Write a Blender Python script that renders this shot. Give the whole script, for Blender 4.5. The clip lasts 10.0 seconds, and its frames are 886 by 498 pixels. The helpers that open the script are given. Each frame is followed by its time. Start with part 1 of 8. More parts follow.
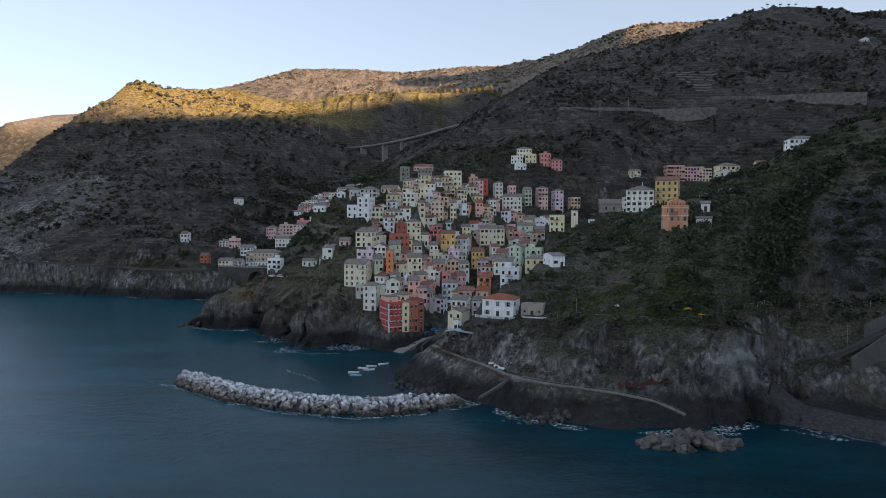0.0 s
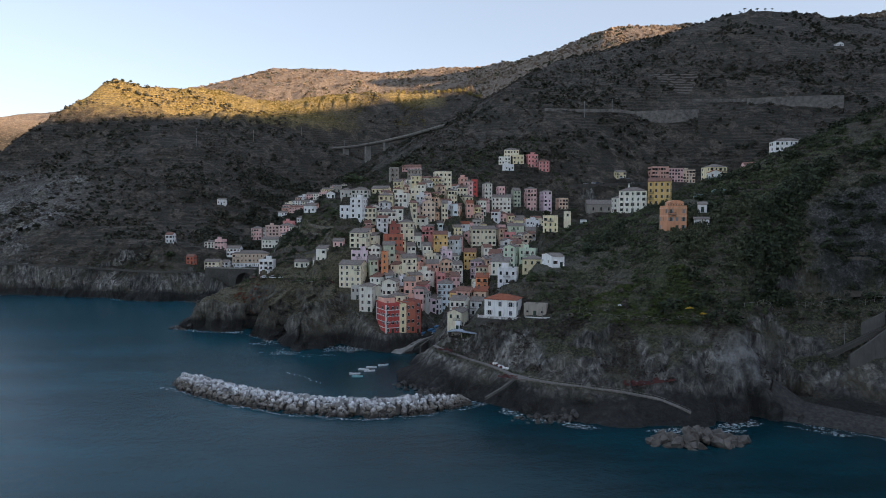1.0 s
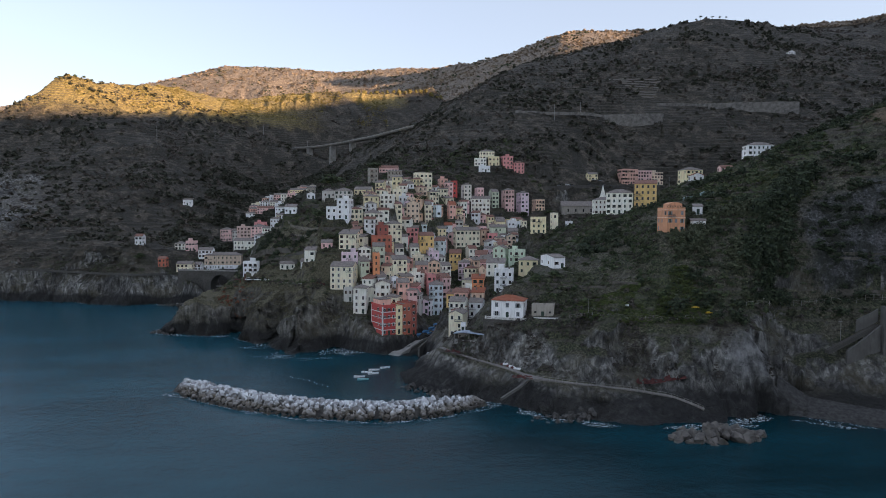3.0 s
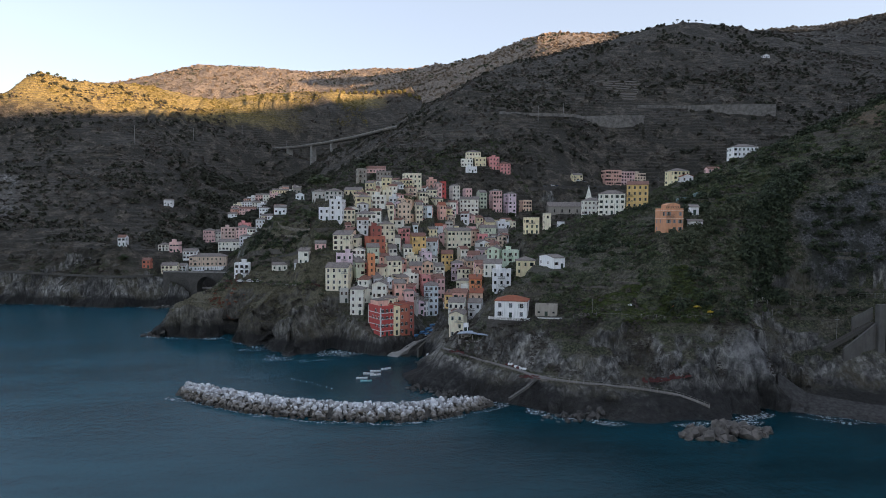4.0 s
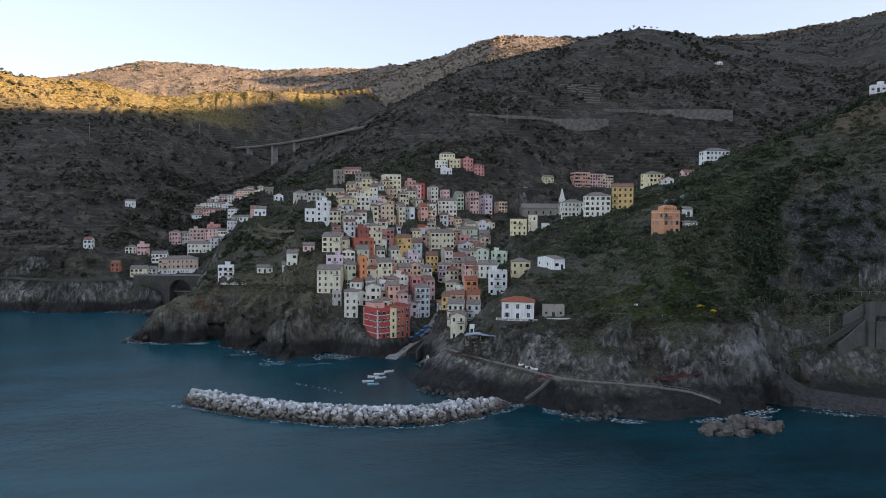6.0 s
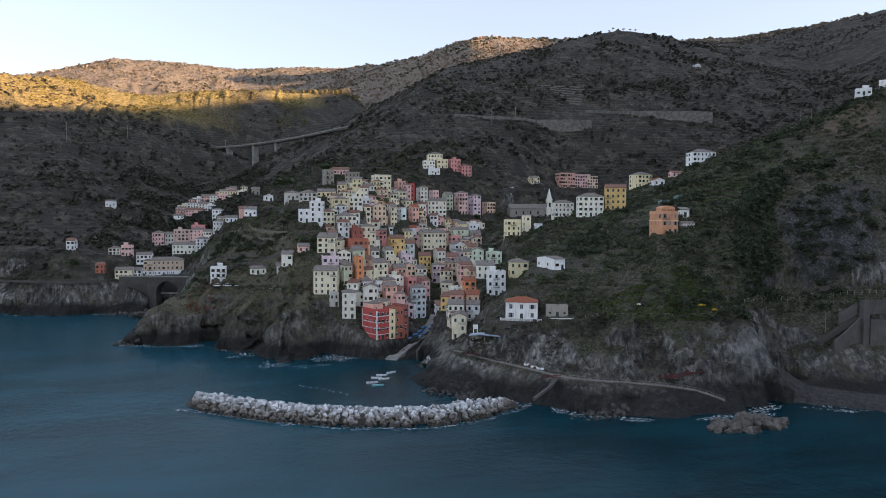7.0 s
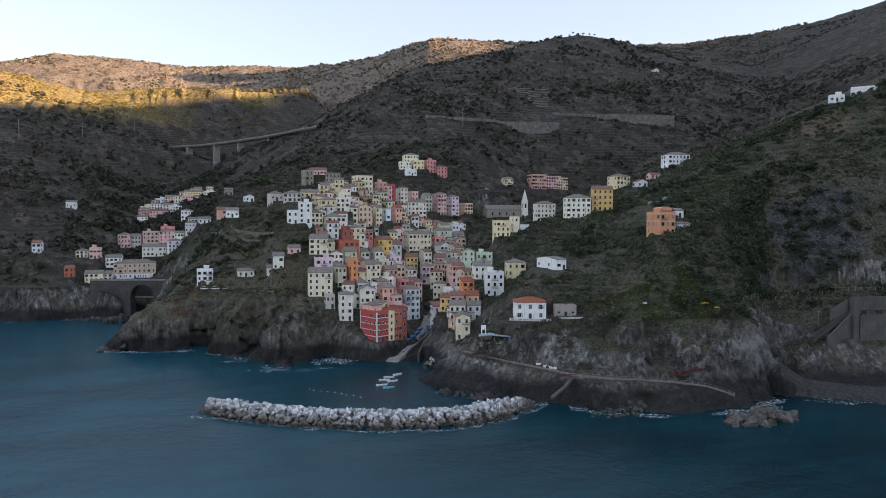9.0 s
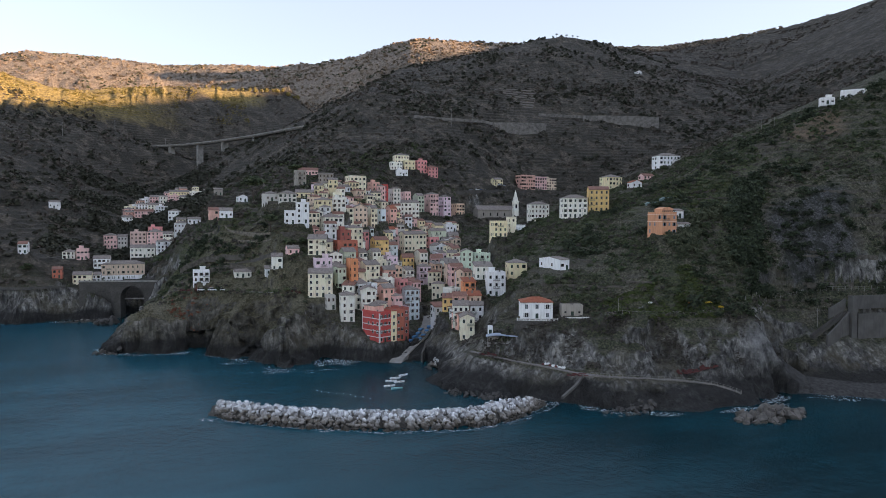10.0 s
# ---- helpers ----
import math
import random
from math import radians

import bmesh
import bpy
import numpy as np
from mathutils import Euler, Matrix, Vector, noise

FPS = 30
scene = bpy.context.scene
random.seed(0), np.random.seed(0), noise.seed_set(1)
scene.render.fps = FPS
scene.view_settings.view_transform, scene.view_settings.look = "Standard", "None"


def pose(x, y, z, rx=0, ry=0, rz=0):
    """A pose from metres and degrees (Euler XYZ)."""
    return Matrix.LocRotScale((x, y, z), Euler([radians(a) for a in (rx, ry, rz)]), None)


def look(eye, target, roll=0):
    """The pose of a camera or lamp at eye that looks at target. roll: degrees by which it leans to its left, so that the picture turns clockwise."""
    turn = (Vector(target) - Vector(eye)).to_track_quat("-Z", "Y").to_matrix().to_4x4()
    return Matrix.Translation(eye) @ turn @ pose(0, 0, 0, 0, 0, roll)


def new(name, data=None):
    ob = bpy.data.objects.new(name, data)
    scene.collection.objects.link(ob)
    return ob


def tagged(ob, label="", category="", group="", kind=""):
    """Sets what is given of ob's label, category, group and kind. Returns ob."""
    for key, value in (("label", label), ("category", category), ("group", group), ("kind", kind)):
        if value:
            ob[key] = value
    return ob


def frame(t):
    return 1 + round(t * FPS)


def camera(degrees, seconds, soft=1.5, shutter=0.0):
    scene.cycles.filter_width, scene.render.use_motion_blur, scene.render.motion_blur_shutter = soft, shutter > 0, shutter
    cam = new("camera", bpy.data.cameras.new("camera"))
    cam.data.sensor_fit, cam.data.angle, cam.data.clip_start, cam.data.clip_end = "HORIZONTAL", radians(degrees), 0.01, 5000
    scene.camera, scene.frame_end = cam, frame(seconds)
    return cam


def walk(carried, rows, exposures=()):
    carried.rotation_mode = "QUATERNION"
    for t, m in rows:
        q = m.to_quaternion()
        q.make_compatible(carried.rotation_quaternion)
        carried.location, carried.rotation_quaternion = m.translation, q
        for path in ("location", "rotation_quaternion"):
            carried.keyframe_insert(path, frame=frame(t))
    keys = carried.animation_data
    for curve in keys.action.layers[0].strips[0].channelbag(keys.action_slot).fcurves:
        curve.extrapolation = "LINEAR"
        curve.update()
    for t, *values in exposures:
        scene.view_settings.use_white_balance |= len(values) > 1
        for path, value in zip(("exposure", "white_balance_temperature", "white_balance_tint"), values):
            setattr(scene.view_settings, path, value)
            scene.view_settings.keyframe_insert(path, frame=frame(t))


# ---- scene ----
cam = camera(66.8, 10.0, soft=0.9)
METRES, EYE, TILT, LEAN, TURN = 110.0, 61.5, -2.9, -0.25, 0.0
ROWS = [
    (0.0, 0.0, 0.0, 0.0, -0.0, 0.0, 0.0),
    (0.5, -0.0433, -0.0004, -0.0003, -1.0, 0.03, 0.06),
    (1.0, -0.0884, 0.0001, -0.0004, -2.04, 0.06, 0.11),
    (1.5, -0.1347, 0.0018, -0.0001, -3.07, 0.08, 0.14),
    (2.0, -0.182, 0.0045, 0.0008, -4.11, 0.1, 0.18),
    (2.5, -0.2296, 0.0093, 0.0015, -5.16, 0.11, 0.21),
    (4.0, -0.3808, 0.0251, 0.0043, -8.55, 0.14, 0.41),
    (4.5, -0.4306, 0.0333, 0.0052, -9.67, 0.15, 0.46),
    (5.0, -0.4807, 0.043, 0.0059, -10.8, 0.17, 0.5),
    (5.5, -0.5308, 0.0536, 0.0068, -11.92, 0.19, 0.55),
    (7.0, -0.6807, 0.0882, 0.011, -15.24, 0.18, 0.76),
    (7.5, -0.7308, 0.1024, 0.0119, -16.36, 0.19, 0.82),
    (8.0, -0.7806, 0.1178, 0.0127, -17.48, 0.19, 0.9),
    (8.5, -0.8299, 0.1341, 0.0131, -18.58, 0.2, 0.96),
    (9.0, -0.8789, 0.1518, 0.0135, -19.61, 0.21, 1.03),
    (9.5, -0.9273, 0.1704, 0.0143, -20.6, 0.21, 1.08),
    (10.0, -0.9748, 0.1896, 0.0146, -21.55, 0.22, 1.12),
]
walk(cam, [(t, pose(0, 0, EYE, TILT, LEAN, TURN) @ pose(METRES * x, METRES * y, METRES * z, 90 + pitch, roll, yaw)) for t, x, y, z, yaw, pitch, roll in ROWS],
     exposures=[(0.0, 1.40, 6330, 19), (2.5, 1.54, 6450, 21), (5.0, 1.68, 6560, 21), (10.0, 1.84, 6600, 22)])

# ---- light: a low winter sun behind the eastern ridge, clear pale sky ----
SUN_AZ, SUN_EL = 120.0, 11.0          # degrees clockwise from the view axis (+y); above the horizon
world = bpy.data.worlds.new("clear_sky")
scene.world = world
world.use_nodes = True
wn = world.node_tree
sky = wn.nodes.new("ShaderNodeTexSky")
sky.sky_type, sky.sun_disc = "NISHITA", False
sky.sun_elevation, sky.sun_rotation = radians(SUN_EL), radians(SUN_AZ)
sky.air_density, sky.dust_density, sky.ozone_density = 1.0, 0.35, 1.2
wn.nodes["Background"].inputs["Strength"].default_value = 0.11
haze = wn.nodes.new("ShaderNodeHueSaturation")          # thin winter haze pales the blue
haze.inputs["Saturation"].default_value = 0.82
wn.links.new(sky.outputs[0], haze.inputs["Color"])
veil = wn.nodes.new("ShaderNodeMix")
veil.data_type = "RGBA"
veil.inputs[0].default_value, veil.inputs[7].default_value = 0.5, (1.85, 2.2, 2.5, 1.0)
wn.links.new(haze.outputs[0], veil.inputs[6])
wn.links.new(veil.outputs[2], wn.nodes["Background"].inputs["Color"])
sun_data = bpy.data.lights.new("sun", "SUN")
sun_data.energy, sun_data.angle, sun_data.color = 5.0, radians(0.6), (1.0, 0.70, 0.40)
sun = new("sun", sun_data)
_a, _e = radians(SUN_AZ), radians(SUN_EL)
sun.matrix_world = look((600 * math.sin(_a), 600 * math.cos(_a), 600 * math.tan(_e)), (0, 0, 0))

# ---- materials ----
def material(name, rough=0.8, metal=0.0):
    """A node material and its tree, principled shader and a maker of nodes."""
    m = bpy.data.materials.new(name)
    m.use_nodes = True
    t = m.node_tree
    p = t.nodes["Principled BSDF"]
    p.inputs["Roughness"].default_value, p.inputs["Metallic"].default_value = rough, metal
    return m, t, p


def noise_tex(t, scale, detail=4.0, rough=0.55, coords="Object", stretch=None):
    c = t.nodes.new("ShaderNodeTexCoord")
    n = t.nodes.new("ShaderNodeTexNoise")
    n.inputs["Scale"].default_value, n.inputs["Detail"].default_value, n.inputs["Roughness"].default_value = scale, detail, rough
    if stretch:
        mp = t.nodes.new("ShaderNodeMapping")
        mp.inputs["Scale"].default_value = stretch
        t.links.new(c.outputs[coords], mp.inputs[0])
        t.links.new(mp.outputs[0], n.inputs["Vector"])
    else:
        t.links.new(c.outputs[coords], n.inputs["Vector"])
    return n


def ramp(t, src, *stops):
    r = t.nodes.new("ShaderNodeValToRGB")
    while len(r.color_ramp.elements) < len(stops):
        r.color_ramp.elements.new(0.5)
    for e, (pos, col) in zip(r.color_ramp.elements, stops):
        e.position, e.color = pos, (*col, 1.0)
    t.links.new(src, r.inputs[0])
    return r


def mix(t, fac, a, b, mode="MIX"):
    n = t.nodes.new("ShaderNodeMix")
    n.data_type, n.blend_type = "RGBA", mode
    for sock, v in ((n.inputs[0], fac), (n.inputs[6], a), (n.inputs[7], b)):
        if hasattr(v, "is_linked"):
            t.links.new(v, sock)
        elif isinstance(v, tuple):
            sock.default_value = (*v, 1.0)
        else:
            sock.default_value = v
    return n.outputs[2]


def bump(t, p, src, strength=0.5, distance=0.1):
    b = t.nodes.new("ShaderNodeBump")
    b.inputs["Strength"].default_value, b.inputs["Distance"].default_value = strength, distance
    t.links.new(src, b.inputs["Height"])
    t.links.new(b.outputs[0], p.inputs["Normal"])


def arith(t, op, a, b=None):
    n = t.nodes.new("ShaderNodeMath")
    n.operation = op
    for sock, v in zip(n.inputs, (a, b)):
        if hasattr(v, "is_linked"):
            t.links.new(v, sock)
        elif v is not None:
            sock.default_value = v
    return n.outputs[0]


def plaster(name, col):
    """Weathered painted render: patches of fading, run-down stains, fine grain."""
    m, t, p = material(name, 0.85)
    big = noise_tex(t, 0.25, 5.0, 0.6)
    run = noise_tex(t, 1.2, 4.0, 0.6, stretch=(1.0, 1.0, 0.18))
    info = t.nodes.new("ShaderNodeObjectInfo")
    col = tuple(min(0.9, (c * k) ** 0.94) for c, k in zip(col, (1.20, 1.12, 1.02)))
    dark = tuple(c * 0.62 + 0.02 for c in col)
    pale = tuple(min(0.9, c * 1.12 + 0.03) for c in col)
    base = mix(t, ramp(t, big.outputs[0], (0.35, (0, 0, 0)), (0.68, (1, 1, 1))).outputs[0], col, pale)
    stain = ramp(t, run.outputs[0], (0.46, (0, 0, 0)), (0.74, (0.8, 0.8, 0.8)))
    c2 = mix(t, stain.outputs[0], base, dark)
    hsv = t.nodes.new("ShaderNodeHueSaturation")
    t.links.new(c2, hsv.inputs["Color"])
    t.links.new(arith(t, "ADD", arith(t, "MULTIPLY", info.outputs["Random"], 0.2), 0.9), hsv.inputs["Value"])
    t.links.new(hsv.outputs[0], p.inputs["Base Color"])
    bump(t, p, noise_tex(t, 6.0, 3.0).outputs[0], 0.3, 0.02)
    return m


def plain(name, col, rough=0.7, metal=0.0, vary=0.25, scale=2.0):
    m, t, p = material(name, rough, metal)
    n = noise_tex(t, scale, 4.0, 0.6)
    lo, hi = tuple(c * (1 - vary) for c in col), tuple(min(0.95, c * (1 + vary)) for c in col)
    t.links.new(ramp(t, n.outputs[0], (0.3, lo), (0.7, hi)).outputs[0], p.inputs["Base Color"])
    return m


def make_tiles(name, a, b):
    """Roof covering: courses of tile or slate, lichen patches."""
    m, t, p = material(name, 0.85)
    n = noise_tex(t, 0.9, 5.0, 0.65)
    w = t.nodes.new("ShaderNodeTexWave")
    c = t.nodes.new("ShaderNodeTexCoord")
    t.links.new(c.outputs["Object"], w.inputs["Vector"])
    w.inputs["Scale"].default_value, w.inputs["Distortion"].default_value = 1.3, 1.5
    w.bands_direction = "Z"
    col = ramp(t, n.outputs[0], (0.3, a), (0.7, b)).outputs[0]
    t.links.new(mix(t, arith(t, "MULTIPLY", w.outputs["Fac"], 0.35), col, tuple(v * 0.5 for v in a)), p.inputs["Base Color"])
    bump(t, p, w.outputs["Fac"], 0.5, 0.06)
    return m


def make_ground():
    """Hillside: olive scrub, brown winter grass, dry-stone terrace lines, bare schist on steep faces and along the shore."""
    m, t, p = material("hillside", 0.95)
    geo = t.nodes.new("ShaderNodeNewGeometry")
    sep = t.nodes.new("ShaderNodeSeparateXYZ")
    t.links.new(geo.outputs["Position"], sep.inputs[0])
    nrm = t.nodes.new("ShaderNodeSeparateXYZ")
    t.links.new(geo.outputs["Normal"], nrm.inputs[0])
    wide = noise_tex(t, 0.008, 6.0, 0.6)
    mid = noise_tex(t, 0.06, 6.0, 0.65)
    fine = noise_tex(t, 0.28, 8.0, 0.78)
    def zone(centre, radius, soft, wob=60.0):
        away = t.nodes.new("ShaderNodeVectorMath")
        away.operation = "DISTANCE"
        t.links.new(geo.outputs["Position"], away.inputs[0])
        away.inputs[1].default_value = centre
        c = t.nodes.new("ShaderNodeClamp")
        t.links.new(arith(t, "DIVIDE", arith(t, "SUBTRACT", radius + wob * 0.5, arith(t, "ADD", away.outputs["Value"], arith(t, "MULTIPLY", mid.outputs[0], wob))), soft), c.inputs[0])
        return c.outputs[0]

    # heath and bare coppice on the hills
    scrub = ramp(t, fine.outputs[0], (0.38, (0.009, 0.008, 0.005)), (0.5, (0.026, 0.023, 0.015)), (0.62, (0.062, 0.054, 0.037)))
    grass = ramp(t, fine.outputs[0], (0.36, (0.046, 0.038, 0.028)), (0.62, (0.17, 0.143, 0.108)))
    sel = ramp(t, mid.outputs[0], (0.46, (0, 0, 0)), (0.54, (1, 1, 1)))
    veg = mix(t, sel.outputs[0], scrub.outputs[0], grass.outputs[0])
    sel2 = ramp(t, wide.outputs[0], (0.46, (0, 0, 0)), (0.6, (0.3, 0.3, 0.3)))
    veg = mix(t, sel2.outputs[0], veg, (0.046, 0.036, 0.026))
    clump = ramp(t, noise_tex(t, 0.085, 6.0, 0.7).outputs[0], (0.47, (0, 0, 0)), (0.53, (0.85, 0.85, 0.85)))
    veg = mix(t, clump.outputs[0], veg, mix(t, fine.outputs[0], (0.012, 0.0115, 0.008), (0.044, 0.040, 0.029)))
    speck = ramp(t, noise_tex(t, 0.42, 5.0, 0.7).outputs[0], (0.45, (0, 0, 0)), (0.56, (0.55, 0.55, 0.55)))
    veg = mix(t, speck.outputs[0], veg, mix(t, mid.outputs[0], (0.020, 0.0185, 0.013), (0.052, 0.046, 0.034)))
    # gardens and grassy terraces round the village and on the eastern slope
    tuft = noise_tex(t, 1.1, 6.0, 0.75)
    g1 = ramp(t, tuft.outputs[0], (0.38, (0.010, 0.013, 0.006)), (0.5, (0.042, 0.048, 0.024)), (0.62, (0.105, 0.108, 0.060)))
    g2 = ramp(t, tuft.outputs[0], (0.38, (0.028, 0.026, 0.016)), (0.5, (0.076, 0.071, 0.047)), (0.62, (0.155, 0.143, 0.10)))
    garden = mix(t, sel.outputs[0], g1.outputs[0], g2.outputs[0])
    near_c = t.nodes.new("ShaderNodeClamp")
    t.links.new(arith(t, "DIVIDE", arith(t, "SUBTRACT", 545.0, arith(t, "ADD", sep.outputs["Y"], arith(t, "MULTIPLY", mid.outputs[0], 60.0))), 60.0), near_c.inputs[0])
    veg = mix(t, near_c.outputs[0], veg, garden)
    lawn = ramp(t, tuft.outputs[0], (0.38, (0.022, 0.029, 0.010)), (0.62, (0.092, 0.108, 0.044)))
    for place, radius in (((110, 330, 68), 38.0), ((145, 295, 78), 34.0), ((66, 228, 34), 20.0), ((-92, 440, 45), 40.0), ((-80, 395, 38), 30.0)):
        veg = mix(t, arith(t, "MULTIPLY", zone(place, radius, 14.0, 40.0), 0.75), veg, lawn.outputs[0])
    # dry yellow grass on the open heights, sunlight put into its gold; russet woods further up
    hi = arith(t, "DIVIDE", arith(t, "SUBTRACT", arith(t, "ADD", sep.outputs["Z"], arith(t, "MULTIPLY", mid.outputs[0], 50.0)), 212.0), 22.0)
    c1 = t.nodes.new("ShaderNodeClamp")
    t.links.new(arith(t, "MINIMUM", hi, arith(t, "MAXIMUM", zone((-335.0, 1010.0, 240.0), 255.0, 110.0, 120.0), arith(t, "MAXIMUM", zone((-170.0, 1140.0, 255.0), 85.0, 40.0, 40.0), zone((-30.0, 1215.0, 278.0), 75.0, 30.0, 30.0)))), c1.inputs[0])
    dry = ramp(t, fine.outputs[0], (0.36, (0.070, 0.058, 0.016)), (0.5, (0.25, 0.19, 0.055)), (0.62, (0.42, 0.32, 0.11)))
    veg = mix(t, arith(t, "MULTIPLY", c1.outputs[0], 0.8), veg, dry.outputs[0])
    hi2 = arith(t, "DIVIDE", arith(t, "SUBTRACT", sep.outputs["Z"], 285.0), 60.0)
    c2 = t.nodes.new("ShaderNodeClamp")
    t.links.new(arith(t, "MINIMUM", hi2, arith(t, "DIVIDE", arith(t, "SUBTRACT", sep.outputs["Y"], 1330.0), 150.0)), c2.inputs[0])
    wood = ramp(t, mid.outputs[0], (0.3, (0.15, 0.124, 0.096)), (0.5, (0.23, 0.187, 0.143)), (0.7, (0.31, 0.25, 0.187)))
    canopy = ramp(t, fine.outputs[0], (0.42, (0.45, 0.45, 0.48)), (0.56, (1.1, 1.1, 1.1)))
    veg = mix(t, c2.outputs[0], veg, mix(t, 1.0, wood.outputs[0], canopy.outputs[0], "MULTIPLY"))
    # terrace walls: thin grey bands that follow the contour
    wob = arith(t, "MULTIPLY", arith(t, "SUBTRACT", mid.outputs[0], 0.5), 7.0)
    frac = arith(t, "FRACT", arith(t, "DIVIDE", arith(t, "ADD", sep.outputs["Z"], wob), 3.6))
    band = ramp(t, frac, (0.0, (1, 1, 1)), (0.2, (0.9, 0.9, 0.9)), (0.34, (0, 0, 0)))
    amt = arith(t, "MULTIPLY", band.outputs[0], ramp(t, noise_tex(t, 0.02, 4.0).outputs[0], (0.40, (0, 0, 0)), (0.56, (0.7, 0.7, 0.7))).outputs[0])
    veg = mix(t, amt, veg, (0.088, 0.080, 0.066))
    # thin pale soil on the headland's open sea face, paled further for skylight and haze
    earth = ramp(t, fine.outputs[0], (0.36, (0.040, 0.036, 0.030)), (0.5, (0.105, 0.096, 0.082)), (0.64, (0.20, 0.185, 0.16)))
    veg = mix(t, arith(t, "MULTIPLY", zone((-375.0, 650.0, 70.0), 95.0, 70.0, 90.0), 0.7), veg, earth.outputs[0])
    # dry olive-brown turf on the western headland
    turf = ramp(t, tuft.outputs[0], (0.36, (0.050, 0.046, 0.028)), (0.5, (0.118, 0.106, 0.066)), (0.64, (0.19, 0.172, 0.112)))
    for place, radius in (((-88.0, 372.0, 24.0), 46.0), ((-118.0, 385.0, 20.0), 32.0), ((-60.0, 345.0, 26.0), 30.0), ((-78.0, 410.0, 42.0), 30.0)):
        veg = mix(t, arith(t, "MULTIPLY", zone(place, radius, 12.0, 20.0), 0.85), veg, turf.outputs[0])
    # rock
    strata = noise_tex(t, 0.30, 9.0, 0.66, stretch=(1.0, 1.0, 0.85))
    rock = ramp(t, strata.outputs[0], (0.38, (0.022, 0.021, 0.020)), (0.5, (0.100, 0.097, 0.090)), (0.63, (0.25, 0.24, 0.222)))
    lay = t.nodes.new("ShaderNodeTexCoord")
    tilt = t.nodes.new("ShaderNodeMapping")
    tilt.inputs["Rotation"].default_value, tilt.inputs["Scale"].default_value = (0.18, 0.34, 0.4), (1.0, 1.0, 0.12)
    beds = t.nodes.new("ShaderNodeTexNoise")
    beds.inputs["Scale"].default_value, beds.inputs["Detail"].default_value, beds.inputs["Roughness"].default_value = 0.55, 7.0, 0.66
    t.links.new(lay.outputs["Object"], tilt.inputs[0])
    t.links.new(tilt.outputs[0], beds.inputs["Vector"])
    bed = ramp(t, beds.outputs[0], (0.37, (0.022, 0.0215, 0.021)), (0.47, (0.16, 0.157, 0.148)), (0.58, (0.30, 0.295, 0.28)), (0.68, (0.50, 0.49, 0.465)))
    mass = ramp(t, noise_tex(t, 0.045, 4.0, 0.6).outputs[0], (0.40, (0.6, 0.6, 0.6)), (0.58, (1.3, 1.3, 1.3)))
    wc = t.nodes.new("ShaderNodeTexCoord")
    wm = t.nodes.new("ShaderNodeMapping")
    wm.inputs["Rotation"].default_value, wm.inputs["Scale"].default_value = (0.5, 0.35, 0.3), (1.0, 1.0, 0.45)
    warp = t.nodes.new("ShaderNodeVectorMath")
    warp.operation = "ADD"
    t.links.new(wc.outputs["Object"], wm.inputs[0])
    t.links.new(wm.outputs[0], warp.inputs[0])
    sway = noise_tex(t, 0.2, 3.0)
    swing = t.nodes.new("ShaderNodeVectorMath")
    swing.operation = "SCALE"
    swing.inputs["Scale"].default_value = 5.0
    t.links.new(sway.outputs["Color"], swing.inputs[0])
    t.links.new(swing.outputs[0], warp.inputs[1])
    cell = t.nodes.new("ShaderNodeTexVoronoi")
    cell.feature = "DISTANCE_TO_EDGE"
    cell.inputs["Scale"].default_value = 0.42
    t.links.new(warp.outputs[0], cell.inputs["Vector"])
    crack = ramp(t, cell.outputs["Distance"], (0.0, (0.4, 0.4, 0.4)), (0.07, (0, 0, 0)))
    slab = t.nodes.new("ShaderNodeTexVoronoi")
    slab.inputs["Scale"].default_value = 0.75
    lean = t.nodes.new("ShaderNodeVectorMath")
    lean.operation = "ADD"
    t.links.new(tilt.outputs[0], lean.inputs[0])
    t.links.new(sway.outputs["Color"], lean.inputs[1])
    t.links.new(lean.outputs[0], slab.inputs["Vector"])
    tone = t.nodes.new("ShaderNodeSeparateColor")
    t.links.new(slab.outputs["Color"], tone.inputs[0])
    facet = ramp(t, tone.outputs[0], (0.0, (0.55, 0.55, 0.55)), (0.55, (0.92, 0.92, 0.91)), (1.0, (1.35, 1.35, 1.32)))
    rock_c = mix(t, crack.outputs[0], mix(t, 1.0, mix(t, 1.0, mix(t, 0.45, rock.outputs[0], bed.outputs[0]), facet.outputs[0], "MULTIPLY"), mass.outputs[0], "MULTIPLY"), (0.012, 0.011, 0.010))
    moss = mix(t, ramp(t, mid.outputs[0], (0.50, (0, 0, 0)), (0.60, (0.5, 0.5, 0.5))).outputs[0], rock_c, mix(t, fine.outputs[0], (0.030, 0.028, 0.014), (0.135, 0.115, 0.062)))
    for place, radius in (((-92.0, 362.0, 18.0), 46.0), ((-55.0, 335.0, 18.0), 30.0)):
        moss = mix(t, arith(t, "MULTIPLY", zone(place, radius, 14.0, 24.0), 0.55), moss, ramp(t, strata.outputs[0], (0.38, (0.030, 0.026, 0.018)), (0.5, (0.085, 0.075, 0.052)), (0.62, (0.155, 0.138, 0.10))).outputs[0])
    steep = arith(t, "SUBTRACT", 1.0, nrm.outputs["Z"])
    s1 = arith(t, "ADD", steep, arith(t, "MULTIPLY", arith(t, "SUBTRACT", mid.outputs[0], 0.5), 0.5))
    low = arith(t, "MULTIPLY", arith(t, "SUBTRACT", 26.0, sep.outputs["Z"]), 0.018)
    s2 = arith(t, "ADD", s1, arith(t, "MAXIMUM", low, -0.12))
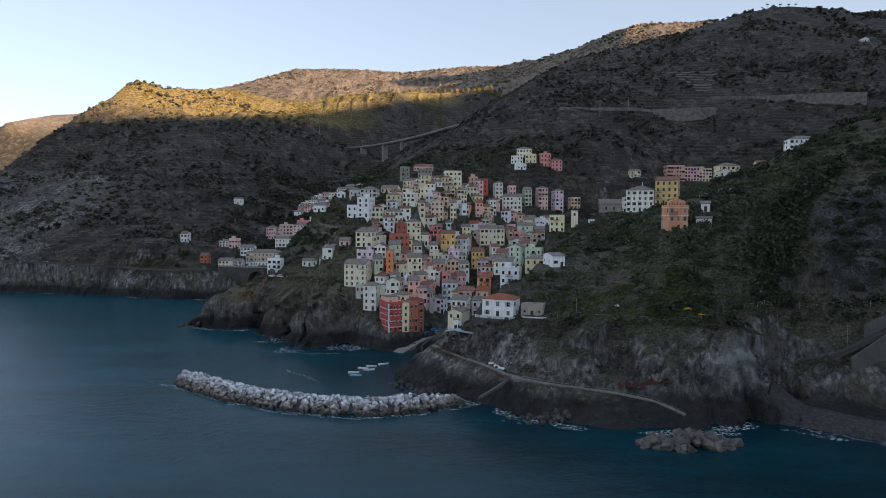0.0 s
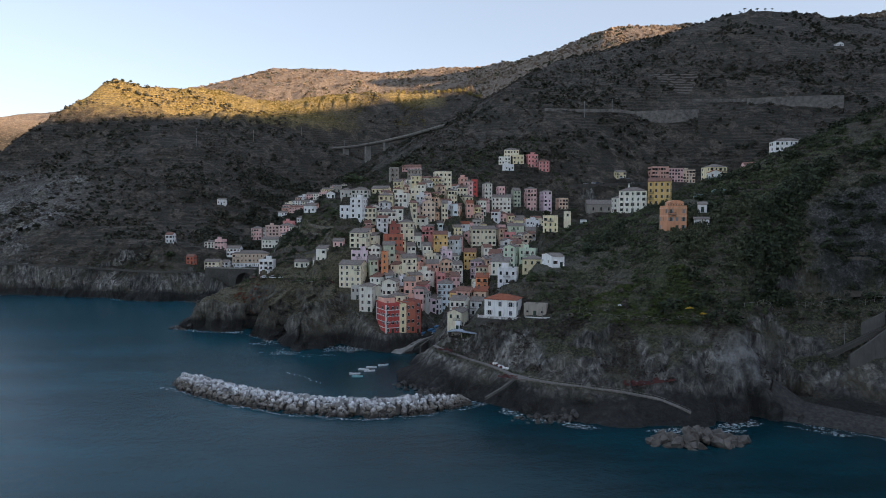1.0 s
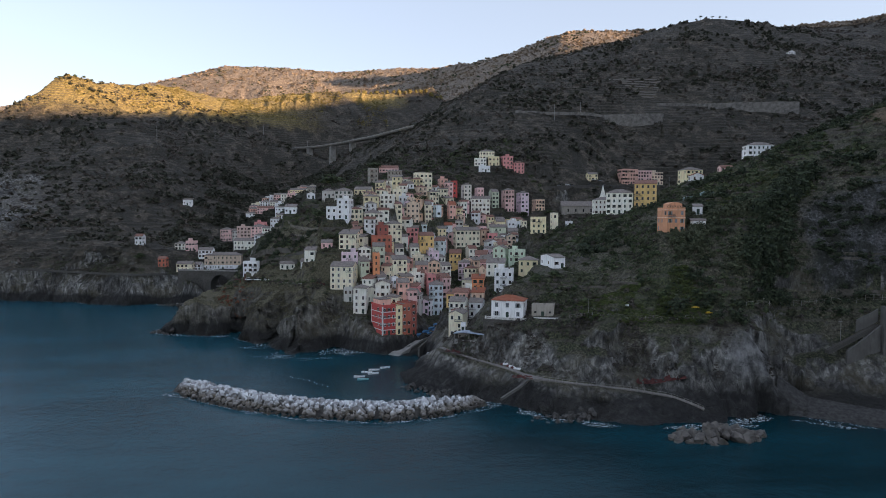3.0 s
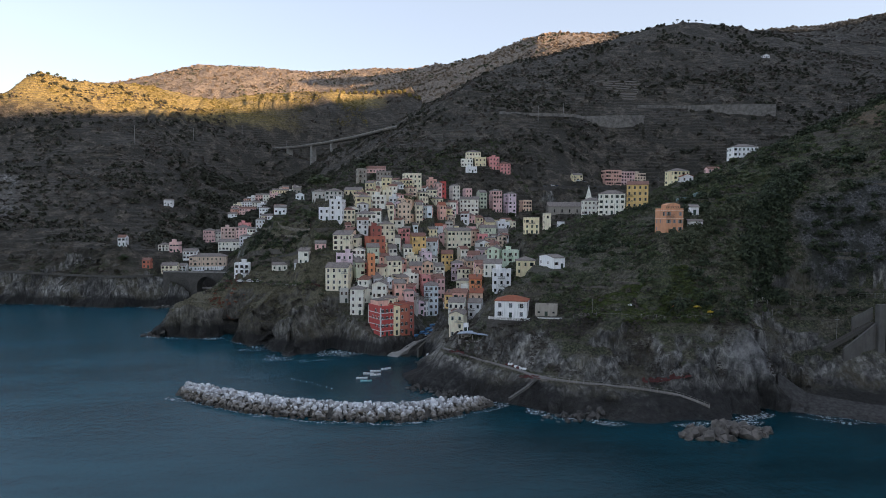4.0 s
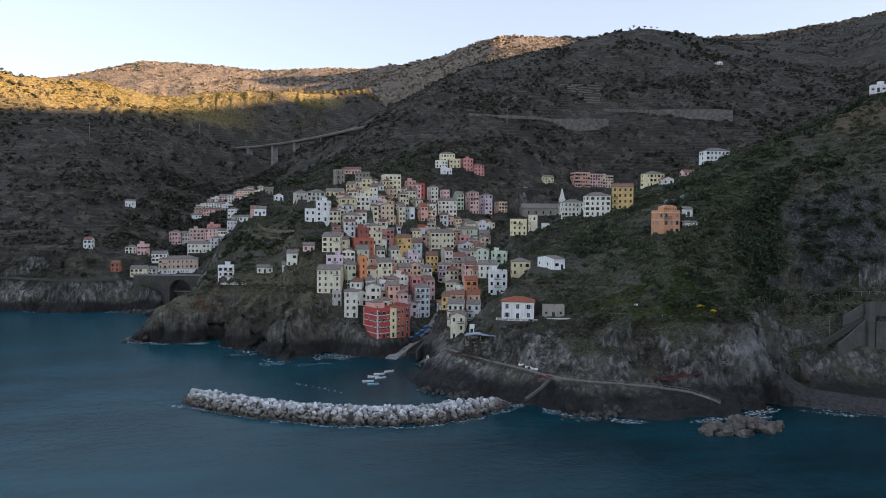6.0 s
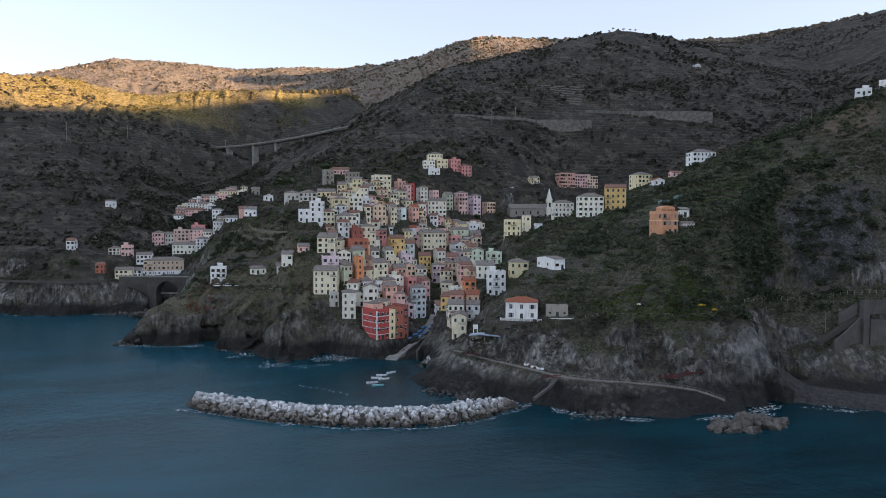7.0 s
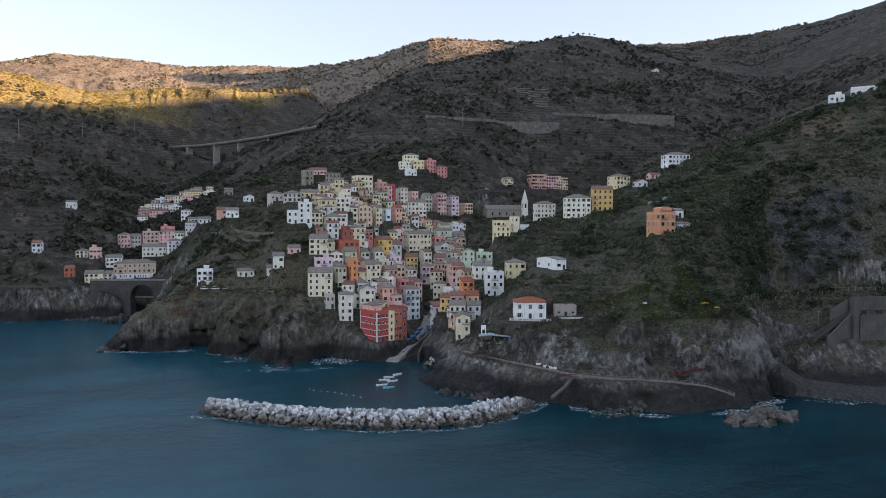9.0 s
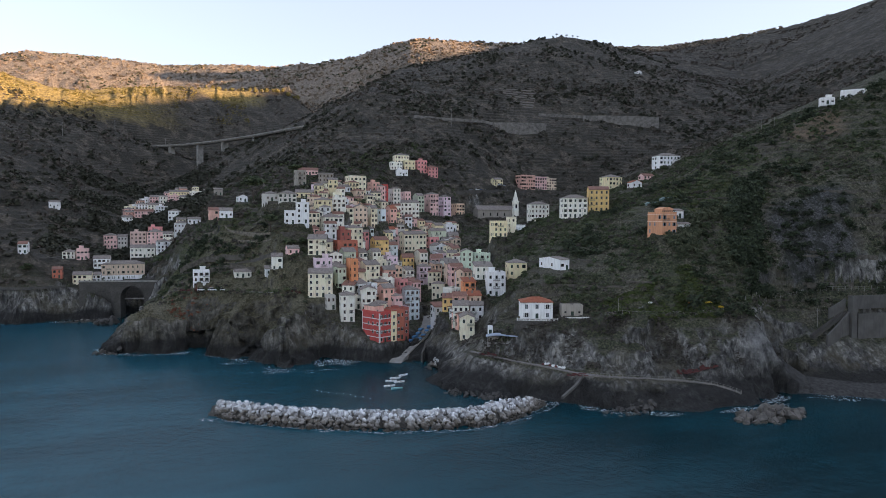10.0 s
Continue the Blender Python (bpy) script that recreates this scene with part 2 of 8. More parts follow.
    # bare screes: the headland's sea face, the eastern slope, the scar under the lodge
    for place, radius, soft, amount in (((-470.0, 620.0, 60.0), 215.0, 80.0, 0.50), ((-345.0, 600.0, 45.0), 60.0, 50.0, 0.22)):
        s2 = arith(t, "ADD", s2, arith(t, "MULTIPLY", zone(place, radius, soft, radius * 0.5), amount))
    rk = ramp(t, s2, (0.40, (0, 0, 0)), (0.52, (1, 1, 1)))
    col = mix(t, rk.outputs[0], veg, moss)
    gravel = ramp(t, tuft.outputs[0], (0.36, (0.022, 0.0225, 0.023)), (0.5, (0.066, 0.067, 0.068)), (0.66, (0.16, 0.161, 0.162)))
    stony = mix(t, ramp(t, noise_tex(t, 0.16, 5.0, 0.7).outputs[0], (0.46, (0, 0, 0)), (0.56, (0.85, 0.85, 0.85))).outputs[0], gravel.outputs[0], (0.014, 0.017, 0.011))
    for place, radius in (((149.0, 237.0, 58.0), 21.0), ((158.0, 231.0, 54.0), 15.0), ((139.0, 231.0, 43.0), 12.0), ((165.0, 238.0, 72.0), 13.0)):
        col = mix(t, arith(t, "MULTIPLY", zone(place, radius, 7.0, 12.0), 0.85), col, stony)
    col = mix(t, arith(t, "MULTIPLY", zone((94.0, 207.0, 17.0), 11.0, 5.0, 8.0), 0.7), col, ramp(t, strata.outputs[0], (0.36, (0.05, 0.05, 0.05)), (0.6, (0.26, 0.26, 0.255))).outputs[0])
    scar = arith(t, "MULTIPLY", zone((203.0, 279.0, 111.0), 17.0, 6.0, 20.0), ramp(t, strata.outputs[0], (0.4, (0.3, 0.3, 0.3)), (0.55, (1, 1, 1))).outputs[0])
    col = mix(t, scar, col, (0.16, 0.115, 0.078))
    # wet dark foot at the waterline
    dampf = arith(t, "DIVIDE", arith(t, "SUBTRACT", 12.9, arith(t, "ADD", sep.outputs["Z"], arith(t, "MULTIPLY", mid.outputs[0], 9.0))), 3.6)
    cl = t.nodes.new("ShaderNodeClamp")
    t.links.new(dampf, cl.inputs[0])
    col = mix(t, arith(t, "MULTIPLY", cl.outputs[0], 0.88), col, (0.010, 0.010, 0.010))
    lift = t.nodes.new("ShaderNodeHueSaturation")
    lift.inputs["Value"].default_value = 1.28
    t.links.new(col, lift.inputs["Color"])
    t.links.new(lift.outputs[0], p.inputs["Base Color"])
    h = arith(t, "ADD", arith(t, "ADD", fine.outputs[0], arith(t, "MULTIPLY", tuft.outputs[0], 0.4)), arith(t, "ADD", arith(t, "ADD", arith(t, "MULTIPLY", strata.outputs[0], 1.4), arith(t, "MULTIPLY", beds.outputs[0], 1.6)), arith(t, "ADD", arith(t, "MULTIPLY", crack.outputs[0], -0.8), arith(t, "MULTIPLY", tone.outputs[0], 0.55))))
    bump(t, p, h, 1.0, 1.5)
    return m


def make_water():
    m, t, p = material("sea_water", 0.2)
    p.inputs["IOR"].default_value = 1.33
    p.inputs["Specular IOR Level"].default_value = 0.14
    n = noise_tex(t, 0.02, 7.0, 0.62, stretch=(0.6, 1.6, 1.0))
    # reflections put into the base colour: dark hills in the harbour and along the eastern rocks, bright sky out to the
    # west
    hill_reflect = ramp(t, n.outputs[0], (0.40, (0.0013, 0.023, 0.031)), (0.62, (0.0022, 0.042, 0.057)))
    sky_reflect = ramp(t, n.outputs[0], (0.40, (0.007, 0.058, 0.080)), (0.62, (0.011, 0.088, 0.122)))
    place = t.nodes.new("ShaderNodeNewGeometry")
    xyz = t.nodes.new("ShaderNodeSeparateXYZ")
    t.links.new(place.outputs["Position"], xyz.inputs[0])
    drift = arith(t, "ADD", arith(t, "ADD", xyz.outputs["X"], arith(t, "MULTIPLY", xyz.outputs["Y"], 0.12)), arith(t, "MULTIPLY", arith(t, "SUBTRACT", n.outputs[0], 0.5), 90.0))
    west = t.nodes.new("ShaderNodeMapRange")
    west.interpolation_type = "SMOOTHSTEP"
    west.inputs["From Min"].default_value, west.inputs["From Max"].default_value = 60.0, -130.0
    t.links.new(drift, west.inputs["Value"])
    t.links.new(mix(t, west.outputs[0], hill_reflect.outputs[0], sky_reflect.outputs[0]), p.inputs["Base Color"])
    a = noise_tex(t, 0.45, 7.0, 0.62, stretch=(1.0, 0.7, 1.0))
    b = noise_tex(t, 1.1, 3.0, 0.6)
    bump(t, p, arith(t, "ADD", a.outputs[0], arith(t, "MULTIPLY", b.outputs[0], 0.25)), 0.34, 0.55)
    return m


def make_boulder():
    m, t, p = material("breakwater_stone", 0.85)
    info = t.nodes.new("ShaderNodeObjectInfo")
    geo = t.nodes.new("ShaderNodeNewGeometry")
    sep = t.nodes.new("ShaderNodeSeparateXYZ")
    t.links.new(geo.outputs["Position"], sep.inputs[0])
    n = noise_tex(t, 0.8, 6.0, 0.65)
    rnd = arith(t, "FRACT", arith(t, "ADD", info.outputs["Random"], geo.outputs["Random Per Island"]))
    base = ramp(t, rnd, (0.0, (0.17, 0.165, 0.16)), (0.4, (0.46, 0.465, 0.475)), (1.0, (0.86, 0.88, 0.90)))
    c = mix(t, ramp(t, n.outputs[0], (0.48, (0, 0, 0)), (0.72, (0.7, 0.7, 0.7))).outputs[0], base.outputs[0], (0.17, 0.14, 0.10))
    cl = t.nodes.new("ShaderNodeClamp")
    t.links.new(arith(t, "DIVIDE", arith(t, "SUBTRACT", 2.3, arith(t, "SUBTRACT", sep.outputs["Z"], arith(t, "MULTIPLY", n.outputs[0], 1.6))), 1.2), cl.inputs[0])
    c = mix(t, arith(t, "MULTIPLY", cl.outputs[0], 0.75), c, (0.125, 0.100, 0.068))
    wet = t.nodes.new("ShaderNodeClamp")
    t.links.new(arith(t, "DIVIDE", arith(t, "SUBTRACT", 1.1, arith(t, "SUBTRACT", sep.outputs["Z"], arith(t, "MULTIPLY", n.outputs[0], 0.8))), 0.7), wet.inputs[0])
    c = mix(t, arith(t, "MULTIPLY", wet.outputs[0], 0.85), c, (0.030, 0.026, 0.020))
    t.links.new(c, p.inputs["Base Color"])
    bump(t, p, n.outputs[0], 0.6, 0.15)
    return m


def make_masonry(name, col, size):
    """Irregular stone courses: block tones, recessed joints, damp stains."""
    m, t, p = material(name, 0.95)
    c = t.nodes.new("ShaderNodeTexCoord")
    mp = t.nodes.new("ShaderNodeMapping")
    mp.inputs["Scale"].default_value = (1.0, 1.0, 1.7)
    t.links.new(c.outputs["Object"], mp.inputs[0])
    v = t.nodes.new("ShaderNodeTexVoronoi")
    v.inputs["Scale"].default_value = 1.0 / size
    t.links.new(mp.outputs[0], v.inputs["Vector"])
    big = noise_tex(t, 0.18, 5.0, 0.65)
    tone = ramp(t, v.outputs["Distance"], (0.1, tuple(k * 1.15 for k in col)), (0.75, tuple(k * 0.6 for k in col)))
    t.links.new(mix(t, ramp(t, big.outputs[0], (0.35, (0, 0, 0)), (0.7, (0.8, 0.8, 0.8))).outputs[0], tone.outputs[0], tuple(k * 0.4 for k in col)), p.inputs["Base Color"])
    bump(t, p, v.outputs["Distance"], 0.6, 0.12)
    return m


PAINT = {
    "mauve": (0.56, 0.42, 0.40),
    "apricot": (0.58, 0.28, 0.16),
    "red": (0.42, 0.055, 0.050), "brick": (0.38, 0.11, 0.07), "orange": (0.62, 0.24, 0.11), "salmon": (0.64, 0.38, 0.33),
    "peach": (0.70, 0.50, 0.39), "yellow": (0.80, 0.64, 0.43), "ochre": (0.64, 0.45, 0.18), "cream": (0.80, 0.68, 0.55),
    "ivory": (0.83, 0.76, 0.69), "white": (0.82, 0.84, 0.86), "pink": (0.70, 0.45, 0.46), "rose": (0.60, 0.25, 0.26),
    "lilac": (0.68, 0.55, 0.66), "blue": (0.58, 0.70, 0.80), "mint": (0.56, 0.71, 0.59), "grey": (0.46, 0.47, 0.47),
    "stone": (0.26, 0.25, 0.23), "green": (0.48, 0.56, 0.46), "tan": (0.62, 0.51, 0.42), "maroon": (0.27, 0.075, 0.06),
}
MAT = {k: plaster("plaster_" + k, v) for k, v in PAINT.items()}
MAT["slate"] = make_tiles("slate_roof", (0.15, 0.125, 0.11), (0.33, 0.285, 0.25))
MAT["terracotta"] = make_tiles("terracotta_roof", (0.28, 0.075, 0.035), (0.40, 0.13, 0.065))
MAT["brown"] = make_tiles("old_tile_roof", (0.18, 0.085, 0.062), (0.34, 0.17, 0.125))
MAT["terrace"] = plain("terrace_floor", (0.22, 0.20, 0.18), 0.9)
MAT["glass"] = plain("dark_window_glass", (0.012, 0.014, 0.018), 0.15, 0.0, 0.3)
MAT["shutter"] = plain("green_shutter", (0.020, 0.045, 0.032), 0.6)
MAT["shutter_brown"] = plain("brown_shutter", (0.075, 0.045, 0.030), 0.6)
MAT["shutter_grey"] = plain("grey_shutter", (0.22, 0.24, 0.26), 0.6)
MAT["trim"] = plain("white_trim", (0.70, 0.69, 0.66), 0.7, 0.0, 0.1)
MAT["reveal"] = plain("grey_window_reveal", (0.22, 0.21, 0.19), 0.8)
MAT["wet_rock"] = plain("dark_wet_rock", (0.045, 0.041, 0.036), 0.6, 0.0, 0.6, 1.0)
MAT["grey_rock"] = plain("grey_brown_rock", (0.105, 0.095, 0.084), 0.85, 0.0, 0.6, 0.8)
MAT["concrete"] = plain("concrete", (0.27, 0.26, 0.24), 0.9, 0.0, 0.3, 0.3)
MAT["drystone"] = make_masonry("dry_stone", (0.12, 0.112, 0.10), 0.55)
MAT["old_concrete"] = plaster("weathered_concrete", (0.062, 0.063, 0.063))
MAT["metal"] = plain("dark_metal", (0.05, 0.05, 0.05), 0.5, 0.6)
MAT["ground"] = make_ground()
MAT["water"] = make_water()
MAT["boulder"] = make_boulder()

# ---- ground: one sheet from the sea bed to the far ridges, spanned between the land's break lines ----
def spread(lo, dense_lo, dense_hi, hi, step, grow, cap_lo, cap_hi):
    """Grid lines: an even step in the middle that widens outwards up to a largest step on each side."""
    mid = list(np.arange(dense_lo, dense_hi + 0.1, step))
    d, v = step, mid[0]
    left = []
    while v > lo:
        d = min(d * grow, cap_lo)
        v -= d
        left.append(v)
    d, v = step, mid[-1]
    right = []
    while v < hi:
        d = min(d * grow, cap_hi)
        v += d
        right.append(v)
    return np.array(left[::-1] + mid + right)


GX = spread(-2200, -290, 250, 2700, 1.5, 1.04, 18.0, 20.0)
GY = spread(-1200, 168, 545, 3300, 1.5, 1.035, 90.0, 17.0)
LINES = []


def line(*pts):
    """A break line of the land: a shore, cliff top, terrace, stream or crest, as x, y, height."""
    LINES.append(np.array(pts, float))


KEEP = []                 # built ground that stays as it is laid out


def plot(x, y, w, d, yaw, z):
    KEEP.append((x, y, 11.0))
    c, s = math.cos(radians(yaw)), math.sin(radians(yaw))
    for v, up, k in ((-1.6, -0.1, 1.0), (-0.4, 0.0, 0.6), (d * 0.5, 0.5, 0.0)):
        k += w / 2
        line((x - c * k - s * v, y - s * k + c * v, z + up), (x + c * k - s * v, y + s * k + c * v, z + up))


plot(88.6, 252.5, 10.5, 11.0, -4, 56)
plot(20.2, 245.2, 12.0, 9.0, -22, 24.2)
plot(31.5, 236.8, 7.0, 4.0, -20, 25.2)
plot(-142, 530, 27.0, 11.0, 4, 20.4)
plot(-21.6, 306.7, 6.7, 12.0, 24.3, 7.6)
plot(-11.0, 311.5, 12.0, 11.0, 24.3, 7.2)
plot(7.0, 247.5, 11.0, 4.0, -25, 15.6)
plot(5.0, 254.5, 3.0, 3.0, -20, 17.4)
KEEP += [(-90, 860, 70), (-60, 820, 65), (-40, 775, 55), (-80, 920, 60), (-30, 850, 50), (131, 207, 9), (141, 205, 9), (150, 200, 10), (168, 192, 10), (-12, 304, 8), (-4, 312, 8), (2, 322, 8), (7, 248, 10), (64, 219, 4), (78, 216, 4), (90, 213, 4), (120, 226, 8), (2, 285, 8), (-139, 484, 12), (-130, 490, 12), (-150, 488, 10)]
# shore and sea bed
line((900, -700, -1), (600, -160, -1), (400, 60, -1), (230, 140, -1), (160, 165, -1), (121, 180, -1), (104, 195, -1), (92, 199, -1), (84, 194, -1), (74, 187, -1), (62, 189, -1), (50, 189, -1), (38, 193, -1), (27, 200, -1), (18, 211, -1), (9, 220, -1), (0, 228, -1), (-7, 234, -1))
line((-7, 234, -1), (-17, 248, -1), (-21, 259, -1), (-14, 271, -1), (-10, 280, -1), (-7, 293, -1), (-13, 301, -1), (-23, 297, -1), (-33, 305, -1), (-41, 314, -1), (-47, 319, -1), (-54, 308, -1), (-62, 301, -1), (-71, 301, -1), (-75, 318, -1), (-80, 326, -1), (-90, 338, -1), (-99, 362, -1), (-108, 356, -1), (-123, 355, -1), (-138, 361, -1), (-142, 372, -1), (-139, 400, -1), (-131, 440, -1), (-127, 470, -2), (-124, 500, -2))
line((-124, 500, -2), (-134, 504, -2), (-141, 490, -1), (-147, 479, -1), (-158, 484, -1), (-177, 486, -1), (-190, 477, -1), (-211, 484, -1), (-245, 503, -1), (-287, 511, -1), (-345, 522, -1), (-420, 556, -1), (-520, 600, -1), (-640, 660, -1), (-760, 800, -1), (-900, 1150, -1), (-1150, 1600, -1), (-1500, 1900, -1), (-2200, 2300, -1))
line((860, -740, -16), (560, -190, -16), (370, 30, -16), (210, 112, -16), (150, 138, -16), (105, 152, -16), (60, 160, -16), (20, 175, -16), (-10, 205, -16), (-40, 240, -16), (-38, 270, -12), (-60, 280, -14), (-100, 320, -16), (-145, 335, -16), (-165, 380, -16), (-165, 440, -14), (-200, 450, -16), (-280, 480, -16), (-350, 490, -16), (-560, 580, -16), (-700, 660, -16), (-820, 800, -16), (-980, 1150, -16), (-1230, 1600, -16), (-1600, 1850, -16))
line((-2200, -1200, -20), (600, -1200, -20), (300, -300, -20), (0, -100, -20), (-600, 100, -20), (-2200, 1500, -20))
# eastern shore: beach, path bench, cliff top, terraces
line((230, 158, 5), (165, 182, 5), (130, 198, 5), (106, 209, 6))
PATH = [(-4, 254, 12.2), (1, 245.5, 11.5), (7, 239.5, 10.5), (14, 233.3, 9.5), (18.6, 226, 9.2), (22.7, 216.9, 8.8), (33.4, 210.1, 8.4), (53.2, 204.8, 7.0), (64, 201.0, 5.7), (68.2, 197.6, 4.5), (72, 195.0, 3.0)]
SLIP = [(-20.5, 297.0, -0.3), (-18.2, 300.0, 1.0), (-10.2, 309.0, 4.1), (0.0, 320.0, 6.9), (7.8, 332.0, 10.1), (13.5, 345.0, 12.8)]


def bench(pts, half, drop, side=()):
    """Levels a strip of ground under a path."""
    n = len(pts)
    for u in (-half, 0.0, half) + side:
        row = []
        for i, p in enumerate(pts):
            a, b = pts[max(0, i - 1)], pts[min(n - 1, i + 1)]
            t = Vector((b[0] - a[0], b[1] - a[1])).normalized()
            row.append((p[0] + t.y * u, p[1] - t.x * u, p[2] - drop))
            KEEP.append((p[0], p[1], half + 3.0))
        line(*row)


bench(PATH, 1.6, 0.35)
bench([(-100, 381.0, 26.0), (-91.2, 377.1, 26.0), (-84, 372.5, 26.0), (-76.5, 365, 26.0), (-68, 352.5, 26.2)], 2.4, 0.0)
bench(SLIP, 3.0, 0.7, (5.5,))
bench([(100, 222.8, 30.6), (118, 227.6, 31.9), (135, 227, 32.4), (149, 224, 32.8), (168, 215, 33.2), (200, 203, 33.6)], 1.8, 0.0)
line((-3, 270, 9), (-4, 254, 11.8))
line((2, 268, 14), (5, 252, 18), (13, 243.5, 22), (30, 233, 24), (46, 229, 27), (65, 221, 27), (84, 216, 27), (92, 208, 24), (100, 214, 24), (114, 225, 24), (135, 226, 29), (149, 221, 32), (190, 203, 34), (260, 168, 34), (420, 95, 34))
line((104, 215, 12), (131, 208, 15), (150, 206, 17), (190, 192, 18))
line((12, 292, 14), (16, 282, 22), (24, 268, 33), (36, 260, 38), (48, 256, 40), (63, 247, 40), (79, 234, 41), (100, 232, 42), (127, 233, 44), (150, 228, 46), (200, 213, 55), (270, 185, 60), (430, 110, 70))
line((42, 300, 38), (60, 283, 46), (82, 262, 52), (95, 257, 56), (115, 250, 60), (142, 253, 70), (171, 238, 77), (210, 233, 92), (280, 215, 115), (450, 140, 140))
line((95, 300, 62), (118, 308, 71), (151, 318, 86), (172, 306, 97), (191, 284, 106), (226, 276, 128), (300, 262, 155))
line((40, 325, 36), (62, 340, 48), (85, 342, 58), (103, 346, 65), (135, 371, 76), (162, 400, 81), (202, 393, 98), (226, 372, 110), (240, 345, 119), (246, 315, 127), (262, 285, 138), (330, 310, 168), (450, 290, 215), (650, 240, 300), (830, 60, 350))
# village: stream bed under the street, harbour front, ledges of the western spur
line((12, 356, 14), (16, 400, 28), (30, 430, 38), (60, 460, 46), (100, 488, 54), (140, 506, 60), (190, 545, 72), (230, 572, 82), (280, 590, 98), (360, 590, 128), (475, 610, 160), (620, 640, 190))
line((-12, 304, 3), (-25, 302.5, 7), (-36, 315, 11), (-41, 325, 17), (-47.5, 331, 9), (-53, 331, 23), (-60, 318, 20), (-67, 314, 15), (-74, 330, 6), (-79, 337, 5), (-85, 340, 15), (-91, 350, 17), (-98, 370, 6), (-105, 363, 15), (-118, 364, 17), (-128, 368, 13))
line((-128, 376, 15), (-112, 390, 22), (-90, 372, 22), (-66, 349, 25), (-50, 350, 38), (-38, 355, 39), (-20, 367, 36), (2, 384, 27))
line((-131, 425, 8), (-121, 428, 15), (-105, 425, 31), (-76, 390, 38), (-62, 370, 38), (-57, 378, 54), (-38, 380, 51), (-16, 395, 47), (4, 412, 37))
line((-122, 480, 19), (-108, 480, 45), (-84, 432, 54), (-68, 428, 60), (-50, 420, 66), (-28, 403, 62), (-4, 423, 57), (20, 442, 51))
line((-100, 560, 56), (-90, 500, 58), (-78, 470, 62), (-60, 465, 72), (-35, 470, 80), (-12, 460, 77), (1, 468, 75), (25, 480, 72), (46, 487, 62), (64, 490, 54))
line((64, 520, 75), (80, 512, 64), (105, 520, 62), (130, 540, 66))
line((-112, 700, 76), (-95, 640, 78), (-66, 570, 84), (-32, 590, 103), (-10, 630, 122), (20, 690, 150), (56, 716, 178), (81, 722, 196), (110, 790, 222), (171, 880, 263), (269, 960, 300), (374, 975, 333), (420, 950, 344), (449, 937, 349), (480, 940, 351), (525, 950, 350), (611, 1000, 361), (800, 1150, 400))
line((40, 540, 96), (74, 545, 104), (92, 600, 132), (110, 640, 156), (128, 655, 165), (170, 690, 182), (230, 760, 222), (320, 860, 290), (449, 937, 347))
line((128, 655, 162), (182, 658, 160), (215, 690, 166), (251, 663, 160), (280, 690, 178), (310, 697, 180), (339, 673, 176), (423, 640, 168), (500, 660, 182))
line((112, 546, 86), (127, 545, 87), (150, 553, 87.8), (175, 565, 88.3), (200, 577, 89.3), (240, 600, 92))
line((112, 551, 86.2), (127, 550, 87.2), (150, 558, 88), (175, 570, 88.5), (200, 582, 89.6))
line((-160, 489, 17), (-151, 485, 14), (-146, 482.5, 10))
line((15, 304, 14), (20, 312, 20), (25, 328, 25), (30, 348, 28), (38, 368, 31), (48, 388, 37), (58, 412, 44))
line((3, 275, 11), (10, 290, 12), (15, 304, 14))
line((300, 640, 150), (320, 660, 172))
line((339, 673, 180), (420, 740, 225), (496, 804, 267), (560, 900, 315), (611, 1000, 356))
line((560, 690, 210), (705, 800, 258), (800, 900, 300), (1000, 1150, 420))
# western valley and the headland
line((-130, 480, -3), (-130, 502, -2), (-134, 510, 16), (-140, 560, 27), (-148, 620, 38), (-148, 700, 58), (-138, 800, 82), (-115, 870, 104), (-88, 905, 122), (-75, 945, 138), (0, 1020, 152), (120, 1100, 190), (160, 1300, 245), (150, 1500, 300), (130, 1750, 385), (160, 2000, 465))
line((-116, 500, 30), (-112, 540, 42), (-118, 580, 46), (-124, 640, 58), (-118, 690, 70), (-108, 720, 78), (-75, 705, 82))
line((-640, 690, 22), (-520, 632, 26), (-420, 580, 25), (-345, 535, 23), (-287, 524, 22), (-240, 512, 20), (-211, 494, 20), (-190, 487, 20), (-175, 495, 21), (-160, 505, 20), (-150, 512, 17))
line((-420, 610, 44), (-339, 566, 42), (-270, 548, 40), (-198, 513, 38), (-180, 530, 35), (-164, 540, 33), (-158, 612, 38))
line((-300, 680, 95), (-240, 680, 84), (-203, 668, 72), (-160, 690, 62))
line((-443, 733, 92), (-380, 740, 112), (-271, 797, 142), (-183, 838, 102), (-150, 860, 98))
line((-330, 850, 168), (-270, 930, 186), (-210, 981, 180), (-155, 985, 158), (-90, 1000, 140))
line((-640, 665, 4), (-560, 690, 40), (-503, 770, 108), (-481, 830, 158), (-463, 880, 194), (-447, 915, 218), (-436, 938, 241), (-424, 950, 246), (-408, 965, 245), (-400, 972, 240), (-375, 990, 243), (-318, 1050, 251), (-243, 1090, 240), (-180, 1150, 260), (-110, 1180, 272), (-1, 1226, 281), (60, 1290, 296), (95, 1345, 322))
line((-339, 940, 190), (-259, 988, 205), (-190, 1050, 225), (-110, 1120, 250))
line((-700, 900, 60), (-640, 1050, 120), (-500, 1250, 180), (-300, 1500, 240), (-150, 1700, 300), (0, 1900, 400))
line((-135, 955, 152), (-112, 948, 146), (-95, 932, 135), (-79, 918, 131), (-65, 900, 138), (-52, 884, 146), (-20, 836, 155), (5, 790, 160))
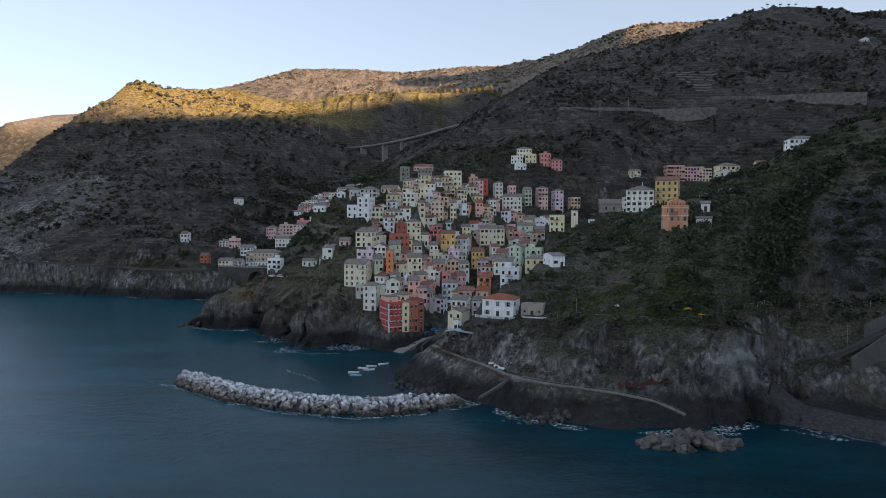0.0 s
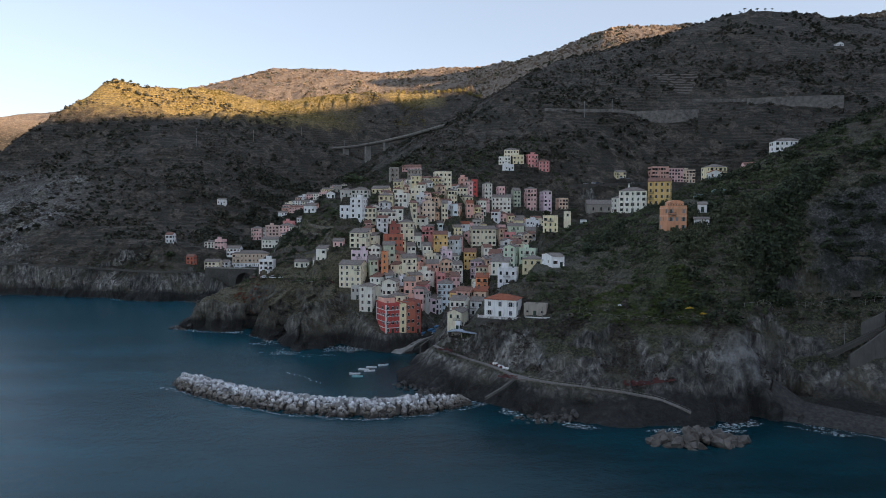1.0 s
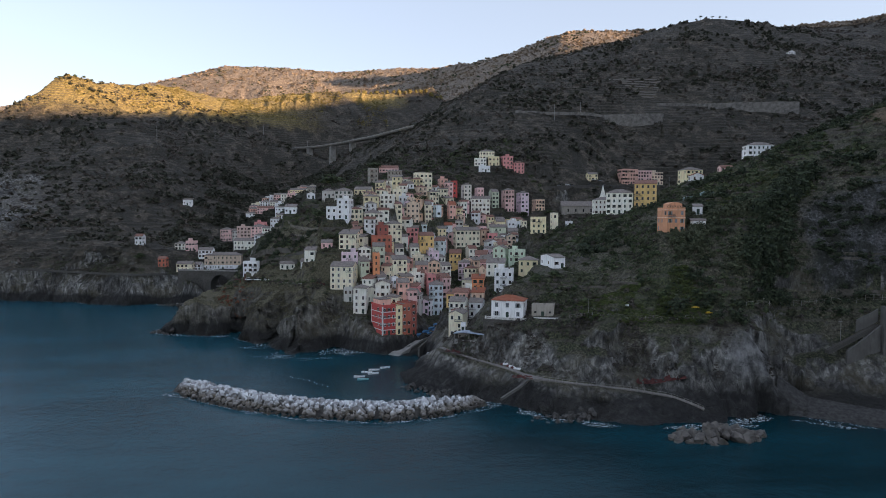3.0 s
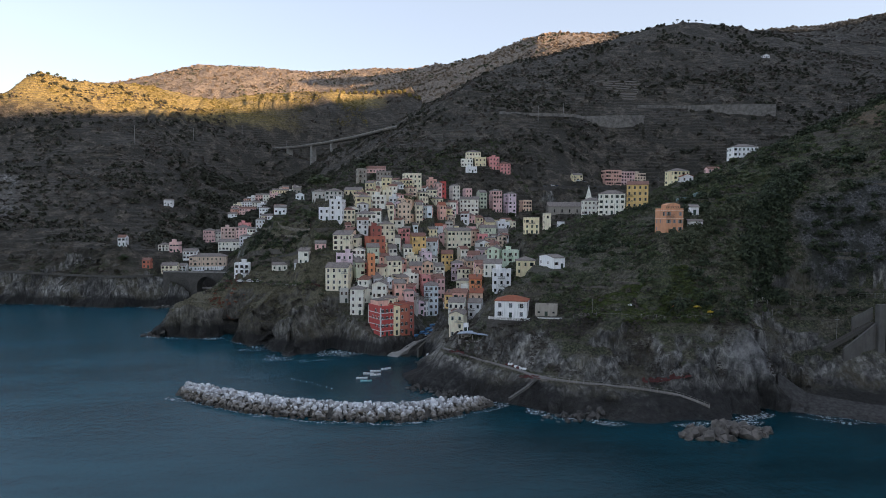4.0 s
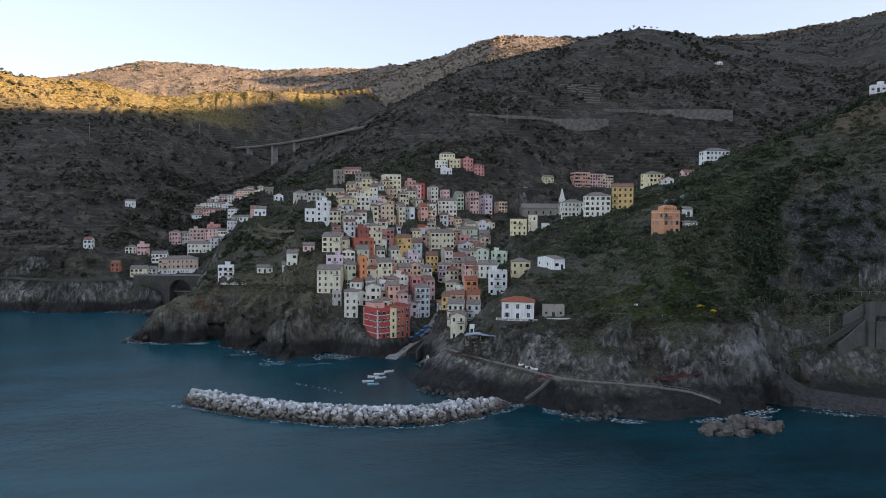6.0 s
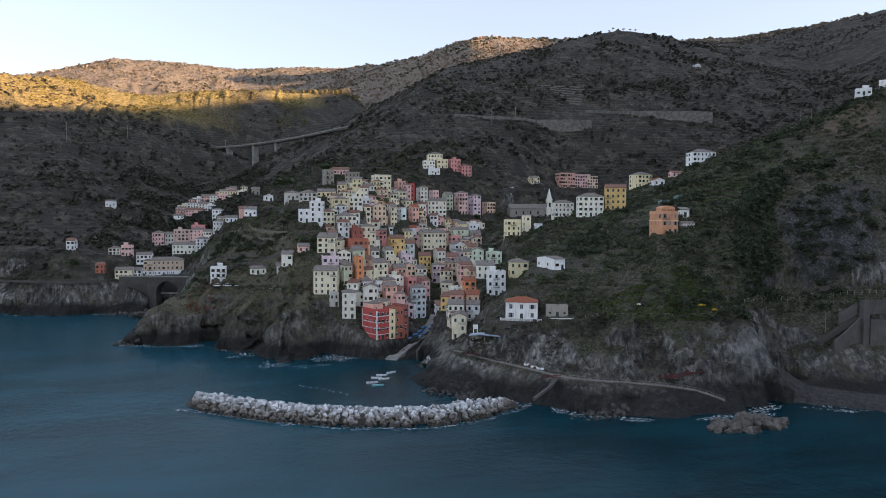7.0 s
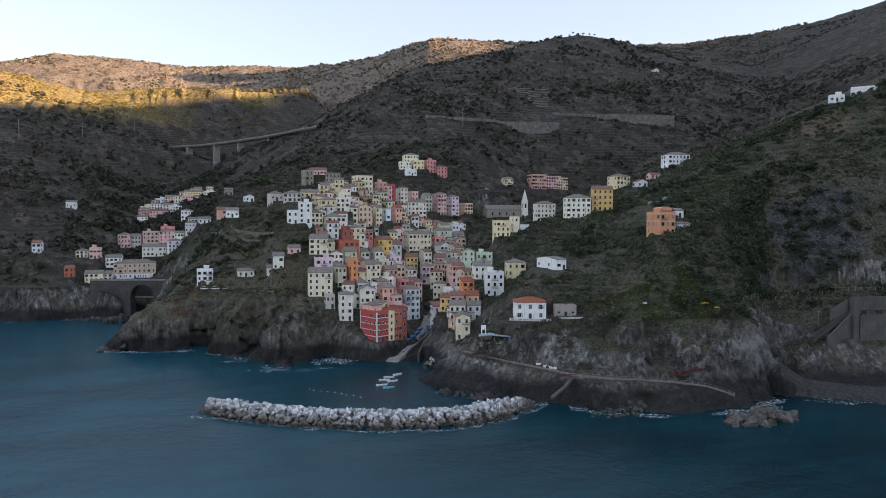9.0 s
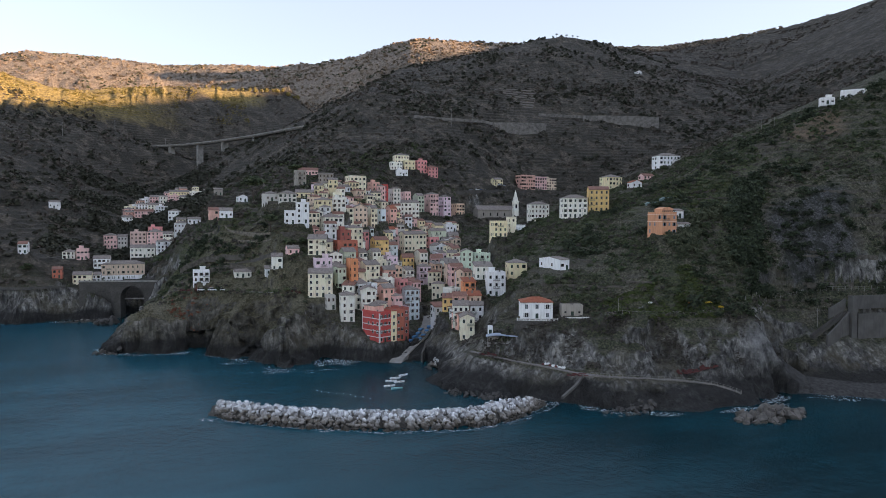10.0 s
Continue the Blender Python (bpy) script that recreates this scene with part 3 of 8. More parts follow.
# far ridges
line((-1900, 2250, 160), (-1310, 2050, 335), (-1290, 2200, 378), (-1270, 2400, 415), (-801, 2500, 527), (-551, 2500, 594), (-430, 2480, 590), (-300, 2480, 586), (-157, 2350, 551), (69, 2350, 571), (225, 2300, 562), (270, 2000, 515), (371, 1850, 515), (430, 1790, 538), (497, 1735, 544), (600, 1760, 556), (733, 1800, 572), (1000, 1850, 598), (1271, 1900, 607), (1706, 1850, 612), (1927, 1700, 638), (2111, 1600, 672))
line((-430, 2300, 520), (-400, 2000, 380), (-350, 1800, 300))
line((-157, 2350, 551), (-152, 2280, 520), (-148, 2200, 485), (-140, 2100, 440), (-120, 1950, 375))
line((497, 1735, 544), (465, 1670, 523), (425, 1580, 486), (385, 1480, 438), (350, 1380, 386), (320, 1280, 326), (300, 1200, 268))
# hidden rise behind the dome, added to shade the slope west of it
line((490, 1765, 553), (520, 1800, 562))
line((-1900, 3300, 50), (-500, 3300, 300), (800, 3000, 350), (2000, 2900, 400), (2700, 2400, 500))
# the eastern mountain whose shade covers the bay
line((2111, 1600, 672), (1800, 1350, 665), (1560, 1150, 625), (1300, 800, 590), (1190, 590, 543), (1100, 350, 508), (1030, 140, 494), (980, -40, 508), (900, -250, 480), (900, -900, 440))
# outer ridge out of view, added and raised to throw shade on the far slopes
line((1560, 560, 655), (1600, 680, 672), (1645, 860, 708), (1640, 930, 722), (1660, 985, 746), (1700, 1040, 758), (1735, 1070, 790), (1745, 1085, 928), (1780, 1145, 943), (1830, 1170, 894), (1900, 1200, 860))
line((940, 1420, 470), (1041, 1378, 486), (1165, 1328, 499), (1256, 1310, 529))
line((1300, 1215, 526), (1163, 1020, 464), (1080, 900, 440))
line((2700, -1200, 300), (2700, 1000, 500))



# ledges on which the houses stand: middle of the front, width, depth, turn, height
plot(-35.1, 321.0, 6.2, 9.0, -7, 15.4)
plot(-41.8, 330.0, 2.2, 5.0, -1, 20.0)
plot(-44.4, 338.0, 11.4, 10.0, -14, 25.1)
plot(-40.6, 348.0, 8.3, 8.0, -1, 32.2)
plot(-32.6, 343.0, 4.4, 9.0, 14, 28.2)
plot(-27.1, 340.0, 3.4, 10.0, 1, 31.9)
plot(-14.7, 352.0, 7.8, 9.0, 10, 28.7)
plot(-13.9, 374.0, 4.8, 9.0, 10, 34.0)
plot(-5.1, 378.0, 4.7, 9.0, 4, 34.0)
plot(-24.0, 336.0, 4.4, 10.0, 12, 20.8)
plot(-17.8, 338.0, 3.1, 8.0, 7, 19.9)
plot(-24.2, 325.0, 7.1, 9.0, -10, 18.9)
plot(-14.0, 326.0, 5.5, 8.0, 5, 19.2)
plot(3.3, 342.0, 7.2, 14.0, -6, 11.3)
plot(2.0, 352.0, 4.5, 8.0, 3, 20.1)
plot(10.0, 354.0, 4.4, 8.0, 6, 18.8)
plot(-2.5, 362.0, 6.7, 9.0, -3, 25.1)
plot(6.3, 386.0, 6.4, 9.0, 2, 30.6)
plot(12.2, 372.0, 5.2, 8.0, 11, 24.0)
plot(20.6, 400.0, 7.0, 10.0, -8, 29.3)
plot(22.6, 376.0, 6.7, 10.0, -10, 25.4)
plot(33.9, 387.0, 6.9, 10.0, -15, 29.4)
plot(31.8, 358.0, 7.4, 10.0, -15, 27.6)
plot(37.7, 352.0, 6.3, 12.0, -20, 34.1)
plot(47.7, 354.0, 8.8, 9.0, -20, 34.3)
plot(27.7, 309.0, 8.4, 8.0, -15, 34.0)
plot(29.9, 300.0, 8.5, 8.0, -15, 26.8)
plot(19.1, 306.0, 5.6, 7.0, -10, 25.3)
plot(5.8, 302.0, 5.3, 7.0, -25, 20.3)
plot(9.7, 296.0, 6.2, 7.0, -20, 17.7)
plot(17.3, 296.0, 5.6, 7.0, -15, 17.4)
plot(6.9, 288.0, 6.9, 8.0, -20, 14.5)
plot(15.4, 290.0, 6.0, 7.0, -20, 13.9)
plot(5.0, 276.5, 6.0, 10.0, -20, 11.7)
plot(41.2, 300.5, 8.6, 8.0, -15, 34.5)
plot(46.4, 268.0, 5.0, 15.0, 6, 40.8)
line((41.0, 268.0, 40.4), (40.2, 284.0, 40.6))
plot(-45.2, 381.0, 7.0, 11.0, -11, 60.0)
plot(-51.6, 381.8, 6.0, 9.0, -11, 59.6)
plot(-55.3, 425.0, 7.2, 9.0, 9, 73.0)
plot(-46.8, 422.0, 10.4, 9.0, -7, 72.4)
plot(-35.0, 434.0, 10.8, 9.0, -12, 75.5)
plot(-29.3, 400.0, 8.6, 8.0, 4, 66.6)
plot(-20.6, 402.0, 7.6, 8.0, -12, 66.4)
plot(-27.8, 383.0, 10.2, 12.0, 8, 55.1)
plot(-42.1, 357.0, 9.1, 10.0, -13, 44.3)
plot(-23.0, 376.0, 6.0, 8.0, 8, 45.6)
plot(-23.9, 368.0, 10.9, 8.0, 3, 40.1)
plot(-16.6, 380.0, 8.3, 9.0, 5, 47.1)
plot(-25.6, 356.0, 6.4, 9.0, 2, 35.3)
plot(-27.2, 486.0, 6.0, 8.0, 11, 85.8)
plot(-15.9, 525.0, 14.4, 9.0, -7, 95.5)
plot(-13.0, 475.0, 9.9, 3.0, -5, 81.8)
plot(-5.9, 457.0, 10.3, 8.0, -13, 80.5)
plot(7.0, 466.0, 11.5, 11.0, 5, 78.7)
plot(21.8, 474.0, 5.4, 10.0, 5, 76.9)
plot(30.0, 478.0, 3.7, 10.0, 5, 74.8)
plot(40.2, 484.0, 5.6, 10.0, 5, 71.8)
plot(50.8, 491.0, 4.7, 9.0, 5, 76.2)
plot(-3.7, 418.0, 7.9, 9.0, -3, 57.8)
plot(6.5, 424.0, 3.9, 9.0, 1, 59.2)
plot(13.5, 428.0, 3.4, 8.0, 10, 61.3)
plot(23.9, 440.0, 4.3, 10.0, 3, 60.2)
plot(49.1, 481.0, 13.6, 11.0, -10, 59.2)
plot(62.7, 495.0, 5.1, 10.0, 5, 68.5)
plot(74.0, 497.0, 6.9, 11.0, 5, 65.6)
plot(86.9, 503.0, 6.2, 12.0, 5, 62.7)
plot(100.2, 508.0, 7.0, 10.0, 5, 66.7)
plot(66.0, 551.0, 12.0, 9.0, -5, 108.6)
plot(59.6, 545.5, 9.5, 7.0, -5, 103.0)
plot(70.5, 544.5, 9.0, 7.5, -5, 103.6)
plot(83.6, 551.0, 8.6, 9.0, 3, 101.5)
plot(92.4, 548.5, 8.8, 9.0, 3, 97.5)
plot(61.2, 536.0, 9.2, 6.0, -10, 97.5)
plot(55.9, 440.0, 5.9, 8.0, -1, 54.6)
plot(67.3, 444.0, 6.2, 8.0, 12, 54.5)
plot(30.7, 416.0, 15.2, 9.0, 7, 42.8)
plot(3.1, 396.0, 8.3, 9.0, 3, 40.0)
plot(11.3, 402.0, 6.4, 8.0, -13, 36.8)
plot(18.1, 432.0, 9.4, 8.0, 3, 45.7)
plot(1.6, 420.0, 6.7, 8.0, -9, 46.3)
plot(53.1, 434.0, 10.5, 8.0, -5, 44.5)
plot(46.3, 412.0, 7.6, 8.0, 10, 35.7)
plot(61.6, 428.0, 6.4, 9.0, -10, 42.0)
plot(32.0, 404.0, 5.0, 8.0, 8, 32.0)
plot(60.7, 358.0, 7.9, 9.0, -10, 52.7)
plot(70.8, 362.0, 3.5, 9.0, -10, 55.1)
plot(82.2, 372.0, 3.2, 8.0, -10, 55.6)
plot(116.7, 412.0, 12.6, 9.0, -10, 60.5)
plot(100.8, 345.0, 13.8, 10.0, -20, 62.9)
plot(112.4, 339.0, 11.0, 9.0, -25, 67.0)
plot(174.8, 410.0, 11.5, 10.0, 6, 83.6)
plot(146.4, 350.0, 6.4, 6.0, -10, 81.6)
plot(182.7, 385.0, 7.3, 7.0, -10, 87.1)
plot(214.3, 402.0, 15.7, 11.0, -10, 98.2)
plot(201.0, 582.0, 14.6, 12.0, 0, 91.9)
plot(214.9, 582.6, 12.8, 12.0, 0, 91.7)
plot(226.9, 583.4, 10.8, 12.0, 0, 91.4)
plot(160.5, 563.0, 8.5, 8.0, -1, 93.8)
plot(102.2, 262.0, 3.3, 5.0, -20, 63.1)
plot(99.4, 256.0, 5.5, 4.0, -20, 57.3)
plot(-156.8, 613.0, 9.3, 10.0, 0, 39.0)
plot(-148.2, 616.0, 6.9, 8.0, 0, 38.8)
plot(-134.7, 577.0, 11.2, 11.0, 0, 41.0)
plot(-122.8, 577.0, 11.6, 11.0, 0, 41.8)
plot(-123.1, 590.0, 10.3, 8.0, 0, 51.9)
plot(-131.0, 558.0, 16.6, 9.0, 0, 34.3)
plot(-155.4, 532.0, 10.3, 9.0, 0, 28.3)
plot(-176.3, 540.0, 7.6, 8.0, 0, 35.2)
plot(-167.7, 537.0, 6.9, 9.0, 0, 34.4)
plot(-198.7, 515.0, 5.2, 8.0, 0, 40.5)
plot(-177.2, 497.0, 5.3, 7.0, 0, 25.2)
plot(-164.5, 507.0, 11.0, 9.0, 0, 18.5)
plot(-157.1, 515.0, 4.9, 8.0, 0, 20.5)
plot(-104.8, 725.0, 17.9, 9.0, 0, 82.5)
plot(-89.4, 715.0, 12.6, 9.0, 0, 82.4)
plot(-76.1, 705.0, 14.0, 9.0, 0, 82.3)
plot(-124.2, 735.0, 15.1, 9.0, 0, 78.6)
plot(-110.4, 715.0, 9.5, 8.0, 0, 79.9)
plot(-100.1, 705.0, 10.9, 8.0, 0, 77.7)
plot(-88.2, 698.0, 12.9, 8.0, 0, 77.1)
plot(-138.2, 718.0, 10.4, 8.0, 0, 71.6)
plot(-125.7, 712.0, 13.6, 8.0, 0, 70.6)
plot(-135.6, 700.0, 15.9, 8.0, 0, 64.1)
plot(-119.8, 700.0, 12.0, 8.0, 0, 68.9)
plot(-85.0, 480.0, 6.5, 9.0, 0, 61.7)
plot(-80.2, 435.0, 7.1, 8.0, 0, 63.0)
plot(-95.6, 545.0, 8.8, 7.0, 0, 59.1)
plot(-69.0, 455.0, 5.5, 8.0, 5, 72.9)
plot(-96.1, 382.0, 7.9, 7.0, 0, 30.7)
plot(-75.8, 381.0, 8.3, 6.0, 2, 31.9)
plot(-64.1, 362.0, 5.1, 6.0, -1, 33.0)
plot(-61.7, 358.0, 5.3, 7.0, -7, 37.8)
plot(-53.0, 362.0, 5.8, 7.0, 1, 44.4)
plot(-77.7, 560.0, 6.2, 7.0, 0, 80.6)
def levels():
    """Relaxes the heights between the break lines, from a coarse grid to the full one."""
    z = None
    for k in (16, 8, 4, 2, 1):
        xs, ys = GX[::k], GY[::k]
        acc, cnt = np.zeros((len(xs), len(ys))), np.zeros((len(xs), len(ys)))
        for pts in LINES:
            for a, b in zip(pts[:-1], pts[1:]):
                n = max(2, int(np.hypot(*(b - a)[:2]) / 1.0))
                q = a + (b - a) * np.linspace(0, 1, n)[:, None]
                ix = np.clip(np.rint(np.interp(q[:, 0], xs, np.arange(len(xs)))).astype(int), 0, len(xs) - 1)
                iy = np.clip(np.rint(np.interp(q[:, 1], ys, np.arange(len(ys)))).astype(int), 0, len(ys) - 1)
                np.add.at(acc, (ix, iy), q[:, 2])
                np.add.at(cnt, (ix, iy), 1)
        fixed = cnt > 0
        val = np.where(fixed, acc / np.maximum(cnt, 1), 0)
        if z is None:
            z = np.where(fixed, val, 100.0)
        else:
            px = np.interp(xs, oldx, np.arange(len(oldx)))
            py = np.interp(ys, oldy, np.arange(len(oldy)))
            i, j = np.minimum(px.astype(int), len(oldx) - 2), np.minimum(py.astype(int), len(oldy) - 2)
            fx, fy = (px - i)[:, None], (py - j)[None, :]
            i, j = i[:, None], j[None, :]
            z = (z[i, j] * (1 - fx) + z[i + 1, j] * fx) * (1 - fy) + (z[i, j + 1] * (1 - fx) + z[i + 1, j + 1] * fx) * fy
        hx, hy = np.diff(xs), np.diff(ys)
        hx, hy = np.r_[hx[0], hx, hx[-1]], np.r_[hy[0], hy, hy[-1]]
        wl, wr = (2 / (hx[:-1] * (hx[:-1] + hx[1:])))[:, None], (2 / (hx[1:] * (hx[:-1] + hx[1:])))[:, None]
        wd, wu = (2 / (hy[:-1] * (hy[:-1] + hy[1:])))[None, :], (2 / (hy[1:] * (hy[:-1] + hy[1:])))[None, :]
        tot = wl + wr + wd + wu
        for _ in range(400 if k > 1 else 250):
            e = np.pad(z, 1, mode="edge")
            z = np.where(fixed, val, (e[:-2, 1:-1] * wl + e[2:, 1:-1] * wr + e[1:-1, :-2] * wd + e[1:-1, 2:] * wu) / tot)
        oldx, oldy = xs, ys
    return z


def roughen(z):
    """Gullies and bluffs at several sizes, crags along the shore, low terrace steps."""
    gy, gx = np.gradient(z, GY, axis=1), np.gradient(z, GX, axis=0)
    slope = np.hypot(gx, gy)
    curve = -(np.gradient(gx, GX, axis=0) + np.gradient(gy, GY, axis=1))
    for _ in range(3):                                       # crests keep their line
        curve = (curve + np.roll(curve, 1, 0) + np.roll(curve, -1, 0) + np.roll(curve, 1, 1) + np.roll(curve, -1, 1)) / 5
    crest = np.clip(1.0 - curve / 0.006, 0.15, 1.0)
    out = z.copy()
    kx, ky, kr = np.array(KEEP).T
    for i, x in enumerate(GX):
        calm = np.min(np.hypot(kx[:, None] - x, ky[:, None] - GY[None, :]) - kr[:, None] * 0.75, axis=0)
        calm = np.clip((calm + 1.0) / 6.0, 0.08, 1.0)
        for j, y in enumerate(GY):
            h = z[i, j]
            if h < -12:
                continue
            far = min(1.0, max(0.0, (y - 520) / 500))
            near = 1.0 - far
            if x < -190 and y > 515:
                far = min(1.0, far + min(1.0, (-190 - x) / 60) * min(1.0, (y - 515) / 60) * min(1.0, max(0.0, (h - 26) / 20)) * 0.9)
            v = Vector((x, y, 0))
            d = 0.0
            if far > 0:
                d += far * crest[i, j] * (7 * noise.fractal(v / 150, 1.0, 2.0, 4) + 11 * (0.35 - abs(noise.noise(v / 120))) + 6 * (0.3 - abs(noise.noise(v / 48 + Vector((9, 4, 0)))))) + far * 1.6 * noise.fractal(v / 22, 1.0, 2.0, 2)
            crag = min(1.0, max(0.0, (slope[i, j] - 0.55) / 0.6)) * near
            if h < 40 and crag > 0:
                q = Vector((x / 9, y / 9, h / 22))
                d += crag * (3.6 * noise.ridged_multi_fractal(q, 1.0, 2.1, 4, 1.0, 2.0) - 4.6)
            d += near * 0.9 * noise.fractal(v / 14, 1.0, 2.0, 3)
            if h > 24 and crag < 0.9:
                s = 2.6
                k = (h + 1.5 * noise.noise(v / 40)) / s
                f = k - math.floor(k)
                d += (1 - crag) * near * 0.8 * s * (min(1.0, max(0.0, (f - 0.35) / 0.3)) - f)
            out[i, j] = h + d * calm[j] * min(1.0, (h + 12) / 12)
    return out


HEIGHT = roughen(levels())


def crags():
    """Sideways push of the cliff faces: buttresses and clefts that run down the slope."""
    gx, gy = np.gradient(HEIGHT, GX, axis=0), np.gradient(HEIGHT, GY, axis=1)
    dx, dy = np.zeros_like(HEIGHT), np.zeros_like(HEIGHT)
    kx, ky, kr = np.array(KEEP).T
    for i, x in enumerate(GX):
        for j, y in enumerate(GY):
            h = HEIGHT[i, j]
            if not (-6 < h < 36 and y < 640 and -500 < x < 260):
                continue
            s = math.hypot(gx[i, j], gy[i, j])
            k = min(1.0, max(0.0, (s - 0.45) / 0.5)) * min(1.0, (36 - h) / 8)
            if k <= 0:
                continue
            k *= min(1.0, max(0.0, float(np.min(np.hypot(kx - x, ky - y) - kr)) / 6.0))
            if k <= 0:
                continue
            big = 1.0 - abs(noise.noise(Vector((x / 23, y / 23, h / 70)))) * 2.6
            mid = 1.0 - abs(noise.noise(Vector((x / 7, y / 7, h / 22 + 5)))) * 2.4
            fin = noise.noise(Vector((x / 2.6, y / 2.6, h / 3.5)))
            a = k * (5.5 * (big - 0.5) + 3.6 * (mid - 0.45) + 1.3 * fin)
            dx[i, j], dy[i, j] = -gx[i, j] / s * a, -gy[i, j] / s * a
    return dx, dy


PUSH_X, PUSH_Y = crags()


def ground_z(x, y):
    px, py = float(np.interp(x, GX, np.arange(len(GX)))), float(np.interp(y, GY, np.arange(len(GY))))
    i, j = min(int(px), len(GX) - 2), min(int(py), len(GY) - 2)
    fx, fy = px - i, py - j
    return float((HEIGHT[i, j] * (1 - fx) + HEIGHT[i + 1, j] * fx) * (1 - fy) + (HEIGHT[i, j + 1] * (1 - fx) + HEIGHT[i + 1, j + 1] * fx) * fy)


def mesh_from(name, verts, faces, mats, face_mats=None, smooth=False):
    me = bpy.data.meshes.new(name)
    me.from_pydata(verts, [], faces)
    for m in mats:
        me.materials.append(m)
    if face_mats is not None:
        me.polygons.foreach_set("material_index", face_mats)
    if smooth:
        me.polygons.foreach_set("use_smooth", [True] * len(me.polygons))
    me.update()
    return me


def build_ground():
    nx, ny = len(GX), len(GY)
    X, Y = np.meshgrid(GX, GY, indexing="ij")
    verts = np.stack([X + PUSH_X, Y + PUSH_Y, HEIGHT], -1).reshape(-1, 3).tolist()
    idx = np.arange(nx * ny).reshape(nx, ny)
    q = np.stack([idx[:-1, :-1], idx[1:, :-1], idx[1:, 1:], idx[:-1, 1:]], -1).reshape(-1, 4).tolist()
    ob = new("ground", mesh_from("ground", verts, q, [MAT["ground"]], smooth=True))
    tagged(ob, "steep terraced hillsides of brown scrub above dark rocky sea cliffs", "hillside", kind="structure")


build_ground()
sea = new("water", mesh_from("water", [(-4800, -4800, 0), (4800, -4800, 0), (4800, 4800, 0), (-4800, 4800, 0)], [(0, 1, 2, 3)], [MAT["water"]]))
tagged(sea, "dark teal rippled sea water in the shade", "sea", kind="structure")

# ---- building blocks of things ----
def box(bm, lo, hi, mi=0):
    """An axis-aligned box between two corners, in material slot mi."""
    x0, y0, z0 = lo
    x1, y1, z1 = hi
    v = [bm.verts.new(p) for p in ((x0, y0, z0), (x1, y0, z0), (x1, y1, z0), (x0, y1, z0), (x0, y0, z1), (x1, y0, z1), (x1, y1, z1), (x0, y1, z1))]
    for f in ((3, 2, 1, 0), (4, 5, 6, 7), (0, 1, 5, 4), (1, 2, 6, 5), (2, 3, 7, 6), (3, 0, 4, 7)):
        bm.faces.new([v[i] for i in f]).material_index = mi


def prism(bm, prof, y0, y1, mi=0):
    """A solid with the outline prof (x, z) swept from y0 to y1."""
    a = [bm.verts.new((x, y0, z)) for x, z in prof]
    b = [bm.verts.new((x, y1, z)) for x, z in prof]
    n = len(prof)
    fs = [bm.faces.new(a), bm.faces.new(b[::-1])]
    fs += [bm.faces.new((a[i], b[i], b[(i + 1) % n], a[(i + 1) % n])) for i in range(n)]
    for f in fs:
        f.material_index = mi


def tube(bm, a, b, r, n=6, mi=0, r2=None):
    a, b = Vector(a), Vector(b)
    q = (b - a).to_track_quat("Z", "Y").to_matrix()
    r2 = r if r2 is None else r2
    rings = [[bm.verts.new(p + q @ Vector((rr * math.cos(k * math.tau / n), rr * math.sin(k * math.tau / n), 0))) for k in range(n)] for p, rr in ((a, r), (b, r2))]
    fs = [bm.faces.new((rings[0][k], rings[0][(k + 1) % n], rings[1][(k + 1) % n], rings[1][k])) for k in range(n)]
    fs += [bm.faces.new(rings[0][::-1]), bm.faces.new(rings[1])]
    for f in fs:
        f.material_index = mi


def polytube(bm, pts, r, n=5):
    """One bent rail along a line of points."""
    rings = []
    for i, p in enumerate(pts):
        q = (pts[min(len(pts) - 1, i + 1)] - pts[max(0, i - 1)]).to_track_quat("Z", "Y").to_matrix()
        rings.append([bm.verts.new(p + q @ Vector((r * math.cos(k * math.tau / n), r * math.sin(k * math.tau / n), 0))) for k in range(n)])
    for a, b in zip(rings, rings[1:]):
        for k in range(n):
            bm.faces.new((a[k], a[(k + 1) % n], b[(k + 1) % n], b[k]))


def finish(bm, name, mats):
    bmesh.ops.recalc_face_normals(bm, faces=bm.faces[:])
    me = bpy.data.meshes.new(name)
    bm.to_mesh(me)
    bm.free()
    for m in mats if isinstance(mats, (list, tuple)) else [mats]:
        me.materials.append(m)
    return me


def part(name, bm, mats, parent, label="", m=None):
    """Links a bmesh, or a mesh shared by alike pieces, as one part under a thing."""
    me = bm if isinstance(bm, bpy.types.Mesh) else finish(bm, name, mats)
    ob = new(name, me)
    ob.parent = parent
    if m is not None:
        ob.matrix_local = m
    if label:
        ob["label"] = label
    return ob


def thing(name, label, category, m, group=""):
    e = new(name)
    e.empty_display_size = 0.5
    e.matrix_world = m
    return tagged(e, label, category, group)


_WIN = {}


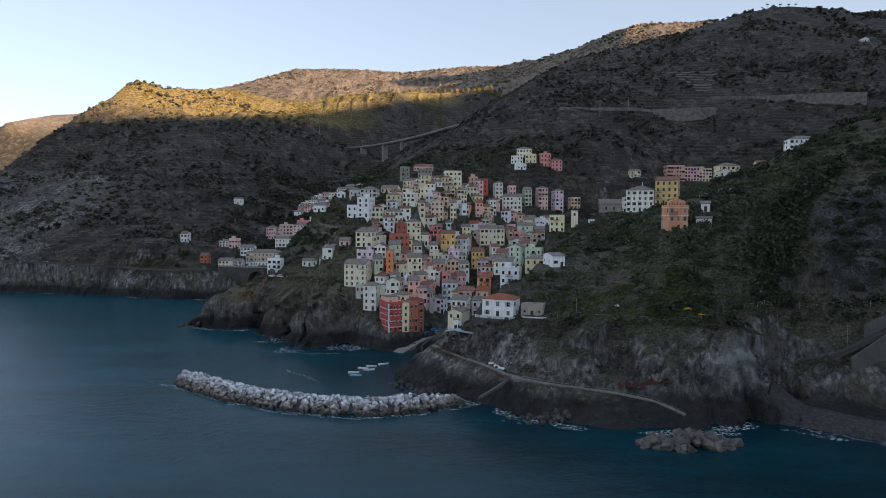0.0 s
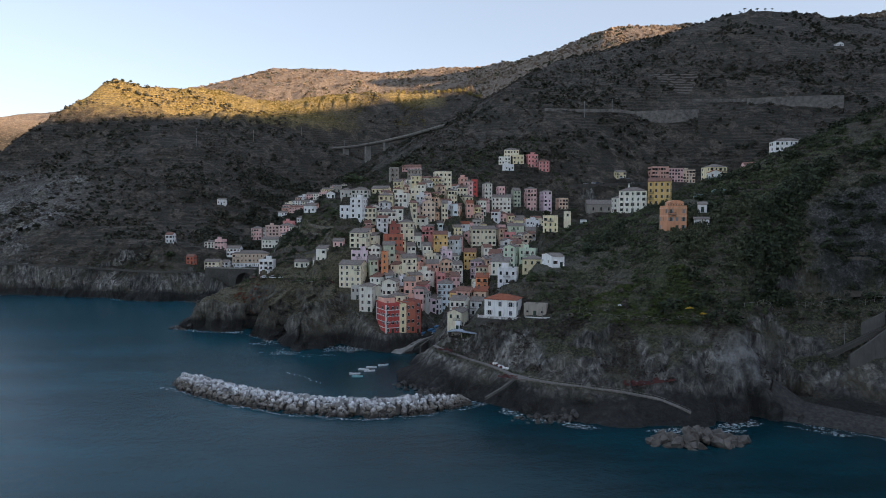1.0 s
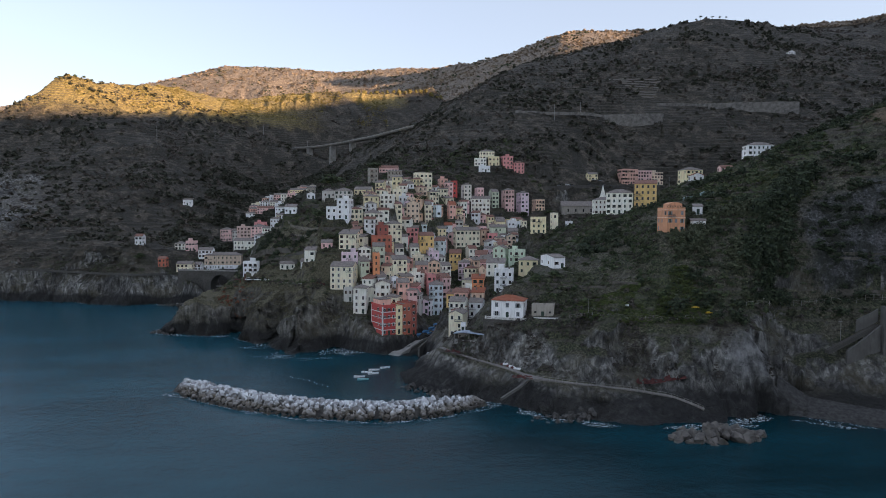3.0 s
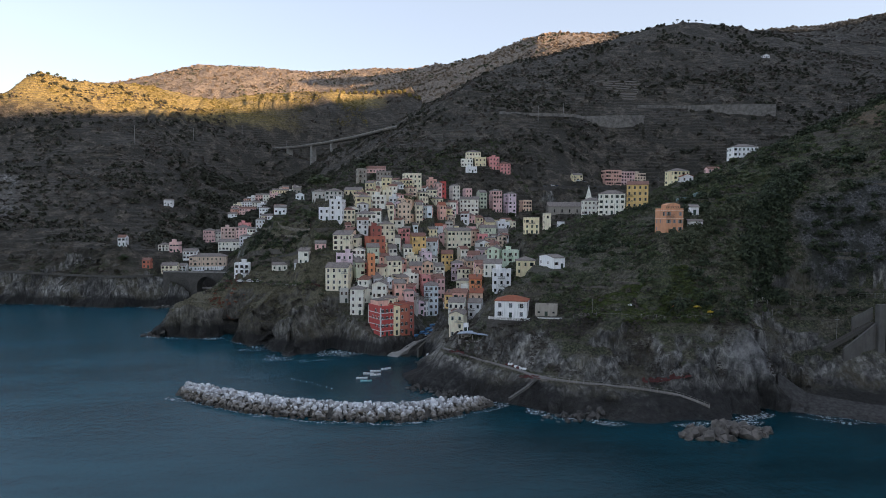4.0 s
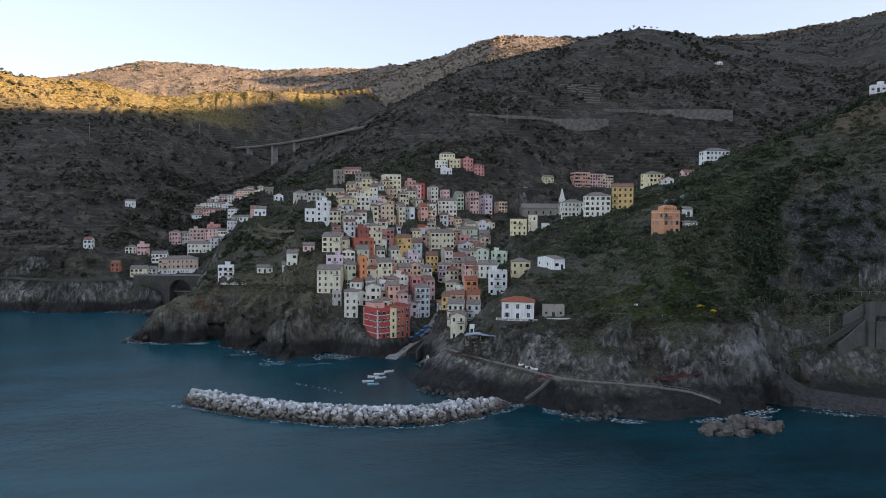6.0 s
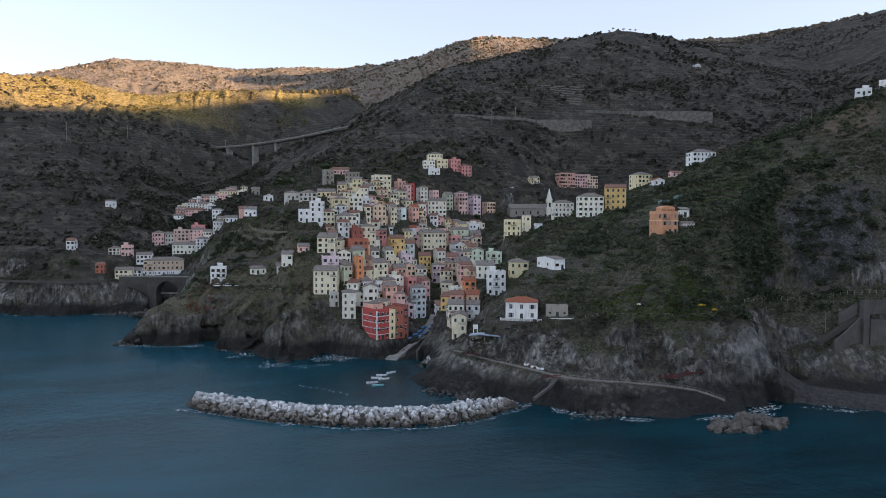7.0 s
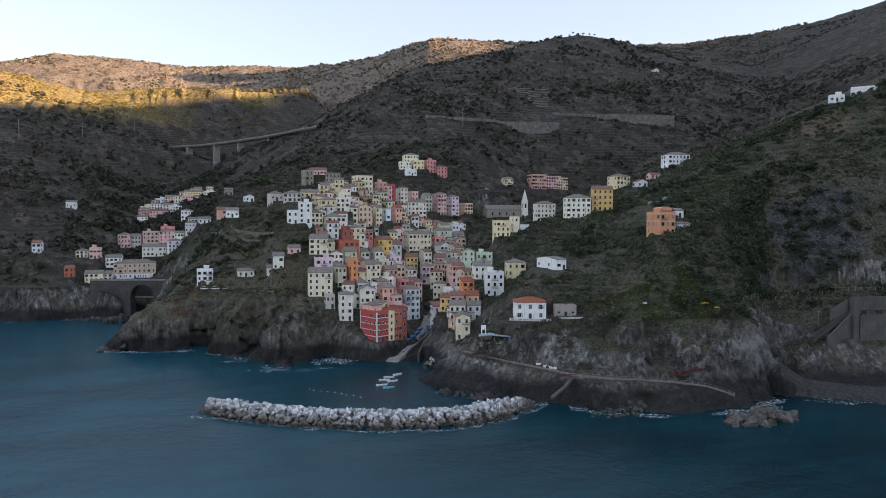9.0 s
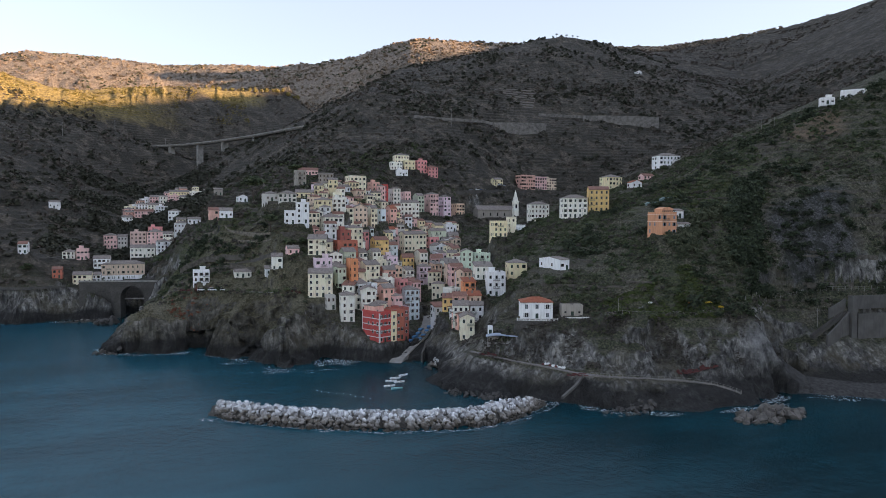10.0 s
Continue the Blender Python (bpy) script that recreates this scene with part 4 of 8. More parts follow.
def window_mesh(w, h, shut, closed=False):
    """Recessed dark pane between painted reveals or open shutters, one swept piece; stands on y = 0, looks to -y, centred on x."""
    key = (w, h, shut, closed)
    if key not in _WIN:
        bm = bmesh.new()
        s = w / 2
        if not shut:
            prof, slot = [(-s - 0.1, 0.02), (-s - 0.1, -0.06), (-s, -0.06), (-s, -0.015), (s, -0.015), (s, -0.06), (s + 0.1, -0.06), (s + 0.1, 0.02)], [1, 1, 1, 0, 1, 1, 1, 1]
        elif closed:
            prof, slot = [(-s, 0.02), (-s, -0.07), (-0.02, -0.07), (-0.02, -0.03), (0.02, -0.03), (0.02, -0.07), (s, -0.07), (s, 0.02)], [2, 2, 2, 0, 2, 2, 2, 1]
        else:
            o = s + w * 0.48
            prof, slot = [(-o, 0.02), (-o, -0.07), (-s, -0.07), (-s, -0.015), (s, -0.015), (s, -0.07), (o, -0.07), (o, 0.02)], [2, 2, 2, 0, 2, 2, 2, 1]
        lo, hi = [bm.verts.new((x, y, 0)) for x, y in prof], [bm.verts.new((x, y, h)) for x, y in prof]
        bm.faces.new(lo).material_index = 1
        bm.faces.new(hi[::-1]).material_index = 1
        for i, k in enumerate(slot):
            j = (i + 1) % 8
            bm.faces.new((lo[i], lo[j], hi[j], hi[i])).material_index = k
        _WIN[key] = finish(bm, "window", [MAT["glass"], MAT["reveal"], MAT[shut or "shutter"]])
    return _WIN[key]


_PIECE = {}


def piece(key, make, mats):
    if key not in _PIECE:
        bm = bmesh.new()
        make(bm)
        _PIECE[key] = finish(bm, key[0], mats)
    return _PIECE[key]


def lattice(bm, xs, zs, keep, y0, y1):
    """A frame or railing in one piece: the kept cells of a grid, given depth."""
    v = {}

    def at(i, k):
        if (i, k) not in v:
            v[i, k] = bm.verts.new((xs[i], y0, zs[k]))
        return v[i, k]
    fs = [bm.faces.new((at(i, k), at(i + 1, k), at(i + 1, k + 1), at(i, k + 1))) for i in range(len(xs) - 1) for k in range(len(zs) - 1) if keep(i, k)]
    ext = bmesh.ops.extrude_face_region(bm, geom=fs)
    for e in ext["geom"]:
        if isinstance(e, bmesh.types.BMVert):
            e.co.y = y1


def fine_window(parent, m, w, h, shut, closed=False):
    """A window of a near house, with frame, pane and shutters of their own."""
    s = w / 2
    fr = part("window", piece(("window", w, h), lambda bm: lattice(bm, [-s - 0.09, -s, -0.03, 0.03, s, s + 0.09], [-0.1, 0, h, h + 0.1], lambda i, k: k != 1 or i in (0, 2, 4), 0.01, -0.06), [MAT["trim"]]), None, parent, "", m)
    part("pane", piece(("pane", w, h), lambda bm: box(bm, (-s, -0.025, 0), (s, 0.015, h)), [MAT["glass"]]), None, fr)
    if shut:
        me = piece(("shutter", w, h, shut), lambda bm: lattice(bm, [0, 0.05, s - 0.06, s - 0.01], [h * k / 12 for k in range(13)], lambda i, k: i != 1 or k % 2 == 0, -0.062, -0.095), [MAT[shut]])
        for x in ((-s, 0.01) if closed else (-w - 0.02, s + 0.02)):
            part("shutter", me, None, fr, "", Matrix.Translation((x, 0, 0)))
    return fr


STOREYS = {1: "one", 2: "two", 3: "three", 4: "four", 5: "five", 6: "six", 7: "seven"}
TINT = {"mauve": "dusty mauve", "apricot": "apricot orange", "red": "deep red", "brick": "brick red", "orange": "orange", "salmon": "salmon", "peach": "peach", "yellow": "pale yellow", "ochre": "ochre yellow",
        "cream": "cream", "ivory": "ivory", "white": "white", "pink": "faded pink", "rose": "rose red", "lilac": "pale lilac", "blue": "pale blue", "mint": "mint green",
        "grey": "grey", "stone": "bare stone", "green": "grey-green", "tan": "tan", "maroon": "dark maroon"}
ROOFS = {"slate": "grey slate", "terracotta": "terracotta tile", "brown": "old brown tile", "terrace": "flat terrace"}
HOUSES = []


def base_of(x, y, w, d, yaw):
    c, s = math.cos(radians(yaw)), math.sin(radians(yaw))
    return [ground_z(x + c * u - s * v, y + s * u + c * v) for u in (-w / 2, 0, w / 2) for v in (0, d / 2, d)]


def house(x, y, eave, w, d, colour, roof="gable", cover="slate", yaw=0.0, shut="shutter", sides=True, fine=False, floors=None, pitch=0.42, win=(0.86, 1.48), foot=None, bays=None, name="house", label=""):
    """A plastered town house. x, y: middle of its front; eave: height of the wall top; yaw turns the front away from -y."""
    rnd = random.Random(int(x * 131 + y * 17))
    g = base_of(x, y, w, d, yaw)
    z0 = (min(g) if foot is None else foot) - 0.6
    front = ground_z(x, y) if foot is None else foot
    tall = eave - front
    if tall < 3.0:
        eave, tall = front + 3.0, 3.0
    n = floors or max(1, min(7, round(tall / 3.05)))
    HOUSES.append((x, y, w, d, yaw))
    text = label or f"{STOREYS[n]}-storey {TINT[colour]} plastered house with {ROOFS[cover if roof != 'flat' else 'terrace']} roof"
    h = thing(name, text, name.replace("_", " "), pose(x, y, z0, 0, 0, yaw), "houses of the village")
    H = eave - z0
    bm = bmesh.new()
    if roof == "gable":                                     # ridge runs front to back: the gable is the front
        prism(bm, [(-w / 2, 0), (w / 2, 0), (w / 2, H), (0, H + w / 2 * pitch), (-w / 2, H)], 0, d)
    else:
        box(bm, (-w / 2, 0, 0), (w / 2, d, H))
    part("wall", bm, MAT[colour], h)
    o, th = 0.35, 0.2
    bm = bmesh.new()
    if roof == "gable":
        k = w / 2 + o
        e = H + 0.01 - o * pitch
        prism(bm, [(-k, e), (0, H + w / 2 * pitch + 0.01), (k, e), (k, e + th), (0, H + w / 2 * pitch + th), (-k, e + th)], -o, d + o)
    elif roof == "ridge":                                   # ridge parallel to the front
        k = d / 2 + o
        top = H + d / 2 * pitch
        prof = [(-o, H + 0.01 - o * pitch), (d / 2, top), (d + o, H + 0.01 - o * pitch), (d + o, H + th - o * pitch), (d / 2, top + th), (-o, H + th - o * pitch)]
        a = [bm.verts.new((-w / 2 - o * 0.6, yy, zz)) for yy, zz in prof]
        b = [bm.verts.new((w / 2 + o * 0.6, yy, zz)) for yy, zz in prof]
        bm.faces.new(a)
        bm.faces.new(b[::-1])
        for i in range(6):
            bm.faces.new((a[i], b[i], b[(i + 1) % 6], a[(i + 1) % 6]))
        for s in (-1, 1):
            gb = bmesh.new()
            xa, xb = sorted((s * w / 2, s * (w / 2 - 0.25)))
            va = [gb.verts.new((xa, yy, zz)) for yy, zz in ((0, H), (d / 2, top), (d, H))]
            vb = [gb.verts.new((xb, yy, zz)) for yy, zz in ((0, H), (d / 2, top), (d, H))]
            gb.faces.new(va)
            gb.faces.new(vb[::-1])
            for i in range(3):
                gb.faces.new((va[i], vb[i], vb[(i + 1) % 3], va[(i + 1) % 3]))
            part("gable", gb, MAT[colour], h)
    elif roof == "hip":
        r = min(w, d) / 2
        top = H + r * pitch
        lo = [(-w / 2 - o, -o), (w / 2 + o, -o), (w / 2 + o, d + o), (-w / 2 - o, d + o)]
        ridge = [(-w / 2 + r, d / 2), (w / 2 - r, d / 2)] if w > d else [(0, r), (0, d - r)]
        va = [bm.verts.new((a, b, H)) for a, b in lo]
        vm = [bm.verts.new((a, b, H + 0.14)) for a, b in lo]
        vr = [bm.verts.new((a, b, top + 0.14)) for a, b in ridge]
        bm.faces.new(va[::-1])
        for i in range(4):
            bm.faces.new((va[i], va[(i + 1) % 4], vm[(i + 1) % 4], vm[i]))
        if w > d:
            bm.faces.new((vm[0], vm[1], vr[1], vr[0]))
            bm.faces.new((vm[1], vm[2], vr[1]))
            bm.faces.new((vm[2], vm[3], vr[0], vr[1]))
            bm.faces.new((vm[3], vm[0], vr[0]))
        else:
            bm.faces.new((vm[0], vm[1], vr[0]))
            bm.faces.new((vm[1], vm[2], vr[1], vr[0]))
            bm.faces.new((vm[2], vm[3], vr[1]))
            bm.faces.new((vm[3], vm[0], vr[0], vr[1]))
    elif roof == "pent":
        a = [bm.verts.new(p) for p in ((-w / 2 - o, -o, H), (w / 2 + o, -o, H), (w / 2 + o, d + o, H + d * 0.22), (-w / 2 - o, d + o, H + d * 0.22))]
        b = [bm.verts.new((p.co.x, p.co.y, p.co.z + th)) for p in a]
        bm.faces.new(a[::-1])
        bm.faces.new(b)
        for i in range(4):
            bm.faces.new((a[i], a[(i + 1) % 4], b[(i + 1) % 4], b[i]))
    else:
        box(bm, (-w / 2 + 0.22, 0.22, H), (w / 2 - 0.22, d - 0.22, H + 0.08))
    part("roof", bm, MAT[cover if roof != "flat" else "terrace"], h)
    if roof == "flat":
        bm = bmesh.new()
        ring = [[bm.verts.new((a, b, z)) for a, b in ((-w / 2 + q, q), (w / 2 - q, q), (w / 2 - q, d - q), (-w / 2 + q, d - q))] for q, z in ((0, H), (0, H + 0.7), (0.2, H + 0.7), (0.2, H))]
        for p, q in zip(ring, ring[1:] + ring[:1]):
            for i in range(4):
                bm.faces.new((p[i], p[(i + 1) % 4], q[(i + 1) % 4], q[i]))
        part("parapet", bm, MAT[colour], h)
    if rnd.random() < 0.7:
        cx, cy = rnd.uniform(-0.3, 0.3) * w, rnd.uniform(0.35, 0.75) * d
        ct = H + (0.8 if roof == "flat" else min(w, d) / 2 * pitch + 0.7)
        bm = bmesh.new()
        prism(bm, [(cx - 0.3, H + 0.05), (cx + 0.3, H + 0.05), (cx + 0.3, ct), (cx + 0.42, ct), (cx + 0.42, ct + 0.15), (cx - 0.42, ct + 0.15), (cx - 0.42, ct), (cx - 0.3, ct)], cy - 0.3, cy + 0.3)
        part("chimney", bm, MAT["terrace"], h)
    # openings, floor by floor on the front and both flanks
    fl = tall / n
    low = front - z0
    faces = [(w, pose(0, 0, 0), bays or max(1, round(w / 2.6)))]
    if sides:
        nb = max(1, round(d / 3.4))
        faces += [(d, pose(-w / 2, d / 2, 0, 0, 0, -90), nb), (d, pose(w / 2, d / 2, 0, 0, 0, 90), nb)]
    for fi, (fw, m, nb) in enumerate(faces):
        for f in range(n):
            for b in range(nb):
                if rnd.random() < (0.08 if fi == 0 else 0.5):
                    continue
                u = (b + 0.5) / nb * fw - fw / 2
                ww, wh = win
                z = low + f * fl + (fl - wh) * 0.5
                if f == n - 1 and fl > 3.6:
                    wh *= 0.8
                closed = rnd.random() < 0.6
                if f == 0 and fi == 0 and b == nb // 2:
                    me = piece(("door", 0), lambda bm: box(bm, (-0.55, -0.05, 0), (0.55, 0.02, 2.1), 0), [MAT["shutter"]])
                    part("door", me, None, h, "", m @ pose(u, 0, low + 0.1))
                elif fine:
                    fine_window(h, m @ pose(u, 0, z), ww, wh, shut, closed)
                else:
                    part("window", window_mesh(ww, wh, shut, closed), None, h, "", m @ pose(u, 0, z))
    if n > 2 and rnd.random() < 0.6 and w > 5:
        slab = piece(("balcony", 0), lambda bm: box(bm, (-1.6, -0.9, 0), (1.6, 0, 0.12)), [MAT["concrete"]])
        xs = [-1.6 + k * 0.1 for k in range(33)]
        rail = piece(("railing", 0), lambda bm: lattice(bm, xs, [0.12, 0.2, 0.98, 1.05], lambda i, k: k != 1 or i % 4 == 0, -0.88, -0.85), [MAT["metal"]])
        nb = bays or max(1, round(w / 2.6))
        u = min(w / 2 - 1.7, max(-w / 2 + 1.7, (rnd.randrange(nb) + 0.5) / nb * w - w / 2))
        for f in range(rnd.randint(1, n - 1), n)[:2]:
            part("railing", rail, None, part("balcony", slab, None, h, "", pose(u, 0, low + f * fl + 0.1)))
    if roof == "flat" and w > 5 and rnd.random() < 0.6:
        rx = rnd.uniform(-0.2, 0.2) * w
        bm = bmesh.new()
        prism(bm, [(rx - 1.3, H + 0.05), (rx + 1.3, H + 0.05), (rx + 1.3, H + 2.2), (rx + 1.55, H + 2.2), (rx + 1.55, H + 2.35), (rx - 1.55, H + 2.55), (rx - 1.55, H + 2.4), (rx - 1.3, H + 2.35)], d * 0.45, d * 0.45 + 2.6)
        part("stair_hut", bm, MAT[colour], h, "small plastered hut on the roof terrace")
    if rnd.random() < 0.5:
        me = piece(("aerial", 0), lambda bm: [box(bm, (-0.04, -0.04, 0), (0.04, 0.04, 2.6))] + [box(bm, (-0.5 + 0.1 * q, -0.03, 1.7 + 0.35 * q), (0.5 - 0.1 * q, 0.03, 1.75 + 0.35 * q)) for q in range(3)], [MAT["metal"]])
        part("aerial", me, None, h, "thin television aerial", pose(rnd.uniform(-0.25, 0.25) * w, d * 0.5, H + (0 if roof == "flat" else min(w, d) / 2 * pitch * 0.5), 0, 0, rnd.uniform(0, 180)))
    return h


# ---- the village: houses ----
house(-35.1, 321.0, 27.5, 6.2, 9.0, "ivory", "hip", "slate", yaw=-7, shut="shutter_brown", fine=True)
house(-40.9, 330.0, 26.2, 4.2, 5.5, "grey", "flat", "terrace", yaw=-1, shut="shutter_brown")
house(-44.4, 338.0, 36.6, 11.4, 10.0, "cream", "ridge", "slate", yaw=-14, shut="", fine=True)
house(-40.6, 348.0, 42.7, 8.3, 8.0, "lilac", "flat", "terrace", yaw=-1, shut="shutter")
house(-32.6, 343.0, 38.7, 4.4, 9.0, "green", "pent", "slate", yaw=14, shut="shutter_brown")
house(-27.1, 340.0, 42.4, 3.4, 10.0, "orange", "flat", "terrace", yaw=1, shut="shutter_brown")
house(-14.7, 352.0, 39.2, 7.8, 9.0, "cream", "ridge", "slate", yaw=10, shut="")
house(-13.9, 374.0, 44.5, 4.8, 9.0, "ivory", "ridge", "slate", yaw=10, shut="shutter")
house(-5.1, 378.0, 44.5, 4.7, 9.0, "ivory", "ridge", "slate", yaw=4, shut="")
house(-24.0, 336.0, 31.3, 4.4, 10.0, "white", "pent", "slate", yaw=12, shut="shutter_brown")
house(-17.8, 338.0, 30.4, 3.1, 8.0, "white", "flat", "terrace", yaw=7, shut="shutter")
house(-24.2, 325.0, 29.4, 7.1, 9.0, "ivory", "gable", "slate", yaw=-10, shut="shutter_brown")
house(-14.0, 326.0, 29.7, 5.5, 8.0, "salmon", "ridge", "slate", yaw=5, shut="shutter")
house(3.3, 342.0, 26.7, 7.2, 14.0, "blue", "hip", "slate", yaw=-6, shut="shutter_brown", fine=True)
house(2.0, 352.0, 30.6, 4.5, 8.0, "rose", "flat", "terrace", yaw=3, shut="shutter_brown")
house(10.0, 354.0, 29.3, 4.4, 8.0, "pink", "pent", "brown", yaw=6, shut="shutter_brown")
house(-2.5, 362.0, 35.6, 6.7, 9.0, "salmon", "ridge", "slate", yaw=-3, shut="")
house(6.3, 386.0, 41.1, 6.4, 9.0, "lilac", "flat", "terrace", yaw=2, shut="shutter")
house(12.2, 372.0, 34.5, 5.2, 8.0, "ivory", "ridge", "slate", yaw=11, shut="shutter_brown")
house(20.6, 400.0, 39.8, 7.0, 10.0, "ochre", "ridge", "brown", yaw=-8, shut="")
house(22.6, 376.0, 35.9, 6.7, 10.0, "lilac", "hip", "slate", yaw=-10, shut="shutter_brown")
house(33.9, 387.0, 39.9, 6.9, 10.0, "pink", "ridge", "brown", yaw=-15, shut="shutter_brown")
house(31.8, 358.0, 38.1, 7.4, 10.0, "tan", "pent", "slate", yaw=-15, shut="shutter")
house(37.7, 352.0, 45.1, 6.3, 12.0, "mint", "gable", "slate", yaw=-20, shut="shutter_brown")
house(47.7, 354.0, 43.6, 8.8, 9.0, "mint", "flat", "terrace", yaw=-20, shut="shutter_brown")
house(27.7, 309.0, 40.1, 8.4, 8.0, "ivory", "pent", "slate", yaw=-15, shut="shutter")
house(29.9, 300.0, 37.5, 8.5, 8.0, "white", "flat", "terrace", yaw=-15, shut="")
house(19.1, 306.0, 33.2, 5.6, 7.0, "orange", "pent", "terracotta", yaw=-10, shut="shutter")
house(6.6, 302.0, 26.6, 5.3, 7.0, "ochre", "pent", "brown", yaw=-25, shut="")
house(9.7, 296.0, 28.2, 6.2, 7.0, "salmon", "ridge", "brown", yaw=-20, shut="shutter")
house(17.3, 296.0, 27.9, 5.6, 7.0, "peach", "pent", "terracotta", yaw=-15, shut="shutter_brown")
house(6.9, 288.0, 25.0, 6.9, 8.0, "ivory", "ridge", "slate", yaw=-20, shut="")
house(15.4, 290.0, 24.4, 6.0, 7.0, "white", "ridge", "slate", yaw=-20, shut="")
house(5.0, 276.5, 21.4, 6.0, 10.0, "cream", "gable", "slate", yaw=-20, shut="shutter", fine=True)
house(41.2, 300.5, 42.0, 8.6, 8.0, "yellow", "hip", "slate", yaw=-15, shut="shutter")
house(46.4, 268.0, 45.3, 5.0, 15.0, "white", "ridge", "slate", yaw=6, shut="shutter_brown", pitch=0.12, label="long low white house with a shallow slate roof above the gardens")
house(-45.2, 381.0, 70.8, 7.0, 11.0, "white", "flat", "terrace", yaw=-11, shut="", bays=2)
house(-51.6, 381.8, 66.4, 6.0, 9.0, "white", "flat", "terrace", yaw=-11, shut="", bays=2)
house(-55.3, 425.0, 77.3, 7.2, 9.0, "grey", "hip", "slate", yaw=9, shut="shutter_brown")
house(-46.8, 422.0, 77.4, 10.4, 9.0, "grey", "hip", "slate", yaw=-7, shut="shutter")
house(-35.0, 434.0, 78.7, 10.8, 9.0, "yellow", "ridge", "slate", yaw=-12, shut="")
house(-29.3, 400.0, 73.3, 8.6, 8.0, "yellow", "hip", "slate", yaw=4, shut="shutter_brown")
house(-20.6, 402.0, 74.2, 7.6, 8.0, "ivory", "flat", "terrace", yaw=-12, shut="shutter_brown")
house(-27.8, 383.0, 63.4, 10.2, 12.0, "ivory", "hip", "slate", yaw=8, shut="shutter")
house(-42.1, 357.0, 52.2, 9.1, 10.0, "cream", "pent", "slate", yaw=-13, shut="shutter_brown")
house(-23.0, 376.0, 56.1, 6.0, 8.0, "maroon", "flat", "terrace", yaw=8, shut="shutter")
house(-23.9, 368.0, 50.6, 10.9, 8.0, "brick", "flat", "terrace", yaw=3, shut="shutter_brown")
house(-16.6, 380.0, 57.6, 8.3, 9.0, "cream", "hip", "slate", yaw=5, shut="")
house(-25.6, 356.0, 45.8, 6.4, 9.0, "green", "ridge", "slate", yaw=2, shut="shutter_brown")
house(-27.2, 486.0, 95.5, 6.0, 8.0, "stone", "flat", "terrace", yaw=11, shut="shutter_brown")
house(-15.9, 525.0, 99.3, 14.4, 9.0, "pink", "ridge", "brown", yaw=-7, shut="shutter")
house(-13.0, 475.0, 93.3, 9.9, 3.0, "stone", "pent", "slate", yaw=-5, shut="shutter_brown")
house(-5.9, 457.0, 83.8, 10.3, 8.0, "white", "ridge", "slate", yaw=-13, shut="shutter")
house(7.0, 466.0, 91.4, 11.5, 11.0, "cream", "flat", "terrace", yaw=5, shut="shutter")
house(21.8, 474.0, 87.9, 5.4, 10.0, "salmon", "flat", "terrace", yaw=5, shut="shutter")
house(30.0, 478.0, 86.7, 3.7, 10.0, "red", "flat", "terrace", yaw=5, shut="")
house(40.2, 484.0, 84.8, 5.6, 10.0, "ivory", "hip", "slate", yaw=5, shut="shutter")
house(50.8, 491.0, 82.5, 4.7, 9.0, "pink", "flat", "terrace", yaw=5, shut="shutter_brown")
house(-3.7, 418.0, 69.8, 7.9, 9.0, "tan", "gable", "slate", yaw=-3, shut="")
house(6.5, 424.0, 69.3, 3.9, 9.0, "cream", "ridge", "slate", yaw=1, shut="")
house(13.5, 428.0, 68.4, 3.4, 8.0, "blue", "flat", "terrace", yaw=10, shut="shutter")
house(23.9, 440.0, 69.7, 4.3, 10.0, "salmon", "ridge", "terracotta", yaw=3, shut="")
house(49.1, 481.0, 74.7, 13.6, 11.0, "ivory", "pent", "slate", yaw=-10, shut="shutter_brown")
house(62.7, 495.0, 80.3, 5.1, 10.0, "green", "ridge", "slate", yaw=5, shut="shutter")
house(74.0, 497.0, 81.8, 6.9, 11.0, "pink", "hip", "slate", yaw=5, shut="shutter_brown")
house(86.9, 503.0, 80.1, 6.2, 12.0, "lilac", "hip", "slate", yaw=5, shut="shutter")
house(100.2, 508.0, 74.7, 7.0, 10.0, "peach", "flat", "terrace", yaw=5, shut="shutter_brown")
house(66.0, 551.0, 115.6, 12.0, 9.0, "cream", "hip", "slate", yaw=-5, shut="shutter_brown", floors=2)
house(59.6, 545.5, 109.0, 9.5, 7.0, "ivory", "flat", "terrace", yaw=-5, shut="")
house(70.5, 544.5, 110.4, 9.0, 7.5, "yellow", "flat", "terrace", yaw=-5, shut="shutter_brown")
house(83.6, 551.0, 111.6, 8.6, 9.0, "rose", "flat", "terrace", yaw=3, shut="")
house(92.4, 548.5, 106.4, 8.8, 9.0, "rose", "hip", "brown", yaw=3, shut="")
house(61.2, 536.0, 102.0, 9.2, 6.0, "white", "flat", "terrace", yaw=-10, shut="shutter")
house(55.9, 440.0, 58.7, 5.9, 8.0, "yellow", "ridge", "slate", yaw=-1, shut="")
house(67.3, 444.0, 58.3, 6.2, 8.0, "white", "flat", "terrace", yaw=12, shut="shutter")
house(30.7, 416.0, 53.3, 15.2, 9.0, "cream", "ridge", "slate", yaw=7, shut="shutter")
house(3.1, 396.0, 50.5, 8.3, 9.0, "ochre", "ridge", "brown", yaw=3, shut="")
house(11.3, 402.0, 47.3, 6.4, 8.0, "blue", "ridge", "brown", yaw=-13, shut="shutter")
house(18.1, 432.0, 56.2, 9.4, 8.0, "white", "ridge", "terracotta", yaw=3, shut="shutter")
